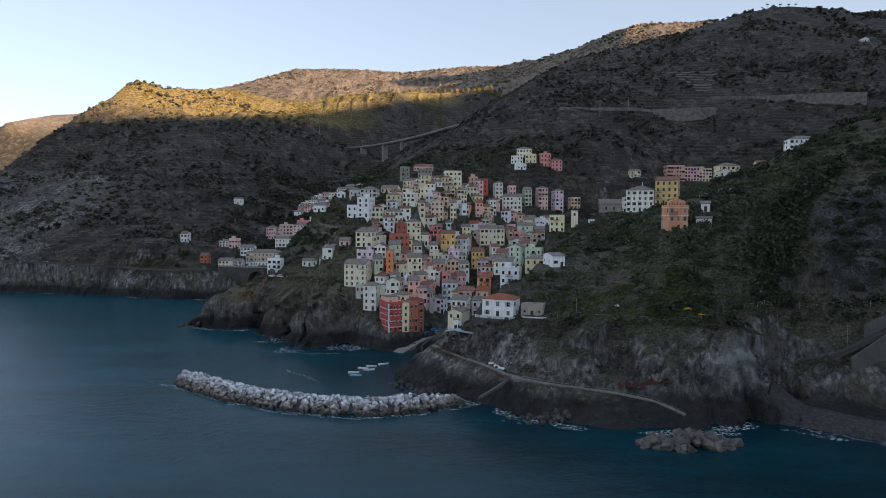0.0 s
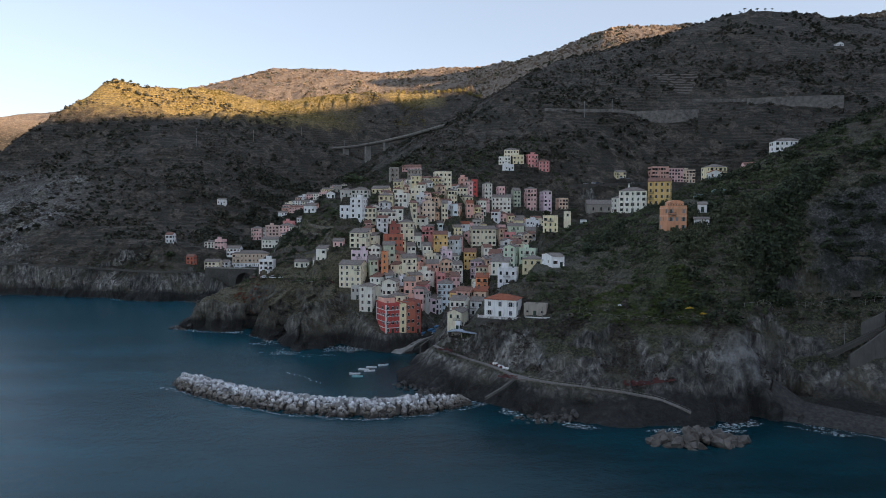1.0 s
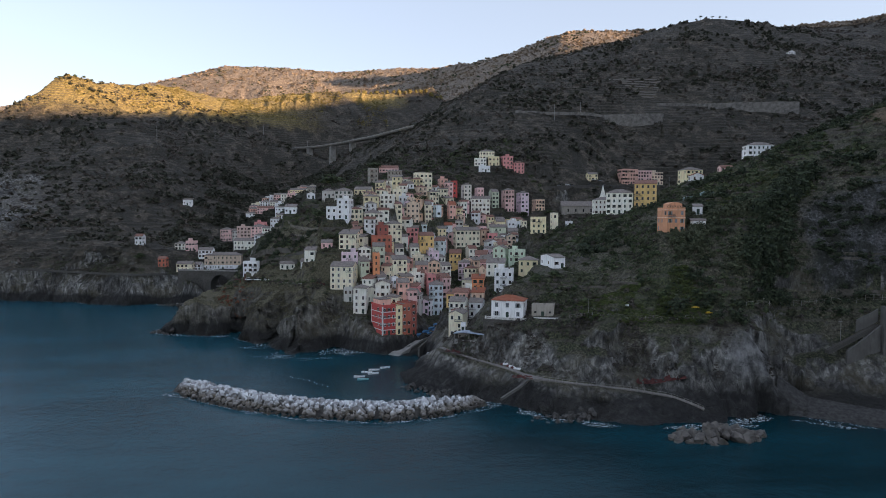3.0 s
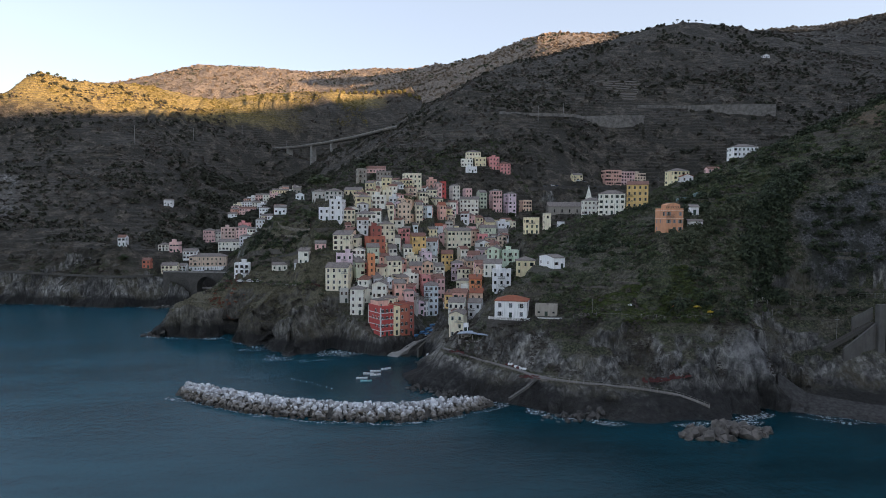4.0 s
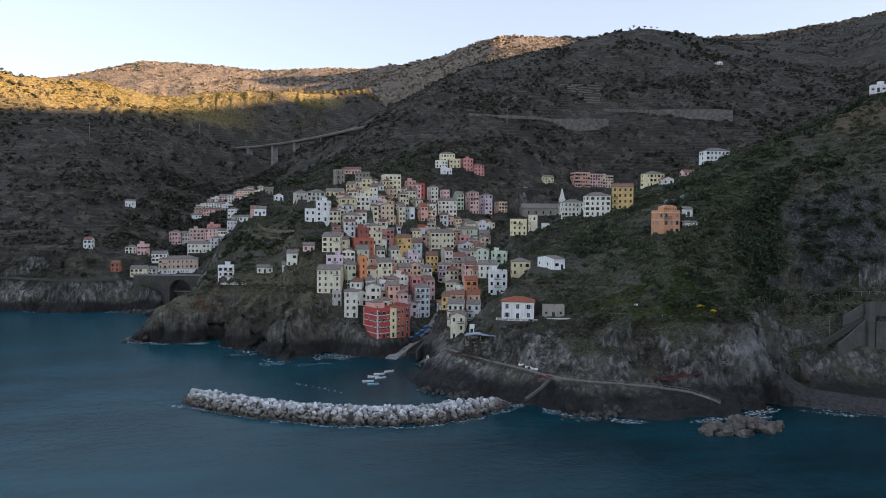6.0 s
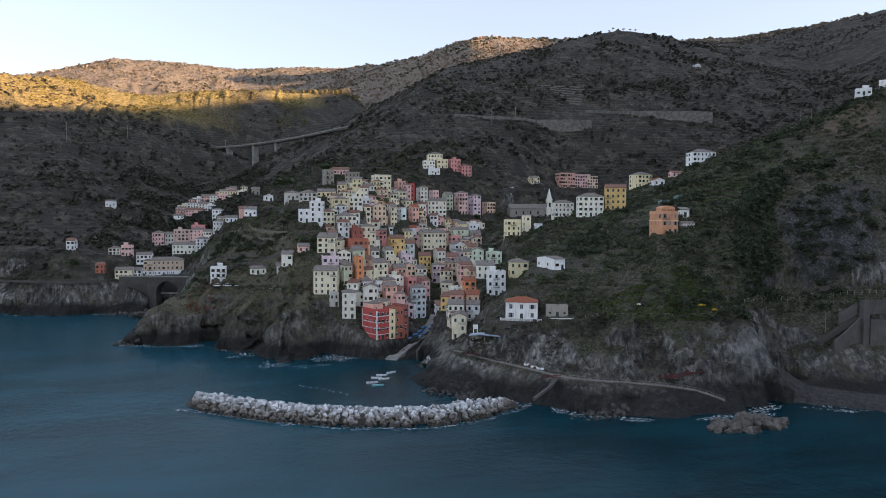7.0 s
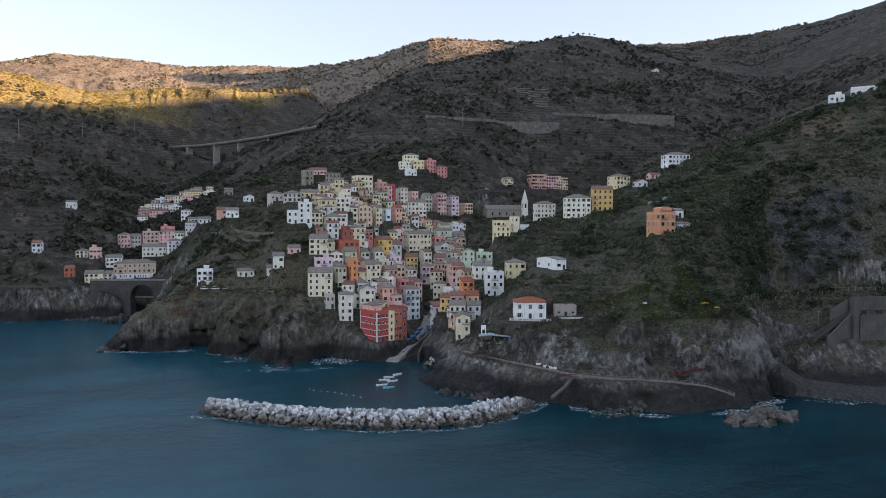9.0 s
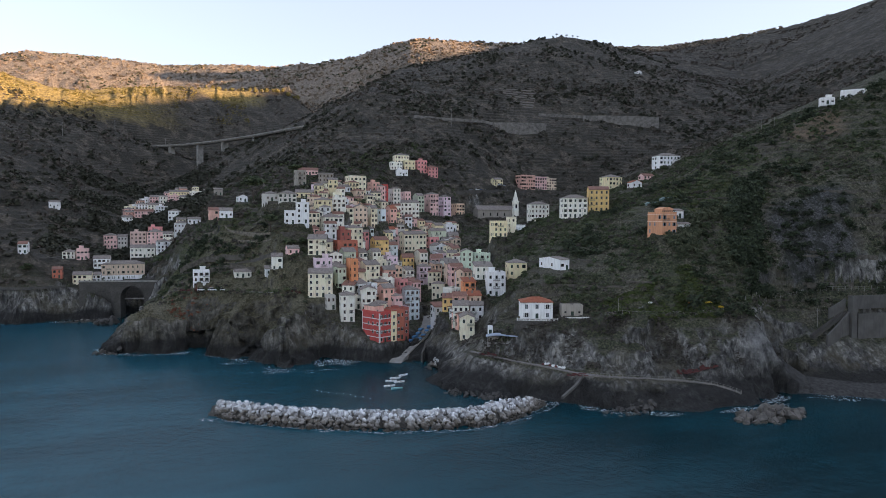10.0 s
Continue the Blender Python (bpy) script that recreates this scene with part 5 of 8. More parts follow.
house(1.6, 420.0, 56.8, 6.7, 8.0, "blue", "pent", "slate", yaw=-9, shut="shutter")
house(53.1, 434.0, 55.0, 10.5, 8.0, "green", "ridge", "slate", yaw=-5, shut="shutter")
house(46.3, 412.0, 46.2, 7.6, 8.0, "white", "gable", "slate", yaw=10, shut="shutter")
house(61.6, 428.0, 52.5, 6.4, 9.0, "grey", "ridge", "slate", yaw=-10, shut="shutter")
house(32.0, 404.0, 42.5, 5.0, 8.0, "ivory", "ridge", "brown", yaw=8, shut="shutter")
house(60.7, 358.0, 61.2, 7.9, 9.0, "yellow", "flat", "terrace", yaw=-10, shut="shutter")
house(70.8, 362.0, 63.5, 3.5, 9.0, "cream", "flat", "terrace", yaw=-10, shut="")
house(82.2, 372.0, 58.9, 3.2, 8.0, "white", "flat", "terrace", yaw=-10, shut="shutter")
house(116.7, 412.0, 72.8, 12.6, 9.0, "ivory", "hip", "slate", yaw=-10, shut="shutter_brown")
house(100.8, 345.0, 74.6, 13.8, 10.0, "ivory", "hip", "slate", yaw=-20, shut="shutter")
house(112.4, 339.0, 79.4, 11.0, 9.0, "ochre", "ridge", "brown", yaw=-25, shut="")
house(174.8, 410.0, 92.2, 11.5, 10.0, "yellow", "hip", "slate", yaw=6, shut="shutter")
house(146.4, 350.0, 84.8, 6.4, 6.0, "white", "gable", "terracotta", yaw=-10, shut="shutter_brown")
house(182.7, 385.0, 92.0, 7.3, 7.0, "pink", "ridge", "brown", yaw=-10, shut="shutter")
house(214.3, 402.0, 107.7, 15.7, 11.0, "white", "hip", "slate", yaw=-10, shut="shutter")
house(201.0, 582.0, 104.6, 14.6, 12.0, "salmon", "flat", "terrace", yaw=0, shut="shutter_brown", win=(1.3, 1.6))
house(214.9, 582.6, 103.4, 12.8, 12.0, "pink", "flat", "terrace", yaw=0, shut="", win=(1.3, 1.6))
house(226.9, 583.4, 102.2, 10.8, 12.0, "tan", "flat", "terrace", yaw=0, shut="shutter_brown", win=(1.3, 1.6))
house(160.5, 563.0, 98.8, 8.5, 8.0, "yellow", "ridge", "slate", yaw=-1, shut="shutter")
house(102.2, 262.0, 66.3, 3.3, 5.0, "white", "pent", "slate", yaw=-20, shut="")
house(99.4, 256.0, 60.5, 5.5, 4.0, "white", "pent", "slate", yaw=-20, shut="shutter")
house(-156.8, 613.0, 49.3, 9.3, 10.0, "pink", "hip", "slate", shut="shutter")
house(-148.2, 616.0, 48.3, 6.9, 8.0, "grey", "ridge", "slate", shut="")
house(-134.7, 577.0, 52.1, 11.2, 11.0, "mauve", "flat", "terrace", shut="shutter_brown")
house(-122.8, 577.0, 52.5, 11.6, 11.0, "pink", "hip", "slate", shut="shutter")
house(-123.1, 590.0, 55.8, 10.3, 8.0, "rose", "flat", "terrace", shut="")
house(-131.0, 558.0, 41.3, 16.6, 9.0, "ivory", "pent", "slate", shut="shutter")
house(-155.4, 532.0, 35.2, 10.3, 9.0, "white", "ridge", "slate", shut="shutter_brown")
house(-176.3, 540.0, 39.8, 7.6, 8.0, "ivory", "hip", "slate", shut="shutter_brown")
house(-167.7, 537.0, 41.4, 6.9, 9.0, "pink", "flat", "terrace", shut="shutter")
house(-198.7, 515.0, 46.2, 5.2, 8.0, "white", "ridge", "brown", shut="shutter")
house(-177.2, 497.0, 30.8, 5.3, 7.0, "brick", "ridge", "brown", shut="shutter")
house(-164.5, 507.0, 26.2, 11.0, 9.0, "cream", "ridge", "slate", shut="shutter_brown")
house(-157.1, 515.0, 25.4, 4.9, 8.0, "white", "ridge", "slate", shut="shutter_brown")
house(-104.8, 725.0, 89.1, 17.9, 9.0, "yellow", "ridge", "slate", shut="")
house(-89.4, 715.0, 89.0, 12.6, 9.0, "ivory", "flat", "terrace", shut="shutter_brown")
house(-76.1, 705.0, 89.4, 14.0, 9.0, "white", "ridge", "slate", shut="shutter_brown")
house(-124.2, 735.0, 84.1, 15.1, 9.0, "pink", "ridge", "slate", shut="shutter_brown")
house(-110.4, 715.0, 84.8, 9.5, 8.0, "pink", "flat", "terrace", shut="")
house(-100.1, 705.0, 83.0, 10.9, 8.0, "white", "ridge", "brown", shut="")
house(-88.2, 698.0, 82.5, 12.9, 8.0, "ivory", "flat", "terrace", shut="")
house(-138.2, 718.0, 76.4, 10.4, 8.0, "white", "hip", "slate", shut="shutter_brown")
house(-125.7, 712.0, 75.9, 13.6, 8.0, "ivory", "ridge", "slate", shut="")
house(-135.6, 700.0, 69.8, 15.9, 8.0, "pink", "ridge", "brown", shut="shutter")
house(-119.8, 700.0, 74.2, 12.0, 8.0, "white", "flat", "terrace", shut="shutter")
house(-85.0, 480.0, 68.2, 6.5, 9.0, "salmon", "ridge", "brown", shut="shutter")
house(-80.2, 435.0, 67.3, 7.1, 8.0, "white", "pent", "slate", shut="")
house(-95.6, 545.0, 62.4, 8.8, 7.0, "white", "ridge", "slate", shut="")
house(-69.0, 455.0, 76.4, 5.5, 8.0, "white", "gable", "slate", yaw=5, shut="shutter")
house(-96.1, 382.0, 35.6, 7.9, 7.0, "white", "flat", "terrace", shut="shutter_brown")
house(-75.8, 381.0, 35.1, 8.3, 6.0, "ivory", "ridge", "slate", yaw=2, shut="shutter")
house(-64.1, 362.0, 36.2, 5.1, 6.0, "white", "pent", "slate", yaw=-1, shut="shutter")
house(-61.7, 358.0, 43.7, 5.3, 7.0, "ivory", "pent", "slate", yaw=-7, shut="shutter")
house(-53.0, 362.0, 47.6, 5.8, 7.0, "pink", "ridge", "slate", yaw=1, shut="shutter_brown")
house(-77.7, 560.0, 84.9, 6.2, 7.0, "stone", "pent", "slate", shut="shutter")

# ---- the smaller houses packed between ----
def fill_in():
    r = random.Random(21)
    tints = ["cream", "ivory", "pink", "salmon", "white", "yellow", "lilac", "peach", "tan", "blue", "rose", "ivory", "cream", "grey", "cream", "ivory", "pink", "tan", "white"]
    made = 0
    for _ in range(4000):
        if made >= 138:
            break
        y = r.uniform(318, 478)
        lo = -44 + max(0.0, y - 370) * 0.25
        hi = 30 + max(0.0, y - 330) * 0.36
        x = r.uniform(lo, hi)
        w, d = r.uniform(4.4, 7.0), r.uniform(5.5, 7.5)
        if y < 392 and -(9.0 if y < 345 else 2.6) - w / 2 < x - float(np.interp(y, (309, 320, 332, 345, 365, 390), (-10, 0, 7.8, 13.5, 16.5, 18.5))) < (4.6 if y < 350 else 2.6) + w / 2:
            continue
        g = ground_z(x, y)
        if g < 11 or (y < 338 and x < -34):
            continue
        cy = y + d / 2
        if any((hx - math.sin(radians(a)) * hd / 2 - x) ** 2 + (hy + math.cos(radians(a)) * hd / 2 - cy) ** 2 < (0.37 * (hw + hd) / 2 + 0.38 * (w + d) / 2) ** 2 for hx, hy, hw, hd, a in HOUSES):
            continue
        roof, cover = r.choice((("ridge", "slate"), ("gable", "slate"), ("pent", "slate"), ("flat", "terrace"), ("flat", "terrace"), ("ridge", "brown"), ("hip", "brown"), ("pent", "brown"), ("hip", "slate")))
        house(x, y, g + r.uniform(5.5, 9.5), w, d, r.choice(tints), roof, cover, yaw=r.uniform(-28, 28), shut=r.choice(("shutter", "shutter", "shutter_brown", "")))
        made += 1


fill_in()



def fill_upper():
    """More small houses in the upper hamlet and beside the station lane."""
    r = random.Random(44)
    for count, area in ((16, (-150, -84, 694, 750)), (6, (-150, -98, 545, 625))):
        made = 0
        for _ in range(600):
            if made >= count:
                break
            x, y, w, d = r.uniform(*area[:2]), r.uniform(*area[2:]), r.uniform(6.5, 10.0), r.uniform(6.0, 8.0)
            if any((hx - x) ** 2 + (hy - y) ** 2 < (0.5 * (hw + w)) ** 2 for hx, hy, hw, hd, a in HOUSES):
                continue
            g = ground_z(x, y)
            if g > 87:
                continue
            house(x, y, g + r.uniform(5.5, 8.5), w, d, r.choice(("white", "ivory", "pink", "cream", "white", "salmon")), r.choice(("ridge", "flat", "hip")), "slate", yaw=r.uniform(-20, 20), shut=r.choice(("shutter", "shutter_brown", "")))
            made += 1


fill_upper()
# ---- harbour front: the red corner house and its row, the white villa, church, station ----
U = Vector((0.91, 0.41, 0))
CORNER = Vector((-24.7, 305.3, 0))


def row_house(s, w, d, eave, colour, label, foot):
    p = CORNER + U * (s + w / 2)
    return house(p.x, p.y, eave, w, d, colour, "flat", "terrace", yaw=24.3, fine=True, foot=foot, label=label, win=(0.85, 1.4))


red = row_house(0, 6.7, 12, 20.8, "red", "five-storey deep red corner house with white bands", 7.4)
for k in range(5):
    zz = 0.3 + k * 2.72
    bm = bmesh.new()
    ring = [[bm.verts.new((a, b, z)) for a, b in ((-3.35 - q, -q), (3.35 + q, -q), (3.35 + q, 12 + q), (-3.35 - q, 12 + q))] for q, z in ((-0.02, zz), (0.07, zz), (0.07, zz + 0.32), (-0.02, zz + 0.32))]
    for p, q in zip(ring, ring[1:] + ring[:1]):
        for i in range(4):
            bm.faces.new((p[i], p[(i + 1) % 4], q[(i + 1) % 4], q[i]))
    part("band", bm, MAT["trim"], red, "white painted string course")
for cx, cy in ((-3.35, 0.0), (-3.35, 12.0)):
    bm = bmesh.new()
    box(bm, (cx - 0.09, cy - 0.3 if cy else -0.09, 0.4), (cx + 0.45, cy + 0.09 if cy else 0.45, 13.9))
    part("pilaster", bm, MAT["trim"], red, "white corner strip")
bm = bmesh.new()
box(bm, (-2.6, 4.5, 14.0), (3.2, 11.6, 16.6))
penthouse = part("penthouse", bm, MAT["salmon"], red, "salmon rooftop storey")
bm = bmesh.new()
box(bm, (-2.9, 4.2, 16.6), (3.5, 11.9, 16.8))
part("penthouse_roof", bm, MAT["slate"], red)
row_house(6.7, 3.5, 11, 20.0, "yellow", "narrow four-storey yellow house between red neighbours", 7.6)
row_house(10.2, 4.4, 11, 20.6, "brick", "four-storey brick red house above the slipway", 7.6)
row_house(14.6, 3.0, 9, 21.4, "maroon", "narrow dark red house at the end of the row", 6.5)

villa = house(20.2, 245.2, 30.6, 12.0, 9.0, "white", "hip", "terracotta", yaw=-22, shut="shutter_grey", fine=True, foot=24.2, floors=2, pitch=0.38, bays=3, win=(1.1, 1.6), label="two-storey white villa with orange-red hipped tile roof", name="villa")


def wall_run(name, pts, thick, low, high, mat, label, cat, kind=""):
    """A wall along a plan line; low and high are heights below and above the line's own."""
    bm = bmesh.new()
    rows = []
    n = len(pts)
    for i, p in enumerate(pts):
        a, b = Vector(pts[max(0, i - 1)]), Vector(pts[min(n - 1, i + 1)])
        t = (b - a).to_2d().normalized()
        o = Vector((-t.y, t.x, 0)) * thick / 2
        p = Vector(p)
        rows.append([bm.verts.new(q) for q in (p - o + Vector((0, 0, -low)), p + o + Vector((0, 0, -low)), p + o + Vector((0, 0, high)), p - o + Vector((0, 0, high)))])
    for r, s in zip(rows, rows[1:]):
        for k in range(4):
            bm.faces.new((r[k], r[(k + 1) % 4], s[(k + 1) % 4], s[k]))
    bm.faces.new(rows[0])
    bm.faces.new(rows[-1][::-1])
    ob = new(name, finish(bm, name, mat))
    return tagged(ob, label, cat, kind=kind)


def subdivide(pts, step):
    out = []
    for a, b in zip(pts[:-1], pts[1:]):
        a, b = Vector(a), Vector(b)
        k = max(1, int((b - a).length / step))
        out += [a + (b - a) * (i / k) for i in range(k)]
    return out + [Vector(pts[-1])]


wall_run("terrace_wall", [(11.5, 246.5, 23.9), (16, 242.6, 23.9), (22, 240.2, 23.9), (28.5, 237.6, 23.9)], 0.5, 5.0, 0.1, MAT["drystone"], "stone retaining wall under the villa's terrace", "wall")
balus = thing("balustrade", "white terrace balustrade with square piers", "balustrade", pose(0, 0, 24.0))
for k in range(9):
    f = k / 8
    bm = bmesh.new()
    box(bm, (-0.18, -0.18, 0), (0.18, 0.18, 1.05))
    part("pier", bm, MAT["trim"], balus, "", pose(12.2 + 15.5 * f, 245.5 - 7.6 * f + 0.6 * (2 * f - 1) ** 2, 0, 0, 0, -24))
for k in range(8):
    f = (k + 0.5) / 8
    me = piece(("balustrade_panel", 0), lambda bm: lattice(bm, [-0.95 + 0.19 * i for i in range(11)], [0.05, 0.2, 0.8, 0.95], lambda i, k: k != 1 or i % 2 == 0, -0.05, 0.05), [MAT["trim"]])
    part("panel", me, None, balus, "", pose(12.2 + 15.5 * f, 245.5 - 7.6 * f + 0.6 * (2 * f - 1) ** 2, 0, 0, 0, -26))
house(32.0, 239.0, 29.2, 8.0, 4.5, "stone", "flat", "terrace", yaw=-20, foot=25.2, floors=1, sides=False, shut="", win=(0.7, 0.8), name="outbuilding", label="low bare stone outbuilding beside the white villa")
wall_run("parapet_wall", [(27.6, 238.0, 24.6), (31.5, 236.2, 24.7), (36.5, 234.4, 24.8)], 0.4, 2.5, 0.9, MAT["trim"], "low white parapet of the villa's side terrace", "wall")

# pavilion with a blue sheet roof by the path
pav = thing("pavilion", "open pavilion with a pale blue sheet roof on posts", "pavilion", pose(7.0, 248.6, 15.6, 0, 0, -25))
bm = bmesh.new()
prism(bm, [(-6.0, 2.3), (-2.0, 2.9), (6.0, 2.4), (6.0, 2.7), (-2.0, 3.25), (-6.0, 2.6)], -2.2, 2.4)
part("roof", bm, plain("blue_sheet", (0.30, 0.36, 0.44), 0.5), pav, "pale blue metal roof")
for px, py in ((-5.5, -2), (0, -2), (5.5, -2), (-5.5, 2), (5.5, 2)):
    bm = bmesh.new()
    box(bm, (px - 0.1, py - 0.1, -1.5), (px + 0.1, py + 0.1, 2.38))
    part("post", bm, MAT["concrete"], pav)
bm = bmesh.new()
box(bm, (-5.6, -2.1, -2.0), (5.6, 2.2, 0.15))
part("floor_slab", bm, MAT["concrete"], pav)
# dark box added to fill the space under the roof with shade
bm = bmesh.new()
box(bm, (-5.0, 0.4, 0.15), (5.0, 1.9, 2.1))
part("back_room", bm, MAT["stone"], pav, "dark box standing in for the shade under the roof")
house(5.0, 254.5, 20.4, 1.8, 1.8, "white", "flat", "terrace", yaw=-20, foot=17.4, floors=1, name="kiosk", label="small white rooftop hut behind the pavilion")


def church():
    c = thing("church", "grey stone church with slate roof and white spire tower", "church", pose(138, 519, 58, 0, 0, -8))
    bm = bmesh.new()
    box(bm, (-17, 0, -3), (14, 13, 12.5))
    part("nave", bm, MAT["stone"], c, "bare grey stone nave")
    bm = bmesh.new()
    prof = [(-0.4, 12.5), (6.5, 16.2), (13.4, 12.5), (13.4, 12.8), (6.5, 16.6), (-0.4, 12.8)]
    a = [bm.verts.new((-17.4, y, z)) for y, z in prof]
    b = [bm.verts.new((14.4, y, z)) for y, z in prof]
    bm.faces.new(a)
    bm.faces.new(b[::-1])
    for i in range(6):
        bm.faces.new((a[i], b[i], b[(i + 1) % 6], a[(i + 1) % 6]))
    part("roof", bm, MAT["slate"], c)
    for x in (-17, 13.7):
        bm = bmesh.new()
        v = [bm.verts.new((x + o, y, z)) for o in (0, 0.3) for y, z in ((0, 12.5), (6.5, 16.15), (13, 12.5))]
        bm.faces.new(v[:3])
        bm.faces.new(v[3:][::-1])
        for i in range(3):
            bm.faces.new((v[i], v[(i + 1) % 3], v[3 + (i + 1) % 3], v[3 + i]))
        part("gable", bm, MAT["stone"], c)
    for x in (-12, -6, 0, 6):
        bm = bmesh.new()
        box(bm, (x - 0.5, -0.05, 8), (x + 0.5, 0.02, 10.5))
        part("window", bm, MAT["glass"], c)
    bm = bmesh.new()
    box(bm, (12.5, -4.4, -4), (16.7, -0.2, 19.6))
    box(bm, (12.2, -4.7, 19.6), (17.0, 0.1, 20.1))
    box(bm, (12.35, -4.55, 12.6), (16.85, -0.05, 13.0))
    t = part("tower", bm, MAT["ivory"], c, "white bell tower")
    bm = bmesh.new()
    v = [bm.verts.new(p) for p in ((12.7, -4.2, 20.1), (16.5, -4.2, 20.1), (16.5, -0.4, 20.1), (12.7, -0.4, 20.1))]
    tip = bm.verts.new((14.6, -2.3, 29.5))
    bm.faces.new(v[::-1])
    for i in range(4):
        bm.faces.new((v[i], v[(i + 1) % 4], tip))
    part("spire", bm, MAT["ivory"], t, "pointed white spire")
    for x, y, w, d in ((13.9, -4.46, 1.4, 0.1), (12.44, -3.0, 0.1, 1.4)):
        bm = bmesh.new()
        box(bm, (x, y, 14.2), (x + w, y + d, 17.4))
        part("bell_opening", bm, MAT["glass"], t)


church()

# railway station above the western inlet, on its arched viaduct
house(-142, 530, 31.2, 27.0, 11.0, "tan", "hip", "slate", yaw=4, foot=20.4, floors=3, bays=9, fine=False, name="station", label="long three-storey beige station building with white ground floor")


bm = bmesh.new()
prism(bm, [(-13.55, 0.5), (13.55, 0.5), (13.55, 4.0), (-13.55, 4.0)], -0.03, 0.3)
part("ground_floor", bm, MAT["white"], bpy.data.objects["station"], "pale blue-white painted ground floor")


def viaduct():
    v = thing("viaduct", "stone railway viaduct with a round arch over the inlet", "viaduct", pose(-139.5, 484, 2.6, 0, 0, -16))
    bm = bmesh.new()

    def arch(cx, r, spring):
        return [(cx - r, -3)] + [(cx - r * math.cos(k * math.pi / 12), spring + r * math.sin(k * math.pi / 12)) for k in range(13)] + [(cx + r, -3)]
    out = [(-26, -3)] + arch(5.8, 7.2, 10.5) + [(24, -3), (24, 20.3), (-26, 20.3)]
    f = [bm.verts.new((x, 0, z)) for x, z in out]
    b = [bm.verts.new((x, 9, z)) for x, z in out]
    bm.faces.new(f)
    bm.faces.new(b[::-1])
    for i in range(len(out)):
        bm.faces.new((f[i], b[i], b[(i + 1) % len(out)], f[(i + 1) % len(out)]))
    part("arcade", bm, MAT["drystone"], v, "rough stone arches")
    # smaller arch: a dark panel on the wall stands in for its shaded depth
    bm = bmesh.new()
    prism(bm, [(-17.4, 2.0), (-6.6, 2.0)] + [(-12.0 + 5.4 * math.cos(k * math.pi / 8), 11.0 + 5.4 * math.sin(k * math.pi / 8)) for k in range(9)], -0.06, 0.3)
    part("blind_arch", bm, MAT["wet_rock"], v, "dark panel standing in for the smaller arch's shaded opening")
    bm = bmesh.new()
    box(bm, (-8, 24, -3), (20, 26, 20))
    part("inner_wall", bm, MAT["wet_rock"], v, "dark stone wall behind the arch")
    bm = bmesh.new()
    box(bm, (-1.6, 7.2, 8.6), (13.2, 8.2, 9.4))
    part("beam", bm, MAT["concrete"], v, "footbridge beam inside the arch")
    bm = bmesh.new()
    box(bm, (-26, -0.35, 20.3), (24, 0.15, 21.3))
    part("parapet", bm, MAT["concrete"], v)


viaduct()
wall_run("coast_path_wall", [(-420, 578, 25.5), (-345, 533, 23.5), (-287, 521.5, 22.5), (-240, 510, 20.8), (-211, 492.5, 20.8), (-190, 485.5, 20.8), (-172, 492, 20.8)], 0.5, 1.2, 0.25, MAT["drystone"], "low stone parapet of the coastal footpath", "wall")


def road_bridge():
    b = thing("road_bridge", "concrete road bridge on slab piers across the valley", "bridge", pose(0, 0, 0))
    line_ = [Vector(p) for p in ((-162, 982, 155.5), (-128, 962, 156.2), (-95, 938, 157.2), (-60, 897, 158.6), (-23, 840, 160.2), (5, 785, 161.6), (30, 738, 162.6))]
    bm = bmesh.new()
    rows = []
    for i, p in enumerate(line_):
        t = (line_[min(i + 1, 6)] - line_[max(0, i - 1)]).to_2d().normalized()
        n = Vector((-t.y, t.x, 0))
        rows.append([bm.verts.new(p + n * u + Vector((0, 0, z))) for u, z in ((-4.6, 0.9), (-4.6, -0.4), (-3.2, -1.9), (3.2, -1.9), (4.6, -0.4), (4.6, 0.9), (4.3, 0.9), (4.3, 0), (-4.3, 0), (-4.3, 0.9))])
    for r, s in zip(rows, rows[1:]):
        for k in range(10):
            bm.faces.new((r[k], r[(k + 1) % 10], s[(k + 1) % 10], s[k]))
    part("deck", bm, MAT["concrete"], b, "pale concrete deck with low parapets")
    for px, py in ((-112.4, 951), (-79.5, 921), (-52, 886), (-20, 836)):
        p = Vector((px, py, 163.5))
        t = Vector((35, -38)) if py > 900 else Vector((34, -54))
        g = ground_z(p.x, p.y)
        bm = bmesh.new()
        box(bm, (-1.6, -4.2, g - p.z - 3), (1.6, 4.2, float(np.interp(py, (838, 962), (160.2, 156.2))) - p.z - 1.85))
        part("pier", bm, MAT["concrete"], b, "", Matrix.Translation(p) @ pose(0, 0, 0, 0, 0, math.degrees(math.atan2(t.y, t.x))))
    bm = bmesh.new()
    box(bm, (-186, 966, 144), (-158, 978, 156.4))
    part("abutment", bm, MAT["concrete"], b, "pale stone abutment wall")


road_bridge()
# retaining walls of the upper road, eastern shore walls
MAT["road_wall"] = plain("pale_masonry", (0.17, 0.16, 0.145), 0.95, 0.0, 0.5, 0.3)
RW = dict(thick=0.8, mat=MAT["road_wall"], cat="wall")
wall_run("road_wall", [(112, 655, 165.5), (140, 657, 165), (185, 655, 165), (205, 668, 165), (228, 662, 165.5), (252, 659, 166), (268, 664, 167)], low=2.0, high=1.0, label="long pale parapet of the upper road", **RW)
wall_run("retaining_wall", [(206, 666, 160), (228, 660.5, 160), (252, 657.5, 160), (266, 662, 161)], low=8.0, high=4.0, label="tall pale concrete retaining wall", **RW)
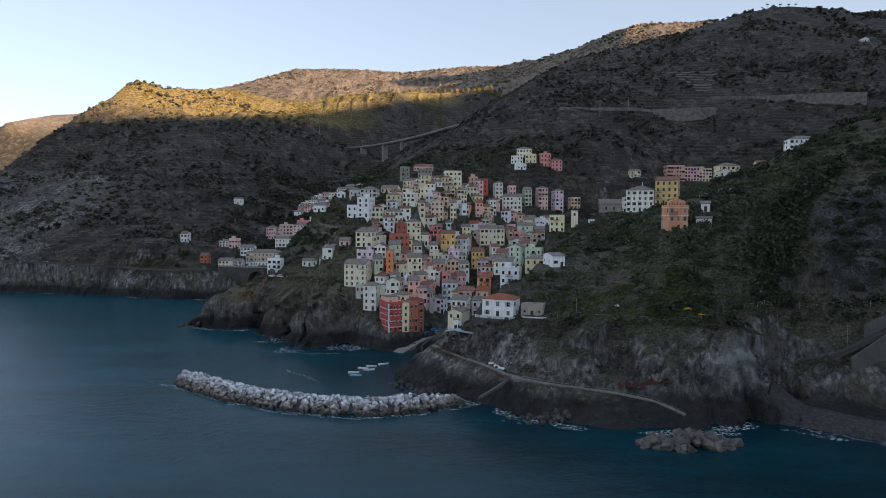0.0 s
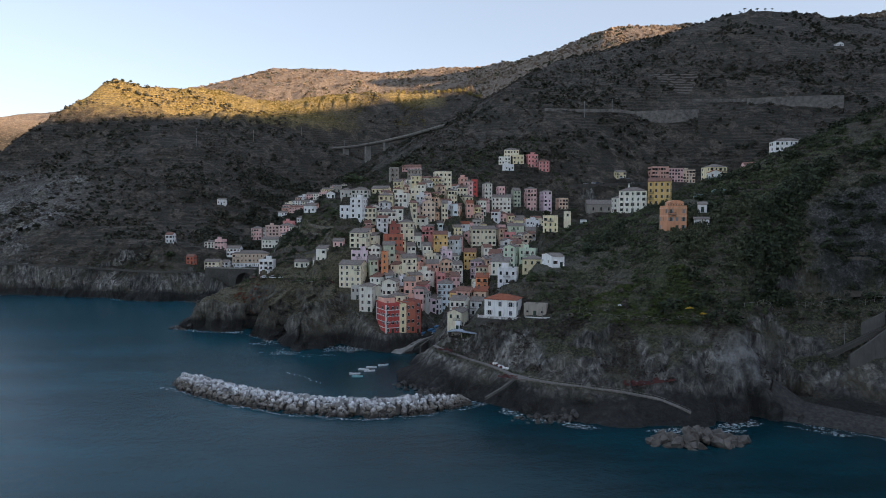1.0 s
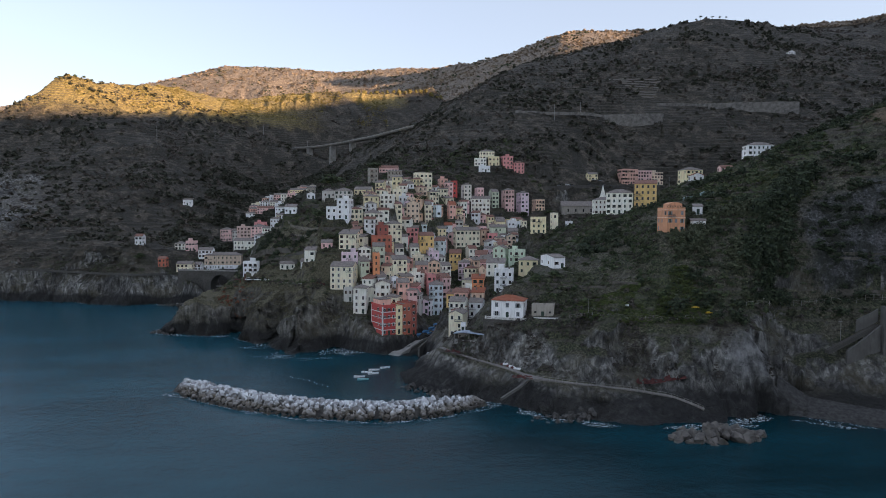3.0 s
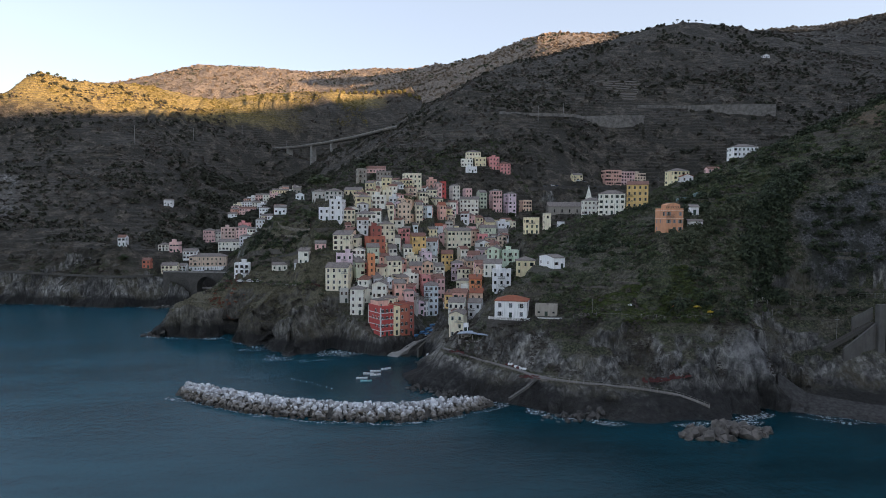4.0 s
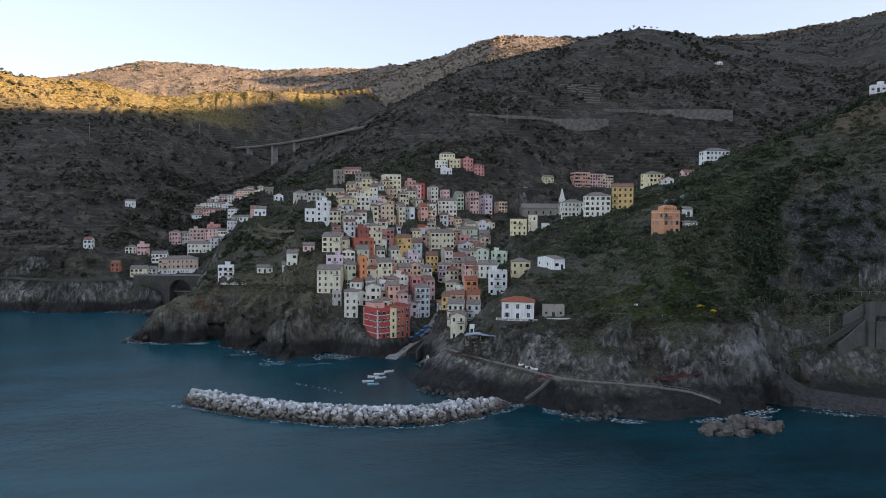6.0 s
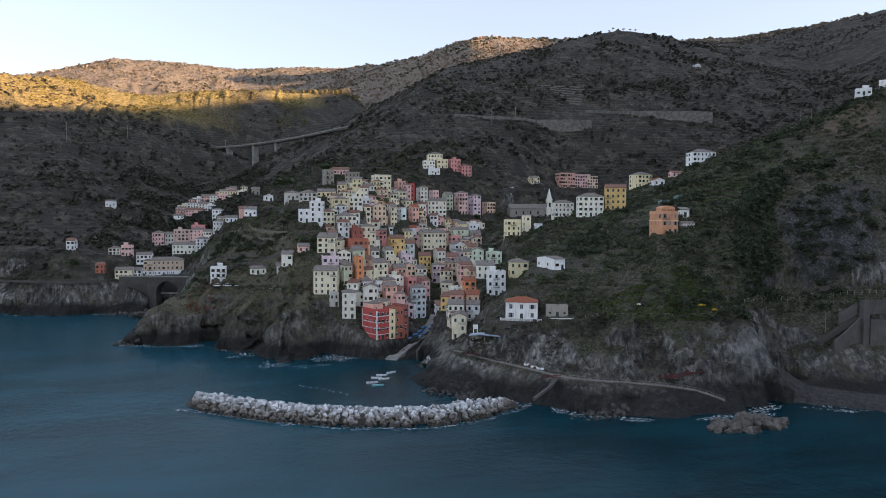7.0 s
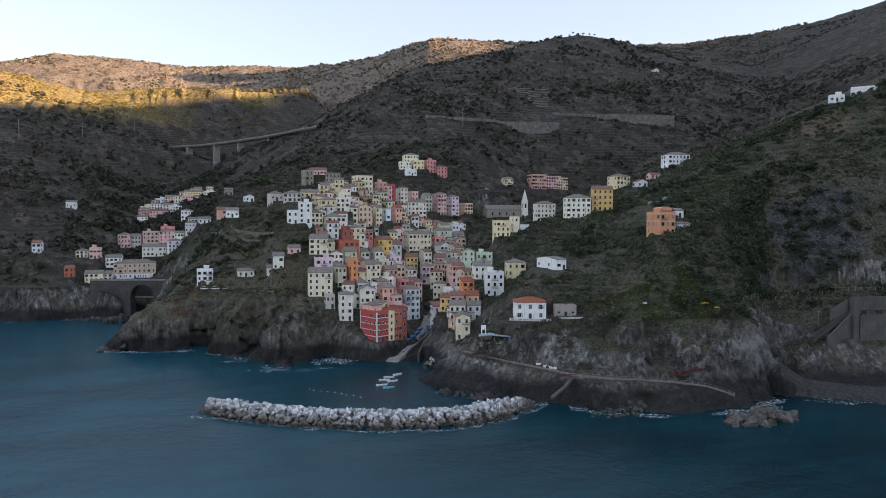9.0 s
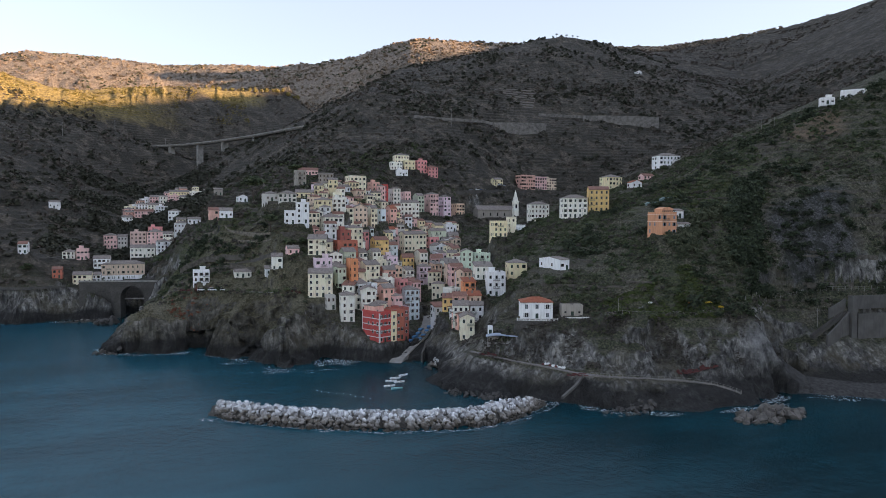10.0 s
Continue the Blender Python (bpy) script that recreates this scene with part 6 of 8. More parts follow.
wall_run("retaining_wall", [(322, 676, 177), (345, 667, 177), (385, 650, 176), (402, 644, 175.5)], low=8.0, high=4.5, label="tall pale concrete retaining wall", **RW)
wall_run("road_wall", [(268, 682, 181), (294, 688, 182.5), (318, 688, 182.5), (339, 672, 181)], low=2.5, high=0.6, label="long pale parapet of the upper road", **RW)
SW = dict(mat=MAT["old_concrete"], cat="wall")
wall_run("sea_wall", [(127.6, 207.6, 17.4), (132, 207.9, 20.2), (136.5, 208.2, 23.2), (140.4, 208.5, 25.9)], 0.8, 9.0, 0.1, label="sloping concrete wall rising beside the coast stair", **SW)
wall_run("sea_wall", [(134.6, 212.8, 27.0), (138, 211.4, 29.1), (140.6, 210.4, 31.0)], 0.8, 4.0, 0.2, label="wedge-shaped concrete wall under the coast road", **SW)
wall_run("sea_wall", [(142.9, 209.0, 31.6), (156, 205.0, 32.0), (175, 197.0, 32.4), (215, 180.0, 33.0)], 0.9, 4.6, 0.7, label="upper concrete wall of the coast road", **SW)
wall_run("sea_wall", [(142.9, 206.6, 25.2), (156, 202.4, 25.6), (175, 194.0, 26.0), (215, 172.0, 26.5)], 0.9, 11.0, 0.3, label="tall concrete sea wall below a ledge", **SW)
wall_run("wall_pillar", [(140.4, 208.0, 31.8), (142.7, 207.6, 31.8)], 2.4, 18.0, 0.6, label="square concrete buttress between the sea walls", **SW)
stair = thing("stone_stair", "dark stone stair climbing along the sloping sea wall", "stair", pose(0, 0, 0))
for k in range(26):
    f = k / 25
    bm = bmesh.new()
    box(bm, (-0.45, -1.0, -1.2), (0.45, 1.0, 0.16))
    part("step", bm, MAT["drystone"], stair, "", pose(122.5 + 17.3 * f, 209.8 + 0.4 * f, 17.6 + 8.2 * f, 0, 0, 2))
for k, (p, q, zz) in enumerate((((-104, 424, 33.5), (-60, 374, 41), 0), ((-100, 455, 52), (-58, 432, 63), 0), ((-90, 420, 47), (-62, 400, 53), 0))):
    a, b = Vector(p), Vector(q)
    pts = [a + (b - a) * (i / 12) for i in range(13)]
    for v in pts:
        v.z = ground_z(v.x, v.y) + 0.3
    wall_run("dry_stone_wall", pts, 0.6, 1.5, 0.9, MAT["drystone"], "dry-stone terrace wall on the hillside", "wall")

# hillside terraces cut for a quarry-like garden high above the road, and scattered huts
terr = thing("stepped_terraces", "flight of grey stone terraces on the upper slope", "terraces", pose(272, 736, 0))
for k in range(8):
    y = -22 + k * 5.0
    wdt = 7 + k * 2.6
    bm = bmesh.new()
    rows = []
    for i in range(9):
        x = -wdt + i / 8 * (2 * wdt + k)
        z = ground_z(272 + x, 736 + y)
        rows.append([bm.verts.new(p) for p in ((x, y, z - 1.5), (x, y + 0.8, z - 1.5), (x, y + 0.8, z + 1.3), (x, y, z + 1.3))])
    for r, q in zip(rows, rows[1:]):
        for j in range(4):
            bm.faces.new((r[j], r[(j + 1) % 4], q[(j + 1) % 4], q[j]))
    bm.faces.new(rows[0])
    bm.faces.new(rows[-1][::-1])
    part("terrace", bm, MAT["terrace"], terr)
house(246, 752, 219.5, 8, 5, "white", "pent", "slate", foot=216, floors=1, name="hut", label="small white hut on the upper terraces")
house(284, 756, 221.5, 9, 5, "white", "pent", "slate", foot=218, floors=1, name="hut", label="small white hut on the upper terraces")
house(298, 758, 221.5, 6, 5, "ivory", "pent", "slate", foot=218, floors=1, name="hut", label="small white hut on the upper terraces")
house(497, 803, 271, 9, 6, "white", "gable", "slate", floors=1, name="hut", label="small white farmhouse high on the hillside")
house(-203, 666, 76.5, 8, 6, "white", "pent", "slate", floors=1, name="hut", label="small white hut on the shaded hillside")
# orange villa on the eastern slope
house(88.4, 252.5, 65.0, 7.2, 10.5, "apricot", "flat", "terrace", yaw=-4, shut="shutter_grey", fine=False, floors=3, label="three-storey orange villa with a curved roof storey on a grassy slope", name="villa")
bmv = bmesh.new()
ov = bpy.data.objects["villa.001"]
ov_h = 65.0 - ov.matrix_world.translation.z
prism(bmv, [(-2.5, ov_h)] + [(-2.5 + 5.4 * k / 10, ov_h + 2.1 + 0.75 * math.sin(math.pi * k / 10)) for k in range(11)] + [(2.9, ov_h)], 1.4, 7.2)
part("roof_storey", bmv, MAT["apricot"], ov, "small roof storey with a bowed gable")
for zz in (ov_h - 0.35, ov_h - 3.4):
    bmv = bmesh.new()
    box(bmv, (-3.75, -0.16, zz), (3.75, 10.66, zz + 0.22))
    part("cornice", bmv, MAT["peach"], ov, "paler projecting cornice")
bmv = bmesh.new()
lattice(bmv, [-3.5 + 0.25 * k for k in range(29)], [ov_h + 0.68, ov_h + 0.78, ov_h + 1.3, ov_h + 1.38], lambda i, k: k != 1 or i % 4 == 0, 0.08, 0.14)
part("railing", bmv, MAT["metal"], ov, "thin terrace railing")
# long white building on the crest and its terrace wall
house(233, 279.5, 132.6, 12.0, 7.0, "white", "flat", "terrace", yaw=-50, foot=127.5, floors=1, shut="", win=(1.2, 1.0), name="lodge", label="low white building on the ridge beside its terrace wall")
house(222.5, 286.5, 128.8, 7.0, 5.0, "white", "flat", "terrace", yaw=-40, foot=125.6, floors=1, shut="", win=(1.0, 0.9), name="outbuilding", label="small white annex below the ridge building")
wall_run("retaining_wall", [(236, 281, 128), (246, 272, 127), (262, 262, 127)], 0.6, 4, 0.5, label="pale retaining wall on the ridge", **SW)


# tall narrow fronts that line the lane on its eastern side
for k, (c, e) in enumerate((("salmon", 21.5), ("white", 22.5), ("mint", 22.8), ("brick", 24.0), ("tan", 25.5))):
    house(4.6 + k * 1.1, 289.5 + k * 5.2, e, 5.3, 6.0, c, "pent", "slate" if k % 2 else "brown", yaw=-82, sides=False, floors=4, bays=2, foot=9.5 + k * 0.6, label=f"tall narrow {TINT[c]} house front along the harbour lane")


# road behind the church with its wall and parked cars
wall_run("road_wall", [(112, 545, 86.6), (127, 544, 87.6), (150, 552, 88.4), (175, 564, 88.9), (200, 576, 89.9)], 0.6, 5.0, 0.5, MAT["drystone"], "dark stone wall under the road behind the church", "wall")
CAR = {k: plain("car_paint_" + k, v, 0.3) for k, v in {"white": (0.7, 0.7, 0.7), "grey": (0.25, 0.26, 0.28), "blue": (0.06, 0.12, 0.25), "red": (0.35, 0.04, 0.04), "black": (0.03, 0.03, 0.03)}.items()}


def car(x, y, z, yaw, col):
    c = thing("parked_car", f"small {col} hatchback parked beside the road wall", "car", pose(x, y, z, 0, 0, yaw), "parked cars")
    part("body", piece(("body", col), lambda bm: prism(bm, [(-2.0, 0.3), (2.0, 0.3), (2.05, 0.75), (1.3, 0.95), (-1.95, 1.0), (-2.05, 0.7)], -0.82, 0.82), [CAR[col]]), None, c)
    part("cabin", piece(("cabin", 0), lambda bm: prism(bm, [(-1.85, 0.98), (1.25, 0.95), (0.45, 1.42), (-1.4, 1.45)], -0.72, 0.72), [MAT["glass"]]), None, c, "dark glazed cabin")
    part("roof", piece(("car_roof", col), lambda bm: prism(bm, [(-1.45, 1.43), (0.5, 1.4), (0.4, 1.5), (-1.3, 1.52)], -0.7, 0.7), [CAR[col]]), None, c)
    wheel = piece(("wheel", 0), lambda bm: tube(bm, (0, -0.1, 0), (0, 0.1, 0), 0.32, 10), [MAT["metal"]])
    for u in (-1.25, 1.3):
        for v in (-0.78, 0.78):
            part("wheel", wheel, None, c, "", Matrix.Translation((u, v, 0.32)))


for k in range(13):
    cx = 121 + k * 5.6 + (1.5 if k % 4 == 2 else 0)
    cy = float(np.interp(cx, (112, 127, 150, 175, 200), (548, 547.5, 555.5, 567.5, 579.5)))
    car(cx, cy, ground_z(cx, cy) + 0.05, math.degrees(math.atan2(12, 25)) if cx > 127 else 0, ("white", "grey", "white", "blue", "grey", "red", "black")[k % 7])
for k, (cx, cy) in enumerate(((-96.2, 378.7), (-91.2, 377.1), (-87.1, 375.7))):
    car(cx, cy, max(26.1, ground_z(cx, cy) + 0.05), -18, "white")

# ---- harbour: breakwater, boats, slipway, path, nets, foam ----
def stone_mesh(seed):
    r = random.Random(seed)
    bm = bmesh.new()
    for _ in range(13):
        v = Vector((r.gauss(0, 1), r.gauss(0, 1), r.gauss(0, 1))).normalized()
        bm.verts.new((v.x * r.uniform(0.8, 1.1), v.y * r.uniform(0.65, 1.0), v.z * r.uniform(0.55, 0.85)))
    bmesh.ops.convex_hull(bm, input=bm.verts[:])
    loose = [v for v in bm.verts if not v.link_faces]
    bmesh.ops.delete(bm, geom=loose, context="VERTS")
    return finish(bm, "boulder", MAT["boulder"])


STONES = [stone_mesh(k) for k in range(10)]
DARK = []
for me in STONES:
    me = me.copy()
    me.materials[0] = MAT["wet_rock"]
    DARK.append(me)


GREY = []
for me in STONES:
    me = me.copy()
    me.materials[0] = MAT["grey_rock"]
    GREY.append(me)


def joined(name, placed, mats, smooth=False):
    """One mesh out of many placed copies of a few shapes: (mesh, matrix)."""
    vs, fs, n = [], [], 0
    cache = {}
    for me, m in placed:
        if me.name not in cache:
            co = np.empty(len(me.vertices) * 3)
            me.vertices.foreach_get("co", co)
            cache[me.name] = (co.reshape(-1, 3), [tuple(p.vertices) for p in me.polygons])
        co, pol = cache[me.name]
        a = np.array(m)
        vs.append(co @ a[:3, :3].T + a[:3, 3])
        fs += [tuple(i + n for i in p) for p in pol]
        n += len(co)
    return mesh_from(name, np.concatenate(vs).tolist(), fs, mats, smooth=smooth)


def along(pts, s):
    pts = [Vector(p) for p in pts]
    for a, b in zip(pts[:-1], pts[1:]):
        d = (b - a).length
        if s <= d:
            return a + (b - a) * (s / d), (b - a).normalized()
        s -= d
    return pts[-1].copy(), (pts[-1] - pts[-2]).normalized()


def breakwater():
    r = random.Random(5)
    mole = thing("breakwater", "curved breakwater of pale grey tumbled boulders in the sea", "breakwater", pose(0, 0, 0))
    axis = [(-96, 246, 0), (-86, 237.5, 0), (-69, 224.5, 0), (-50, 214.5, 0), (-28, 208.5, 0), (-17, 209.5, 0), (-6, 214, 0), (5, 220, 0)]
    near, rest = [], []
    for k in range(2800):
        s = r.uniform(0, 117)
        p, t = along(axis, s)
        u = r.uniform(-1, 1)
        half = 7.2 * min(1.0, 0.45 + s / 18)
        nrm = Vector((t.y, -t.x, 0))
        taper = 1.0 if s < 100 else 1.0 - 0.045 * (s - 100)
        half *= 0.5 + 0.5 * taper
        z = 3.6 * taper * (1 - abs(u) ** 1.5) - 0.4 + r.uniform(-0.4, 0.5)
        q = p + nrm * u * half
        size = r.choice((0.4, 0.5, 0.65, 0.8, 1.0, 1.3)) * r.uniform(0.85, 1.15)
        m = Matrix.LocRotScale((q.x, q.y, z), Euler((r.uniform(0, 6), r.uniform(0, 6), r.uniform(0, 6))), (size,) * 3)
        (near if u > 0.1 and len(near) < 300 and k % 3 == 0 else rest).append((STONES[k % 10], m))
    for k in range(90):                                      # a fresh heap tipped against its landward end
        a, d = r.uniform(0, math.tau), math.sqrt(r.random())
        size = r.uniform(0.6, 1.25)
        rest.append((STONES[k % 10], Matrix.LocRotScale((-12.0 + 7.5 * d * math.cos(a), 214.5 + 4.0 * d * math.sin(a), 3.6 * (1 - d ** 1.4) - 0.3), Euler((r.uniform(0, 6), r.uniform(0, 6), r.uniform(0, 6))), (size,) * 3)))
    for me, m in near:
        part("boulder", me, None, mole, "", m)
    ob = new("rubble", joined("rubble", rest, [MAT["boulder"]]))
    ob.parent = mole
    ob["kind"] = "stuff"
    core = bmesh.new()
    rows = []
    for k in range(20):
        p, t = along(axis, k * 6.0)
        n = Vector((t.y, -t.x, 0))
        top = 2.6 if k < 17 else 0.6
        rows.append([core.verts.new(p + n * u + Vector((0, 0, z))) for u, z in ((7, -3), (2, top), (-2, top), (-7, -3))])
    for a, b in zip(rows, rows[1:]):
        for i in range(3):
            core.faces.new((a[i], a[i + 1], b[i + 1], b[i]))
    part("core", core, MAT["drystone"], mole, "dark rubble core")


breakwater()


def rock_pile(cx, cy, rx, ry, n, seed, label, top=1.6, size=1.0):
    stones = DARK if "dark" in label else GREY if "grey" in label else STONES
    r = random.Random(seed)
    e = thing("rock_pile", label, "rocks", pose(cx, cy, 0))
    for k in range(n):
        a, d = r.uniform(0, math.tau), math.sqrt(r.random())
        g = ground_z(cx + rx * d * math.cos(a), cy + ry * d * math.sin(a))
        if g > 2.6:
            continue
        z = top * (1 - d) - 0.3 + max(0, g)
        s = size * r.uniform(0.7, 1.7)
        part("boulder", stones[k % 10], None, e, "", Matrix.LocRotScale((rx * d * math.cos(a), ry * d * math.sin(a), z), Euler((r.uniform(0, 6), r.uniform(0, 6), r.uniform(0, 6))), (s, s, s)))


rock_pile(66, 178, 14, 6, 80, 11, "heap of big grey-brown boulders off the rocky point", 2.6, 1.7)
rock_pile(-6, 283, 5, 6, 45, 12, "pale boulders tipped beside the harbour mouth", 2.0, 0.8)
rock_pile(-13, 240, 6, 6, 40, 13, "dark boulders at the foot of the cliff", 1.2, 1.0)
rock_pile(-160, 476, 14, 4, 70, 14, "pale shingle boulders in the western inlet", 1.0, 1.0)
rock_pile(-5, 231, 6, 4, 40, 15, "dark boulders where the breakwater meets land", 1.4, 0.9)
rock_pile(30, 199, 12, 4, 50, 16, "wet dark rocks along the shoreline", 0.8, 1.0)
rock_pile(-147, 463, 6, 4, 22, 20, "big dark skerry in the western inlet", 2.5, 2.6)
rock_pile(-136, 366, 8, 6, 30, 17, "dark skerries off the western headland", 1.2, 1.3)

BOAT = {"white": plain("boat_white", (0.72, 0.73, 0.73), 0.4), "blue": plain("boat_blue", (0.05, 0.16, 0.30), 0.5), "teal": plain("boat_teal", (0.25, 0.50, 0.52), 0.5), "wood": plain("boat_wood", (0.20, 0.11, 0.06), 0.6), "tarp": plain("blue_tarpaulin", (0.06, 0.20, 0.38), 0.6)}


def hull_mesh(L, B, H):
    bm = bmesh.new()
    rings = []
    for k in range(9):
        f = k / 8
        w = B / 2 * math.sin(math.pi * min(1, 0.28 + f * 0.72)) ** 0.7 if f < 0.999 else 0.04
        sheer = H * (1 + 0.25 * (2 * f - 1) ** 2)
        x = (f - 0.5) * L
        rings.append([bm.verts.new(p) for p in ((x, -w, sheer), (x, -w * 0.75, H * 0.3), (x, 0, 0), (x, w * 0.75, H * 0.3), (x, w, sheer), (x, w * 0.85, sheer - 0.02), (x, w * 0.6, H * 0.45), (x, -w * 0.6, H * 0.45), (x, -w * 0.85, sheer - 0.02))])
    for a, b in zip(rings, rings[1:]):
        for i in range(9):
            bm.faces.new((a[i], a[(i + 1) % 9], b[(i + 1) % 9], b[i]))
    bm.faces.new(rings[0])
    bm.faces.new(rings[-1][::-1])
    return bm


def boat(x, y, z, yaw, col="white", cover="", L=4.3):
    b = thing("boat", f"small {col} open rowing boat {'under a blue tarpaulin on the slipway' if cover else 'moored in the harbour'}", "boat", pose(x, y, z, 0, 0, yaw), "boats of the harbour")
    part("hull", hull_mesh(L, 1.6, 0.7), BOAT[col], b)
    if cover:
        bm = bmesh.new()
        prism(bm, [(-L * 0.45, 0.8), (-L * 0.2, 1.25), (L * 0.2, 1.25), (L * 0.46, 0.85), (L * 0.44, 0.7), (-L * 0.43, 0.65)], -0.9, 0.9)
        part("tarpaulin", bm, BOAT[cover], b, "blue tarpaulin cover")
    else:
        for f in (-0.2, 0.12):
            bm = bmesh.new()
            box(bm, (L * f - 0.15, -0.8, 0.5), (L * f + 0.15, 0.8, 0.56))
            part("bench", bm, BOAT["wood"], b)
    return b


for x, y, a, c in ((-28.7, 269.5, 5, "white"), (-31.6, 265.6, -8, "white"), (-29.0, 263.2, 12, "white"), (-34.4, 258.4, 4, "white"), (-33.0, 253.9, 2, "teal"), (-24.1, 273.3, 25, "white")):
    boat(x, y, -0.25, a, c)

# slipway and the street behind it
rows = []
bm = bmesh.new()
lane = subdivide(SLIP, 3.0)
for i, p in enumerate(lane):
    t = (lane[min(len(lane) - 1, i + 1)] - lane[max(0, i - 1)]).to_2d().normalized()
    n = Vector((t.y, -t.x, 0)) * 2.9
    rows.append([bm.verts.new(q) for q in (p - n, p + n, p + n - Vector((0, 0, 4)), p - n - Vector((0, 0, 4)))])
for r, s in zip(rows, rows[1:]):
    for k in range(4):
        bm.faces.new((r[k], r[(k + 1) % 4], s[(k + 1) % 4], s[k]))
bm.faces.new(rows[0])
bm.faces.new(rows[-1][::-1])
tagged(new("slipway", finish(bm, "slipway", MAT["concrete"])), "grey concrete slipway and lane rising from the harbour", "slipway", kind="structure")
wall_run("quay_wall", [(-9, 294, 3.5), (-5.5, 300, 5.0), (-2.5, 306, 6.4), (1.5, 311.5, 7.2)], 0.8, 7, 0.6, MAT["drystone"], "dark stone quay wall beside the slipway", "wall")
for k, (s_, off, c, cv) in enumerate(((15, -1.7, "wood", ""), (19, -1.5, "white", ""), (23, -1.6, "blue", "tarp"), (26, 1.7, "white", "tarp"), (28, -1.6, "blue", "tarp"), (31, 1.6, "wood", "tarp"), (33, -1.6, "blue", "tarp"), (36.5, 1.7, "white", "tarp"), (38, -1.6, "blue", "tarp"), (42, 1.6, "blue", "tarp"))):
    p, t = along(SLIP, s_)
    boat(p.x + t.y * off, p.y - t.x * off, p.z + 0.12, math.degrees(math.atan2(t.y, t.x)) + (8 if k % 2 else -6), c, cv, 4.4)

# footpath along the eastern rocks, with its railing

def smooth_path(pts, n):
    pts = [Vector(p) for p in pts]
    total = sum((b - a).length for a, b in zip(pts, pts[1:]))
    raw = [along(pts, total * k / n)[0] for k in range(n + 1)]
    return [(raw[max(0, i - 1)] + raw[i] * 2 + raw[min(n, i + 1)]) / 4 for i in range(n + 1)]


PP = smooth_path(PATH, 48)
for p in PP:
    p.z = max(p.z, ground_z(p.x, p.y) + 0.1)
bm = bmesh.new()
rows = []
for i, p in enumerate(PP):
    t = (PP[min(48, i + 1)] - PP[max(0, i - 1)]).to_2d().normalized()
    n = Vector((t.y, -t.x, 0))
    w = 0.8 + (1.2 if 20 < i < 24 else 0)
    rows.append([bm.verts.new(q) for q in (p - n * w, p + n * w, p + n * w - Vector((0, 0, 2.5)), p - n * w - Vector((0, 0, 2.5)))])
for r, s in zip(rows, rows[1:]):
    for k in range(4):
        bm.faces.new((r[k], r[(k + 1) % 4], s[(k + 1) % 4], s[k]))
bm.faces.new(rows[0])
bm.faces.new(rows[-1][::-1])
tagged(new("footpath", finish(bm, "footpath", plain("path_paving", (0.19, 0.175, 0.16), 0.9, 0.0, 0.3, 0.6))), "pale paved footpath along the foot of the cliff", "path", kind="structure")
bm = bmesh.new()
spur = subdivide([(22.0, 216.5, 8.75), (17.5, 213.8, 6.4), (11.6, 212.7, 3.2)], 1.2)
rows = []
for i, p in enumerate(spur):
    t = (spur[min(len(spur) - 1, i + 1)] - spur[max(0, i - 1)]).to_2d().normalized()
    n = Vector((t.y, -t.x, 0)) * 0.5
    z = Vector((0, 0, max(0, ground_z(p.x, p.y) + 0.1 - p.z)))
    rows.append([bm.verts.new(q) for q in (p - n + z, p + n + z, p + n - Vector((0, 0, 0.8)), p - n - Vector((0, 0, 0.8)))])
for r, s in zip(rows, rows[1:]):
    for k in range(4):
        bm.faces.new((r[k], r[(k + 1) % 4], s[(k + 1) % 4], s[k]))
tagged(new("footpath", finish(bm, "footpath", MAT["old_concrete"])), "short concrete ramp from the path down to the water", "path", kind="structure")
fence = thing("path_railing", "thin metal railing along the seaward side of the path", "railing", pose(0, 0, 0))
seq = []
for i in range(23, 49):
    p = PP[i]
    t = (PP[min(48, i + 1)] - PP[i - 1]).to_2d().normalized()
    q = p + Vector((t.y, -t.x, 0)) * 1.1
    seq.append(q)
    bm = bmesh.new()
    box(bm, (-0.05, -0.05, -0.2), (0.05, 0.05, 1.1))
    part("post", bm, MAT["concrete"], fence, "", Matrix.Translation(q))
for h in (0.55, 1.08):
    bm = bmesh.new()
    polytube(bm, [a + Vector((0, 0, h)) for a in seq], 0.035, 5)
    part("rail", bm, MAT["concrete"], fence)

NET = plain("red_netting", (0.13, 0.042, 0.038), 0.8, 0.0, 0.35, 1.5)


def netting(pts, h, seed):
    """A ragged sheet hung on the bank: its lower edge on the ground, its upper edge pinned unevenly up the slope."""
    r = random.Random(seed)
    pts = subdivide(pts, 0.7)
    bm = bmesh.new()
    rows = []
    for j in range(4):
        row = []
        for i, p in enumerate(pts):
            k = h * (0.35 + 0.65 * abs(noise.noise(Vector((i * 0.35, seed, 0)))) * 2)
            x, y = p.x + r.uniform(-0.25, 0.25), p.y + j / 3 * 1.6 + r.uniform(-0.2, 0.2)
            row.append(bm.verts.new((x, y, max(p.z + j / 3 * k, ground_z(x, y) + 0.08) + r.uniform(0, 0.2))))
        rows.append(row)
    for a, b in zip(rows, rows[1:]):
        for i in range(len(pts) - 1):
            if r.random() > 0.16:
                bm.faces.new((a[i], a[i + 1], b[i + 1], b[i]))
    bmesh.ops.solidify(bm, geom=bm.faces[:], thickness=0.03)
    tagged(new("safety_netting", finish(bm, "safety_netting", NET)), "sagging torn red plastic safety netting beside the path", "netting")


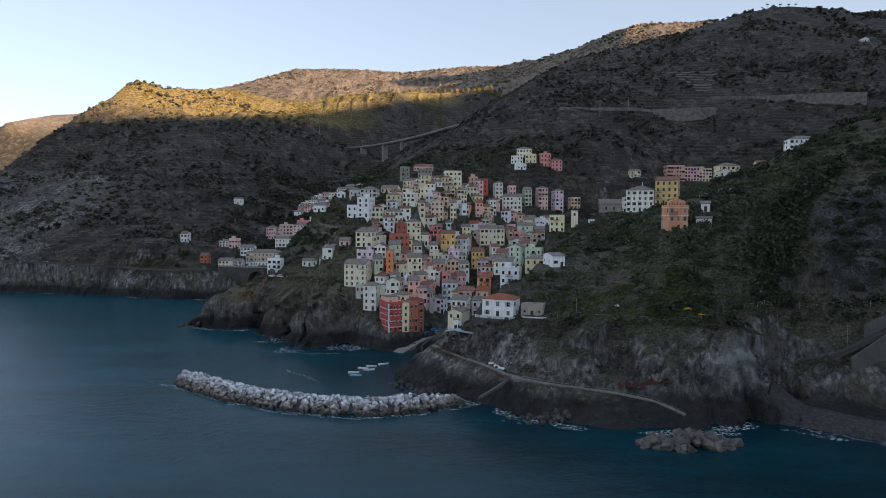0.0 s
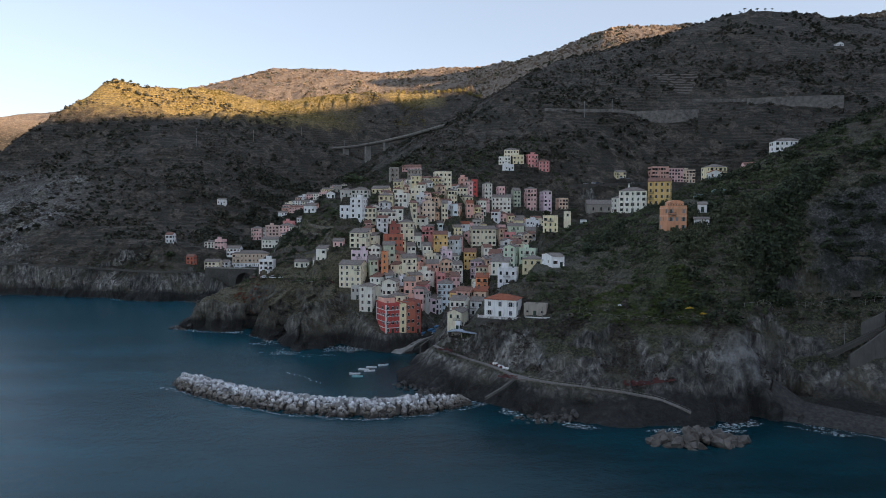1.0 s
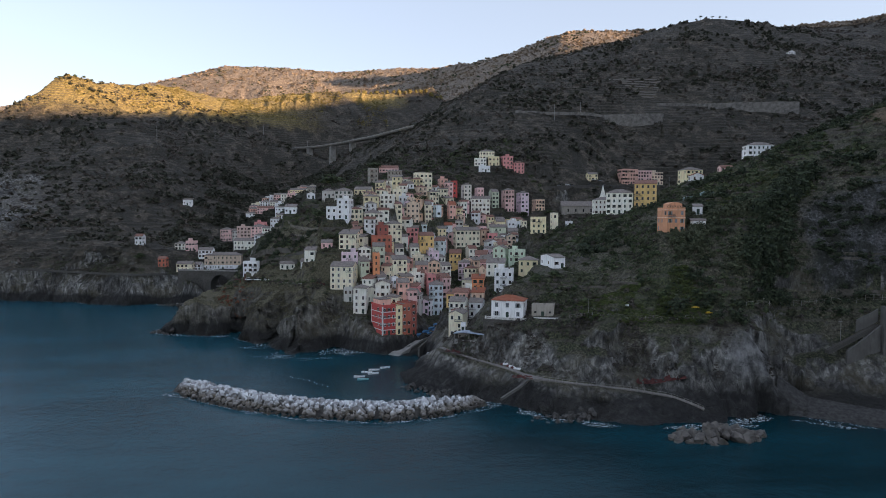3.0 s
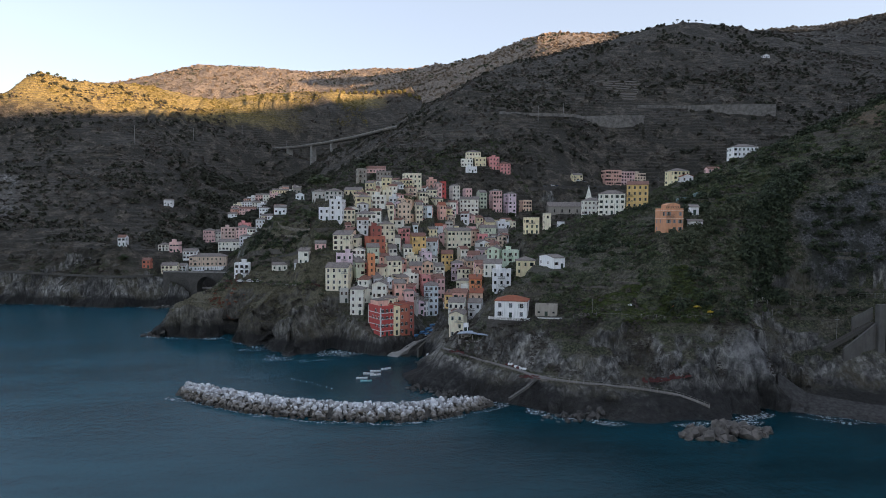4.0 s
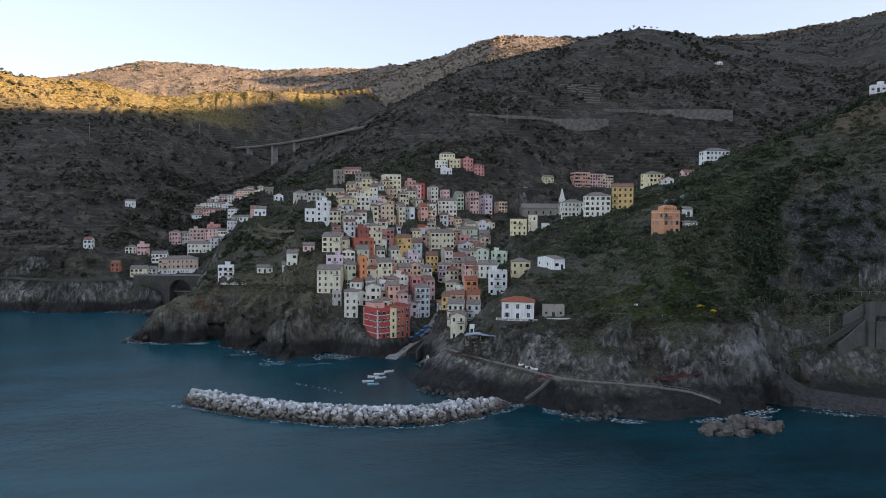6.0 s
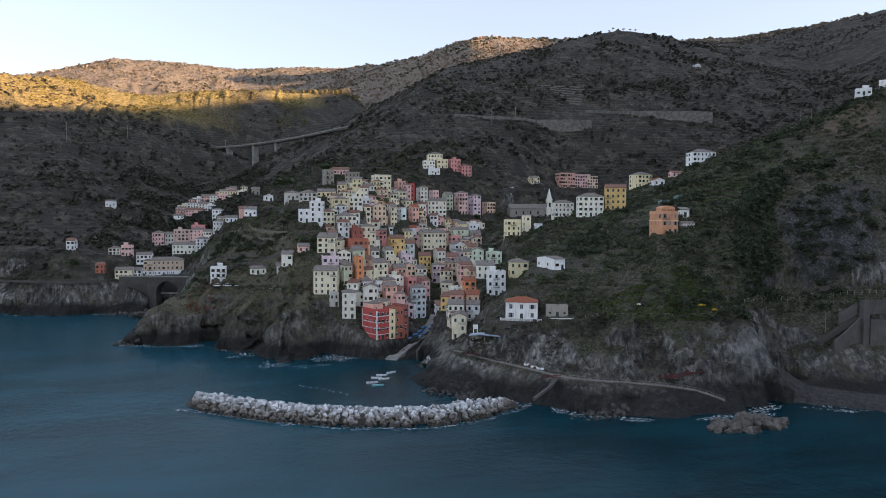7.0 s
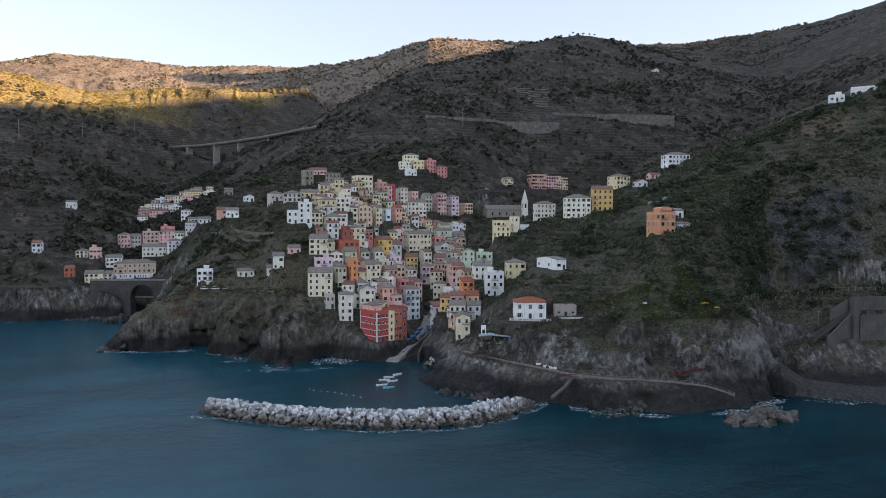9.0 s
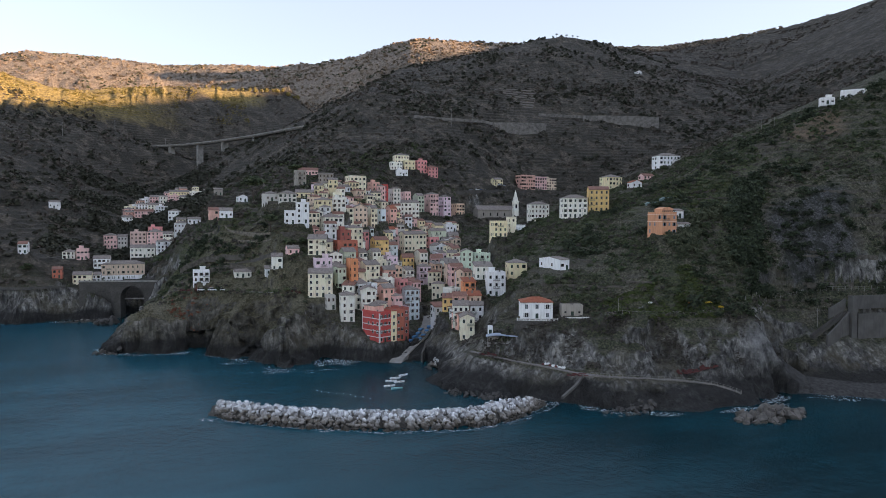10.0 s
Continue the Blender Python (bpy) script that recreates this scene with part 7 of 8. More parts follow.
netting([(55, 206.5, 8.3), (60, 206, 8.4), (65, 205, 9.4), (72, 203.2, 10.8)], 1.6, 1)
netting([(16, 216.5, 8.8), (19, 214.5, 8.9), (22.5, 213.5, 9)], 1.0, 2)
netting([(-2.4, 248, 11.4), (0, 245.5, 11.8), (2.5, 243.5, 11.5)], 1.0, 3)
netting([(-107, 392, 25.0), (-103, 385, 25.6), (-98, 379, 25.8)], 1.1, 4)
netting([(-84, 370, 25.6), (-78, 365.6, 25.9)], 0.9, 5)
netting([(-57, 343.4, 27.0), (-51, 341.8, 26.4)], 1.2, 6)
wall_run("parapet_wall", [(-77, 364.4, 25.6), (-71, 357.4, 25.9), (-65, 350.6, 26.4)], 0.5, 2.0, 0.9, MAT["concrete"], "pale concrete parapet of the road on the spur", "wall")
r_ = random.Random(31)
for k in range(14):
    q = PP[14] + (PP[18] - PP[14]) * (k / 13)
    x, y = q.x + r_.uniform(0.9, 1.7), q.y + r_.uniform(0.9, 2.0)
    b = thing("bulk_bag", "white woven building-material sack beside the path", "sack", pose(x, y, max(q.z, ground_z(x, y)) - 0.15, 0, 0, r_.uniform(0, 90)), "sacks by the path")
    bm = bmesh.new()
    bmesh.ops.create_icosphere(bm, subdivisions=2, radius=0.6)
    for v in bm.verts:
        v.co.z = max(-0.3, v.co.z * 0.9) + 0.3
        v.co.x += 0.12 * noise.noise(v.co * 2 + Vector((k, 0, 0)))
    part("sack", bm, BOAT["white"] if k % 4 else NET, b)
# mooring buoys
for k in range(9):
    ob = thing("buoy", "small pale mooring float on the water", "buoy", pose(-61 + k * 1.9 + r_.uniform(-0.6, 0.6), 262 - k * 2.1 + r_.uniform(-0.5, 0.5), 0), "mooring floats")
    bm = bmesh.new()
    bmesh.ops.create_icosphere(bm, subdivisions=2, radius=0.18)
    part("float", bm, BOAT["white"], ob)

FOAM, ft, fp = material("sea_foam", 0.7)
fn = noise_tex(ft, 0.9, 8.0, 0.8)
fp.inputs["Base Color"].default_value = (0.62, 0.68, 0.70, 1)
ft.links.new(ramp(ft, fn.outputs[0], (0.50, (0, 0, 0)), (0.64, (0.8, 0.8, 0.8))).outputs[0], fp.inputs["Alpha"])


def foam():
    """Broken wash along the rocks: ragged thin patches just above the water, thick in some coves and absent in others."""
    r = random.Random(8)
    bm = bmesh.new()
    spots = []
    for n, area, lim in ((25, (86, 240, 135, 205), 0.1), (130, (5, 92, 165, 222), -0.1), (150, (-150, -30, 285, 380), 0.0), (90, (-420, -150, 470, 560), 0.02)):
        found = 0
        for _ in range(n * 80):
            if found >= n:
                break
            x, y = r.uniform(*area[:2]), r.uniform(*area[2:])
            if -3.2 < ground_z(x, y) < -1.0 and noise.noise(Vector((x / 13, y / 13, 4.0))) > lim:
                g = Vector((ground_z(x, y + 3) - ground_z(x, y - 3), ground_z(x - 3, y) - ground_z(x + 3, y), 0))
                spots.append((Vector((x, y, 0)), g.normalized() if g.length > 0.01 else Vector((1, 0, 0)), r.uniform(1.2, 4.0), r.uniform(0.5, 1.5)))
                found += 1
    ends = [(-100, 240, 0), (-84, 227, 0), (-54, 207, 0), (-28, 200, 0), (-12, 202.5, 0), (2, 210, 0), (10, 216, 0)]
    for _ in range(80):
        p, t = along(ends, r.uniform(0, 132))
        spots.append((p + Vector((t.y, -t.x, 0)) * r.gauss(0.2, 0.8), t, r.uniform(1.5, 5.0), r.uniform(0.4, 1.1)))
    surf = [(104, 191.4, 0), (113, 185, 0), (121, 178.2, 0), (140, 169.6, 0), (160, 161.6, 0), (195, 148, 0)]
    for k in range(95):                                                                   # one thin breaking line on the beach
        p, t = along(surf, k * 1.1)
        spots.append((p + Vector((t.y, -t.x, 0)) * r.gauss(-0.2, 0.45), t, r.uniform(1.0, 2.6), r.uniform(0.2, 0.6)))
    for cx, cy, n in ((-70, 296, 9), (-75, 300, 5), (-53, 293, 5), (-86, 322, 6)):          # surf over sunken rocks
        for _ in range(n):
            spots.append((Vector((cx + r.gauss(0, 3.2), cy + r.gauss(0, 1.6), 0)), Vector((1, 0.1, 0)).normalized(), r.uniform(1.5, 4.0), r.uniform(0.6, 1.3)))
    for k, (c, t, a, b) in enumerate(spots):
        bm.faces.new([bm.verts.new((c.x + t.x * a * math.cos(q) * f - t.y * b * math.sin(q) * f, c.y + t.y * a * math.cos(q) * f + t.x * b * math.sin(q) * f, 0.05 + 0.002 * (k % 40))) for q, f in ((i * math.tau / 14, r.uniform(0.65, 1.2)) for i in range(14))])
    ob = new("sea_foam", finish(bm, "sea_foam", FOAM))
    tagged(ob, "broken white foam along the rocks and breakwater", "foam", kind="stuff")


foam()


# shingle beach under the coast road
bm = bmesh.new()
rows = []
shore = [(97, 198.5), (104, 193.5), (113, 187), (121, 180), (140, 171.5), (160, 163.5), (195, 150), (232, 138)]
for i, (x, y) in enumerate(shore):
    a, b = shore[max(0, i - 1)], shore[min(7, i + 1)]
    t = Vector((b[0] - a[0], b[1] - a[1])).normalized()
    n = Vector((-t.y, t.x))
    rows.append([bm.verts.new((x + n.x * u, y + n.y * u, max(z, ground_z(x + n.x * u, y + n.y * u) + 0.12))) for u, z in ((-2.0, -0.7), (0.8, 0.15), (3.5, 1.2), (6.0, 2.0), (9.0, 2.6), (11.0, 3.0))])
for p, q in zip(rows, rows[1:]):
    for k in range(5):
        bm.faces.new((p[k], q[k], q[k + 1], p[k + 1]))
tagged(new("beach", finish(bm, "beach", plain("grey_shingle", (0.040, 0.039, 0.037), 0.95, 0.0, 0.6, 0.8))), "narrow grey shingle beach under the sea wall", "beach", kind="structure")

# ---- plants ----
def leaf_material(name, dark, mid, pale):
    m, t, p = material(name, 0.75)
    geo = t.nodes.new("ShaderNodeNewGeometry")
    n = noise_tex(t, 0.05, 4.0, 0.6)
    dark, mid, pale = (tuple(c * 1.15 for c in k) for k in (dark, mid, pale))
    v = arith(t, "ADD", arith(t, "MULTIPLY", geo.outputs["Random Per Island"], 0.55), arith(t, "MULTIPLY", n.outputs[0], 0.5))
    t.links.new(ramp(t, v, (0.2, dark), (0.5, mid), (0.85, pale)).outputs[0], p.inputs["Base Color"])
    p.inputs["Specular IOR Level"].default_value = 0.25
    return m


LEAF = {
    "maquis": leaf_material("evergreen_leaves", (0.020, 0.030, 0.015), (0.050, 0.068, 0.032), (0.100, 0.118, 0.056)),
    "olive": leaf_material("olive_leaves", (0.026, 0.034, 0.019), (0.060, 0.070, 0.040), (0.115, 0.124, 0.074)),
    "garden": leaf_material("garden_leaves", (0.030, 0.036, 0.021), (0.066, 0.074, 0.044), (0.120, 0.126, 0.078)),
    "holm": leaf_material("holm_oak_leaves", (0.010, 0.016, 0.009), (0.028, 0.039, 0.021), (0.062, 0.078, 0.042)),
    "hillwood": leaf_material("hill_wood_leaves", (0.022, 0.024, 0.017), (0.040, 0.042, 0.029), (0.062, 0.064, 0.045)),
    "bare": leaf_material("bare_twigs", (0.030, 0.027, 0.023), (0.066, 0.058, 0.050), (0.12, 0.105, 0.09)),
    "brush": leaf_material("hill_brush", (0.040, 0.039, 0.029), (0.062, 0.059, 0.044), (0.088, 0.083, 0.063)),
    "heath": leaf_material("hill_heath", (0.058, 0.049, 0.041), (0.086, 0.073, 0.061), (0.118, 0.100, 0.084)),
    "woods": leaf_material("russet_woods", (0.18, 0.142, 0.108), (0.225, 0.178, 0.134), (0.275, 0.217, 0.162)),
    "grass": leaf_material("bright_grass", (0.030, 0.045, 0.012), (0.055, 0.074, 0.020), (0.095, 0.110, 0.036)),
    # the low sun's gold is put into this leaf colour
    "sunlit_gold": leaf_material("sunlit_crest_leaves", (0.13, 0.112, 0.036), (0.19, 0.157, 0.052), (0.25, 0.203, 0.075)),
    "tuft": leaf_material("dry_grass_tufts", (0.062, 0.056, 0.034), (0.105, 0.094, 0.058), (0.15, 0.134, 0.085)),
    "rust": leaf_material("rusty_bush", (0.08, 0.035, 0.022), (0.15, 0.062, 0.038), (0.22, 0.10, 0.06)),
}


def crown(seed, n, leaf, flat=0.75):
    """Leaf clumps on a lumpy shell of unit radius, foot at z = 0: an array of n triangles."""
    r = np.random.RandomState(seed)
    lobes = r.normal(0, 1, (6, 3))
    lobes = lobes / np.linalg.norm(lobes, axis=1)[:, None] * r.uniform(0.25, 0.55, (6, 1))
    d = r.normal(0, 1, (n, 3))
    d /= np.linalg.norm(d, axis=1)[:, None]
    d[:, 2] = np.where(d[:, 2] < -0.5, -d[:, 2], d[:, 2])
    c = lobes[r.randint(0, 6, n)] + d * r.uniform(0.30, 0.62, (n, 1))
    nrm = d + r.normal(0, 0.45, (n, 3))
    nrm /= np.linalg.norm(nrm, axis=1)[:, None]
    a = np.cross(nrm, r.normal(0, 1, (n, 3)))
    a /= np.linalg.norm(a, axis=1)[:, None]
    b = np.cross(nrm, a)
    s = leaf * r.uniform(0.6, 1.4, (n, 1))
    tri = np.stack([c + a * s, c - a * s * 0.5 + b * s * 0.87, c - a * s * 0.5 - b * s * 0.87], 1)
    tri[:, :, 2] = tri[:, :, 2] * flat + 0.55
    return tri


def tri_mesh(name, tris, mat):
    v = np.ascontiguousarray(tris.reshape(-1, 3), dtype=np.float32)
    n = len(v)
    me = bpy.data.meshes.new(name)
    me.vertices.add(n)
    me.vertices.foreach_set("co", v.ravel())
    me.loops.add(n)
    me.loops.foreach_set("vertex_index", np.arange(n, dtype=np.int32))
    me.polygons.add(n // 3)
    me.polygons.foreach_set("loop_start", np.arange(0, n, 3, dtype=np.int32))
    me.materials.append(mat)
    me.update(calc_edges=True)
    return me


HB = [(x - math.sin(radians(a)) * d / 2, y + math.cos(radians(a)) * d / 2, max(w, d) / 2, w, d, a) for x, y, w, d, a in HOUSES]
HX, HY = np.array([h[0] for h in HB]), np.array([h[1] for h in HB])
HR = np.array([0.5 * math.hypot(h[3], h[4]) for h in HB])


def free(x, y, r):
    return not np.any((HX - x) ** 2 + (HY - y) ** 2 < (HR * 0.92 + r * 0.55) ** 2)


def steep(x, y, e=3.0):
    return math.hypot(ground_z(x + e, y) - ground_z(x - e, y), ground_z(x, y + e) - ground_z(x, y - e)) / (2 * e)


def scatter(name, label, mat, count, area, size, protos, seed, keep, tall=1.0):
    r = random.Random(seed)
    out = []
    tries = 0
    while len(out) < count and tries < count * 12:
        tries += 1
        x, y = r.uniform(area[0], area[1]), r.uniform(area[2], area[3])
        if not keep(x, y, r):
            continue
        s = size[0] + (size[1] - size[0]) * r.random() ** 2
        if not free(x, y, s):
            continue
        z = ground_z(x, y) - 0.25 * s
        a = r.uniform(0, math.tau)
        c, q = math.cos(a) * s, math.sin(a) * s
        m = np.array([[c, -q, 0], [q, c, 0], [0, 0, s * tall * r.uniform(0.8, 1.25)]])
        out.append(protos[r.randrange(len(protos))] @ m.T + np.array([x, y, z]))
    ob = new(name, tri_mesh(name, np.concatenate(out), mat))
    tagged(ob, label, "shrubs", kind="stuff")


P70 = [crown(k, 52, 0.31) for k in range(8)]
P150 = [crown(160 + k, 150, 0.155) for k in range(6)]
P40 = [crown(60 + k, 36, 0.30) for k in range(8)]
P30 = [crown(20 + k, 30, 0.40) for k in range(8)]
P18 = [crown(80 + k, 20, 0.48) for k in range(8)]
P12 = [crown(40 + k, 16, 0.55) for k in range(6)]


def patch(x, y, size, lim, off=0.0):
    return noise.fractal(Vector((x / size, y / size, off)), 1.0, 2.0, 3) > lim


def above(x, y, lim=9.0, grade=1.15):
    return ground_z(x, y) > lim and steep(x, y) < grade


def cliff_top(x, y):
    """Above the eastern cliff's edge."""
    return ground_z(x, y) > 25.5


def street(x, y):
    return abs(x - (1 + (y - 320) * 0.75)) < 4.5 and 290 < y < 352


def scree(x, y):
    """The bare gravel slope above the coast road."""
    return min(math.hypot(x - 149, y - 237) - 17, math.hypot(x - 158, y - 231) - 12, math.hypot(x - 139, y - 231) - 9, math.hypot(x - 165, y - 238) - 11) < 0


def dry_spur(x, y):
    """The dry western headland below the parking terrace."""
    return x < -52 and y < 376 + 0.25 * (-90 - x) and ground_z(x, y) < 25


def ravine(x, y):
    """The dark wooded strip that runs up beside the gravel slope."""
    cx = float(np.interp(y, (226, 238, 250, 262, 275), (112, 117, 127, 141, 152)))
    return abs(x - cx) < (6.5 if y < 235 else 9.5) and 226 < y < 275


EAST = (15, 270, 205, 400)
scatter("evergreen_shrubs", "dark evergreen shrubs covering the terraced slope", LEAF["maquis"], 5600, EAST, (0.4, 2.0), P40, 1, lambda x, y, r: cliff_top(x, y) and patch(x, y, 22, 0.0) and not scree(x, y))
scatter("olive_shrubs", "grey-green olive bushes on the eastern slope", LEAF["olive"], 5600, EAST, (0.4, 1.7), P40, 2, lambda x, y, r: cliff_top(x, y) and patch(x, y, 18, 0.06, 7) and not scree(x, y))
scatter("bare_shrubs", "leafless brown bushes on the eastern slope", LEAF["bare"], 3000, EAST, (0.4, 1.6), P40, 3, lambda x, y, r: cliff_top(x, y) and patch(x, y, 25, 0.03, 13) and not scree(x, y))
scatter("green_bank", "bright green grass bank above the cliff", LEAF["grass"], 2600, (44, 86, 216, 238), (0.5, 1.1), P30, 4, lambda x, y, r: ground_z(x, y) > 25.5 and patch(x, y, 12, -0.12, 31), 0.6)
scatter("slope_meadow", "green grass patches high on the eastern slope", LEAF["grass"], 1500, (118, 150, 248, 330), (0.4, 0.9), P30, 41, lambda x, y, r: patch(x, y, 14, 0.0, 33) and not ravine(x, y) and not scree(x, y), 0.5)
scatter("ravine_woods", "dense dark evergreen trees in the ravine of the slope", LEAF["holm"], 420, (98, 165, 226, 275), (1.6, 3.8), P150, 42, lambda x, y, r: ravine(x, y) and cliff_top(x, y), 1.3)
scatter("ravine_woods", "grey-green olive trees beside the ravine", LEAF["olive"], 260, (84, 128, 226, 262), (1.2, 3.0), P150, 43, lambda x, y, r: not ravine(x, y) and x < float(np.interp(y, (226, 262), (110, 132))) and cliff_top(x, y) and patch(x, y, 15, -0.05, 35), 1.2)
scatter("scree_bushes", "round dark bushes dotted over the gravel slope", LEAF["holm"], 110, (128, 178, 224, 250), (1.0, 3.8), P150, 44, lambda x, y, r: scree(x, y), 0.9)
scatter("evergreen_shrubs", "dark shrubs on the cliffs and gardens round the village", LEAF["maquis"], 2600, (-135, 110, 330, 600), (0.5, 2.4), P40, 5, lambda x, y, r: above(x, y, 18) and not street(x, y) and patch(x, y, 16, 0.0, 3) and not dry_spur(x, y))
scatter("bare_shrubs", "brown winter scrub round the village", LEAF["bare"], 2600, (-135, 110, 335, 600), (0.6, 2.0), P40, 6, lambda x, y, r: above(x, y, 14, 1.6) and not street(x, y) and patch(x, y, 14, 0.0, 5) and not dry_spur(x, y))
scatter("olive_shrubs", "grey-green bushes in gardens round the village", LEAF["garden"], 3600, (-135, 240, 335, 600), (0.5, 1.7), P40, 7, lambda x, y, r: above(x, y, 14, 1.6) and not street(x, y) and patch(x, y, 14, 0.0, 9) and not dry_spur(x, y))
scatter("cliff_scrub", "sparse brown scrub clinging to the sea cliffs", LEAF["bare"], 2600, (-145, 100, 200, 385), (0.4, 1.1), P30, 8, lambda x, y, r: 11 < ground_z(x, y) < 27 and patch(x, y, 12, 0.0, 2) and not street(x, y) and not dry_spur(x, y))
scatter("cliff_scrub", "olive-green scrub on the upper sea cliffs", LEAF["garden"], 2600, (-300, -20, 300, 540), (0.4, 1.2), P30, 18, lambda x, y, r: 13 < ground_z(x, y) < 30 and patch(x, y, 14, 0.0, 12) and not dry_spur(x, y))
scatter("headland_tufts", "olive-brown tufts of dry grass on the upper headland rocks", LEAF["tuft"], 3600, (-140, -30, 318, 420), (0.35, 1.0), P18, 46, lambda x, y, r: ground_z(x, y) > 10 and patch(x, y, 10, -0.12, 41) and not street(x, y), 0.7)
scatter("cliff_tufts", "grey-brown tufts of dry grass on the eastern cliff", LEAF["bare"], 2500, (0, 100, 200, 262), (0.3, 0.8), P18, 47, lambda x, y, r: 10 < ground_z(x, y) < 30 and patch(x, y, 9, 0.1, 43), 0.7)
scatter("rusty_bushes", "rust-coloured winter bushes on the western spur", LEAF["rust"], 60, (-112, -92, 366, 384), (0.5, 1.3), P70, 19, lambda x, y, r: True)
scatter("slope_thicket", "rounded dark evergreen thicket on the eastern slope", LEAF["holm"], 560, (60, 270, 205, 330), (1.3, 4.0), P150, 21, lambda x, y, r: cliff_top(x, y) and patch(x, y, 26, 0.14, 17) and not scree(x, y))
scatter("garden_thicket", "dense dark green trees on the western garden terraces", LEAF["holm"], 240, (-118, -52, 395, 450), (1.2, 3.2), P150, 22, lambda x, y, r: above(x, y, 24, 1.6) and patch(x, y, 20, -0.05, 19))
scatter("valley_woods", "dark woods along the valley bottom under the bridge", LEAF["hillwood"], 1500, (-200, -60, 560, 1000), (2.0, 4.5), P30, 23, lambda x, y, r: above(x, y, 22, 2.0) and y < 830 + 0.4 * (-60 - x) and patch(x, y, 40, -0.1, 37))
scatter("hill_scrub", "dark evergreen scrub on the shaded hills", LEAF["brush"], 7500, (-520, 900, 400, 1010), (0.8, 3.0), P18, 9, lambda x, y, r: above(x, y, 22, 1.6) and ground_z(x, y) < 300 and patch(x, y, 45, -0.02, 1))
scatter("hill_scrub", "brown leafless scrub on the shaded hills", LEAF["heath"], 7500, (-520, 900, 400, 1010), (0.8, 2.8), P18, 10, lambda x, y, r: above(x, y, 22, 1.6) and ground_z(x, y) < 300 and patch(x, y, 60, -0.08, 4))
scatter("hill_trees", "dark round trees in patches on the shaded hills", LEAF["hillwood"], 3600, (-480, 700, 540, 1000), (1.6, 4.2), P18, 24, lambda x, y, r: above(x, y, 26, 1.8) and patch(x, y, 55, 0.08, 23))
scatter("far_woods", "brown leafless woods on the upper slopes", LEAF["heath"], 4000, (-300, 1300, 950, 1500), (1.6, 3.6), P12, 12, lambda x, y, r: (x > -120 or y > 1250) and above(x, y, 40, 1.6) and patch(x, y, 110, -0.1, 2))
scatter("far_woods", "russet leafless woods on the far slopes", LEAF["woods"], 11500, (-1000, 1500, 1300, 2560), (2.6, 6.0), P12, 13, lambda x, y, r: above(x, y, 200, 1.8) and patch(x, y, 90, -0.45, 27))
scatter("far_woods", "dark evergreen woods in the far hollows", LEAF["olive"], 4000, (-1000, 1500, 1300, 2560), (2.2, 5.0), P12, 45, lambda x, y, r: above(x, y, 200, 1.8) and patch(x, y, 120, 0.12, 28))
# these bushes and the far crest trees carry sunlight in their leaf colour
scatter("headland_scrub", "low bushes dotted over the sunlit headland meadow", LEAF["sunlit_gold"], 4200, (-520, 0, 880, 1200), (0.7, 2.2), P12, 14, lambda x, y, r: ground_z(x, y) > 205 and patch(x, y, 50, -0.04, 8))

BARK = plain("tree_bark", (0.07, 0.05, 0.038), 0.95, 0.0, 0.4, 3.0)


def tree(name, label, x, y, h, r, leaf, shape, seed):
    """Tapered trunk, limbs, crown of leaf clumps: 'umbrella', 'round' or 'spire'."""
    rd = random.Random(seed)
    z = ground_z(x, y) - 0.3
    t = thing(name, label, name.replace("_", " "), pose(x, y, z))
    bm = bmesh.new()
    lean = Vector((rd.uniform(-0.06, 0.06) * h, rd.uniform(-0.06, 0.06) * h, 0))
    fork = lean + Vector((0, 0, h * (0.7 if shape == "umbrella" else 0.45)))
    tube(bm, (0, 0, 0), fork * 0.5, 0.03 * h, 7, 0, 0.024 * h)
    tube(bm, fork * 0.5, fork, 0.024 * h, 7, 0, 0.016 * h)
    part("trunk", bm, BARK, t)
    for k in range(6):
        a = k * math.tau / 6 + rd.random()
        bm = bmesh.new()
        tip = fork + Vector((math.cos(a) * r * 0.6, math.sin(a) * r * 0.6, h * rd.uniform(0.12, 0.25)))
        tube(bm, fork * rd.uniform(0.75, 1.0), tip, 0.011 * h, 5, 0, 0.004 * h)
        part("limb", bm, BARK, t)
    if shape == "umbrella":
        tri = crown(seed, 420, 0.13, 0.42) * np.array([r, r, r]) + np.array([lean.x, lean.y, h * 0.66])
    elif shape == "spire":
        tri = crown(seed, 260, 0.2, 1.0) * np.array([r, r, h * 0.52]) + np.array([0, 0, h * 0.1])
    else:
        tri = crown(seed, 420, 0.15, 0.85) * np.array([r, r, h * 0.45]) + np.array([lean.x, lean.y, h * 0.2])
    part("crown", tri_mesh("crown", tri, LEAF[leaf]), None, t)
    return t


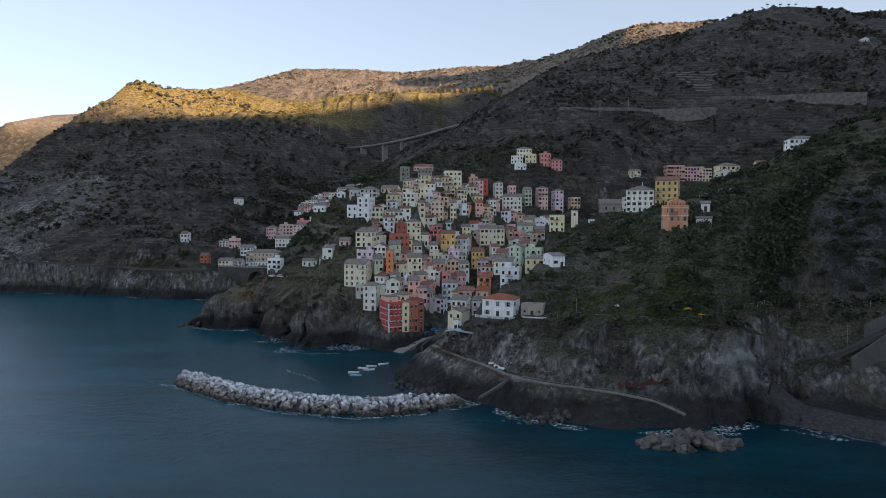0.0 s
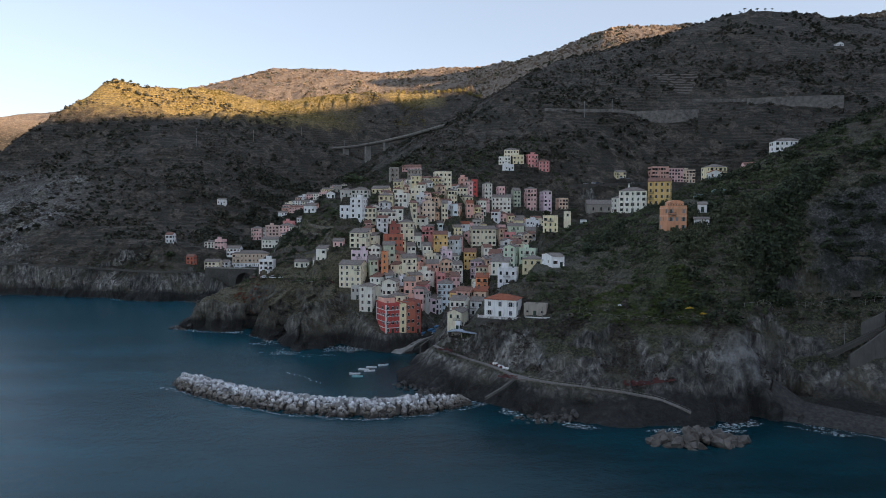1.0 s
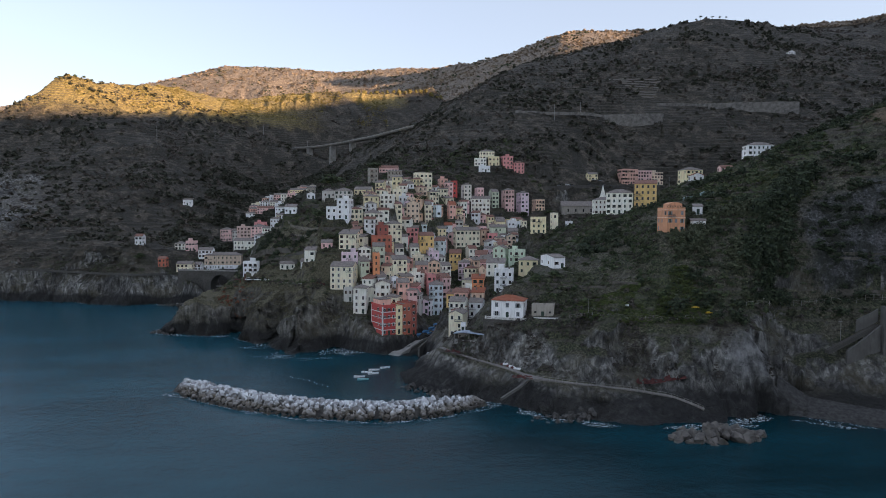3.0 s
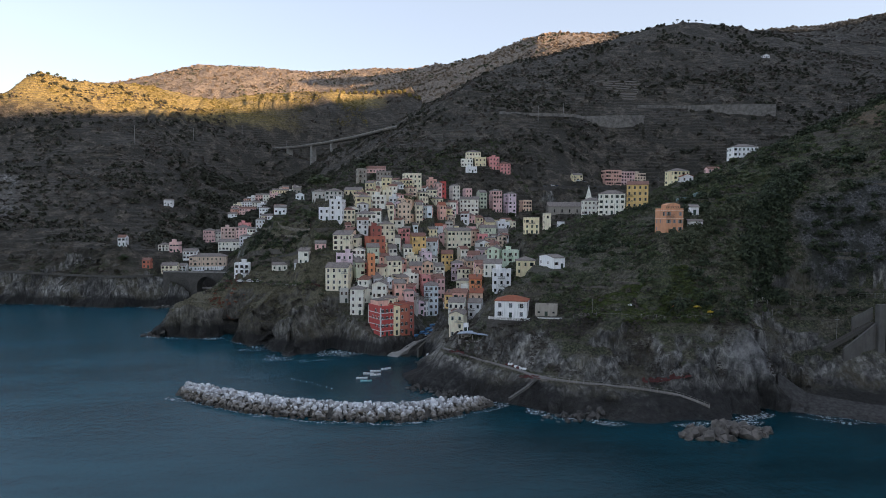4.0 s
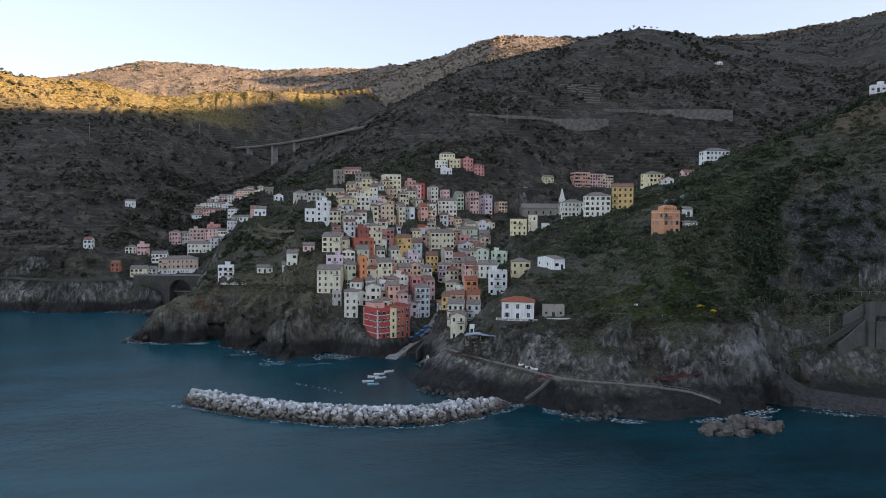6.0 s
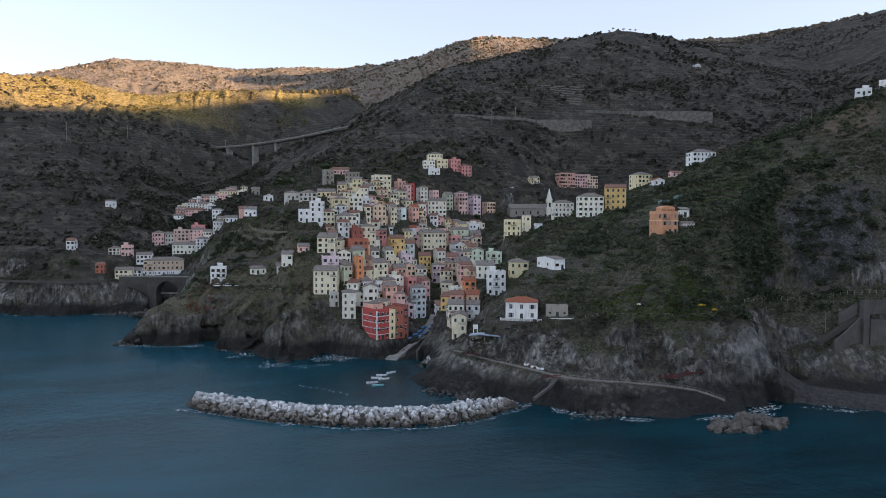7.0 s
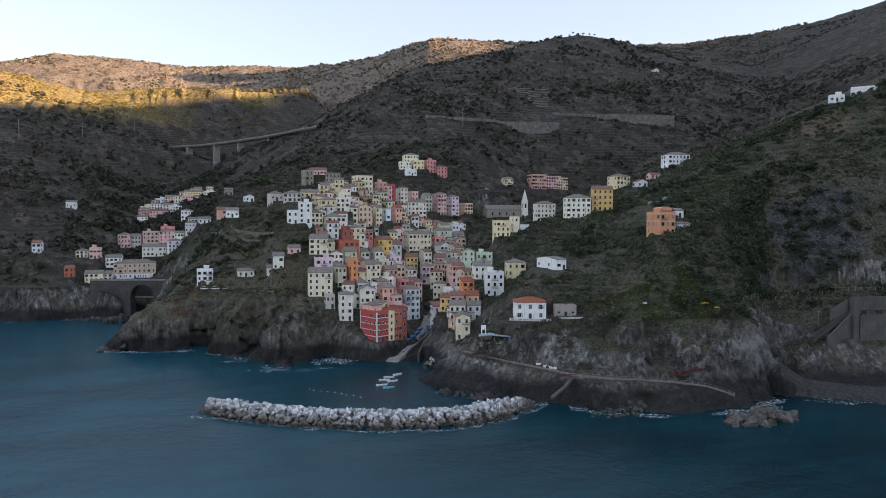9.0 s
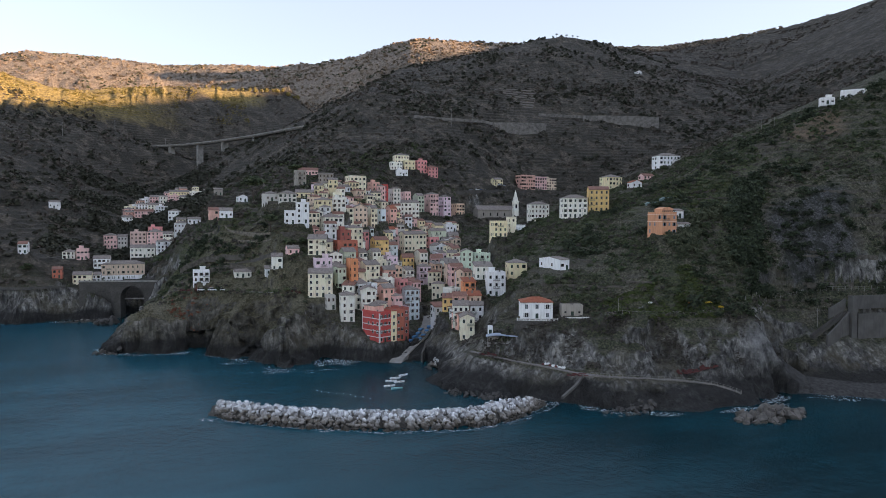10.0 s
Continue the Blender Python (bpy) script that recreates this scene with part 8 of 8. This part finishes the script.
tree("pine_tree", "broad dark green umbrella pine behind the village", -58, 500, 13, 11, "maquis", "umbrella", 1)
tree("pine_tree", "umbrella pine beside a white apartment house", -60, 398, 10, 6, "maquis", "umbrella", 2)
tree("pine_tree", "dark pine above the village houses", -26, 520, 9, 7, "maquis", "umbrella", 3)
for k, (x, y, h, r, leaf) in enumerate(((2, 448, 8, 6.5, "maquis"), (-46, 371, 6, 3.2, "maquis"), (-52, 372, 5, 2.6, "maquis"), (-41, 391, 8, 4.5, "maquis"), (-27, 391, 6, 3.6, "olive"), (-34, 378, 5, 2.4, "maquis"), (34, 258, 6, 3.4, "maquis"), (41, 256, 5.5, 3.0, "maquis"), (-195, 505, 6, 4.5, "maquis"), (-118, 523, 8, 5, "maquis"), (-112, 500, 7, 4.5, "maquis"), (188, 390, 7, 5, "maquis"), (196, 388, 6, 4, "maquis"), (72, 476, 7, 4, "bare"), (106, 505, 6, 3.6, "maquis"), (118, 398, 5, 3.5, "maquis"), (104, 392, 6, 4, "maquis"), (56, 470, 6, 4, "maquis"), (30, 452, 5, 3, "maquis"), (86, 500, 5, 3.2, "maquis"))):
    tree("garden_tree", f"{'leafless brown' if leaf == 'bare' else 'rounded dark green' if leaf == 'maquis' else 'grey-green'} garden tree among the houses", x, y, h, r, leaf, "round", 30 + k)
for k, (x, y, h) in enumerate(((436, 936, 6), (444, 938, 8), (452, 936, 5), (462, 938, 8), (474, 940, 7), (486, 944, 6), (-428, 952, 7), (-420, 955, 9), (-411, 960, 8), (-402, 963, 8), (-436, 944, 6))):
    tree("ridge_tree", "small dark tree on the ridge against the sky", x, y, h * 0.65, h * 0.36, "maquis", "round" if x < 0 else "umbrella", 70 + k)
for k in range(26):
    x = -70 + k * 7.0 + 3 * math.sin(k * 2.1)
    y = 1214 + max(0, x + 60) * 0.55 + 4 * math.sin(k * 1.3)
    tree("ridge_tree", "sunlit yellow-green tree on the far crest", x, y, 9 + 3 * math.sin(k * 1.7) ** 2, 4.2, "sunlit_gold", "spire" if k % 3 else "round", 100 + k)

# ---- poles, fences and small things on the slopes ----
def pole(x, y, h, label, arm=False, r=0.09):
    z = ground_z(x, y) - 0.3
    p = thing("utility_pole", label, "pole", pose(x, y, z))
    bm = bmesh.new()
    tube(bm, (0, 0, 0), (0, 0, h), r, 6, 0, r * 0.7)
    part("mast", bm, MAT["concrete"], p)
    if arm:
        bm = bmesh.new()
        box(bm, (-0.9, -0.06, h - 0.9), (0.9, 0.06, h - 0.76))
        part("crossarm", bm, MAT["concrete"], p)


for x, y, h in ((46, 229.5, 6), (130, 214, 8), (137, 212, 7), (34, 235, 4.5), (96, 330, 8), (150, 392, 9), (215, 392, 8), (245, 352, 9), (232, 330, 8)):
    pole(x, y, h, "slim grey utility pole on the slope", h > 7)
for x, y, h in ((-270, 800, 22), (-228, 900, 16), (-180, 985, 14), (-120, 1000, 14), (150, 650, 16), (182, 668, 14)):
    pole(x, y, h, "tall thin pylon on the hillside", True, 0.35)


def fence_line(pts, label, h=1.1, step=2.0):
    pts = subdivide(pts, step)
    f = thing("fence", label, "fence", pose(0, 0, 0))
    top = []
    me = piece(("fence_post", h), lambda bm: box(bm, (-0.06, -0.06, -0.4), (0.06, 0.06, h)), [MAT["concrete"]])
    for p in pts:
        p.z = ground_z(p.x, p.y)
        part("post", me, None, f, "", Matrix.Translation(p))
    for k in (0.45, 0.95):
        bm = bmesh.new()
        polytube(bm, [a + Vector((0, 0, h * k)) for a in pts], 0.03, 4)
        part("rail", bm, MAT["concrete"], f)


fence_line([(100, 221.6, 0), (118, 226.4, 0), (135, 225.8, 0), (149, 222.8, 0), (168, 213.8, 0), (200, 201.8, 0)], "pale post-and-rail fence along the coast road", 1.9, 2.6)
fence_line([(40, 232, 0), (52, 226.5, 0), (66, 221, 0), (84, 216.5, 0)], "post-and-wire fence along the cliff top", 1.1, 2.5)
YEL = plain("yellow_plastic", (0.55, 0.36, 0.03), 0.5)
ORG = plain("orange_plastic", (0.50, 0.16, 0.04), 0.5)
for x, y, m, w in ((81.4, 221.6, YEL, 1.5), (85.0, 219.4, YEL, 1.4), (74.7, 223.2, ORG, 1.7), (80, 224, NET, 1.0), (48.6, 232.5, BOAT["white"], 0.9), (60, 229, BOAT["white"], 1.0)):
    c = thing("tarpaulin", "small coloured tarpaulin cover on the terrace", "tarpaulin", pose(x, y, ground_z(x, y) - 0.1, 0, 0, -20))
    bm = bmesh.new()
    prism(bm, [(-w, 0), (w, 0), (w * 0.85, 0.5), (w * 0.1, 0.75), (-w * 0.85, 0.45)], -0.6, 0.6)
    part("cover", bm, m, c)
TNK = plain("greenhouse_film", (0.16, 0.24, 0.24), 0.4)
for k in range(2):
    gx, gy = 118 + k * 7.5, 300 - k * 2
    g_ = thing("greenhouse", "low green-grey polythene tunnel on a terrace", "greenhouse", pose(gx, gy, ground_z(gx, gy) - 0.2, 0, 0, -15))
    bm = bmesh.new()
    prism(bm, [(-3.4, 0), (3.4, 0), (3.4, 1.2), (1.8, 2.0), (-1.8, 2.0), (-3.4, 1.2)], 0, 3.0)
    part("film", bm, TNK, g_)



# dry-stone terrace walls that follow the contours of the slopes
def contour_wall(x, y, length, h, mat, label):
    z0 = ground_z(x, y)
    pts = []
    p = Vector((x, y, z0))
    for _ in range(int(length / 2.5)):
        g = Vector((ground_z(p.x + 3, p.y) - ground_z(p.x - 3, p.y), ground_z(p.x, p.y + 3) - ground_z(p.x, p.y - 3), 0)) / 6
        if g.length < 0.12 or not free(p.x, p.y, 3.0):
            break
        pts.append(p.copy())
        t = Vector((g.y, -g.x, 0)).normalized()
        p = p + t * 2.5
        p -= g * max(-2.0, min(2.0, (ground_z(p.x, p.y) - z0) / g.length_squared)) * 0.6
        p.z = z0 + 0.35 * noise.noise(p / 9)
    if len(pts) > 4:
        wall_run("terrace_wall", pts, 0.5, 1.6, h, mat, label, "wall")


TW = plain("terrace_stone", (0.095, 0.086, 0.072), 0.95, 0.0, 0.5, 0.8)
EARTH_WALL = plain("earthy_wall", (0.17, 0.15, 0.12), 0.95, 0.0, 0.5, 0.8)
def slope_wall(pts, label, mat, low=2.0, high=0.9, thick=0.5):
    """A wall laid over the slope along a plan line, standing on the ground under it."""
    wall_run("terrace_wall", [(p.x, p.y, ground_z(p.x, p.y) * 0.5 + p.z * 0.5) for p in subdivide(pts, 3.0)], thick, low, high, mat, label, "wall")


slope_wall([(-92, 447, 53.2), (-82, 434, 53.6), (-73.7, 421.8, 53.8), (-66, 408, 53.8), (-59.8, 396.5, 53.8)], "long pale earth-coloured wall above the garden lane", EARTH_WALL, 1.5, 1.6)
slope_wall([(-77, 418.9, 49.8), (-70, 406, 50.0), (-63.1, 392.9, 50.2), (-55, 382, 50.2), (-47.2, 373.1, 50.1)], "low pale parapet of the garden lane", EARTH_WALL, 2.0, 0.9)
slope_wall([(-62, 366, 40.0), (-57.4, 360, 40.6), (-51, 356.5, 40.8), (-45.4, 354.2, 40.8)], "garden retaining wall below the cream houses", TW, 2.5, 0.8)
slope_wall([(-100, 398, 36.0), (-90, 398, 38), (-80, 392, 38.5), (-70, 380, 38.5)], "dry-stone garden terrace wall on the western slope", TW, 2.0, 0.9)
slope_wall([(-106, 420, 40.0), (-95, 418, 44.0), (-84, 408, 44.5), (-74, 393, 44.8)], "dry-stone garden terrace wall on the western slope", TW, 2.0, 0.9)
r_ = random.Random(77)
for count, area, low, length, h, lab in ((26, (25, 190, 222, 340), 28, (14, 40), 0.7, "dry-stone terrace wall among bushes on the eastern slope"), (18, (-120, -52, 368, 470), 22, (14, 40), 0.8, "dry-stone garden terrace wall on the western slope"),
                                    (44, (-20, 330, 560, 740), 60, (12, 40), 0.9, "long dry-stone terrace wall on the hill above the village"), (16, (-320, -160, 590, 880), 50, (14, 45), 1.0, "long dry-stone terrace wall on the shaded hillside")):
    for _ in range(count):
        x, y = r_.uniform(*area[:2]), r_.uniform(*area[2:])
        if ground_z(x, y) > low and free(x, y, 4.0):
            contour_wall(x, y, r_.uniform(*length), h, TW, lab)
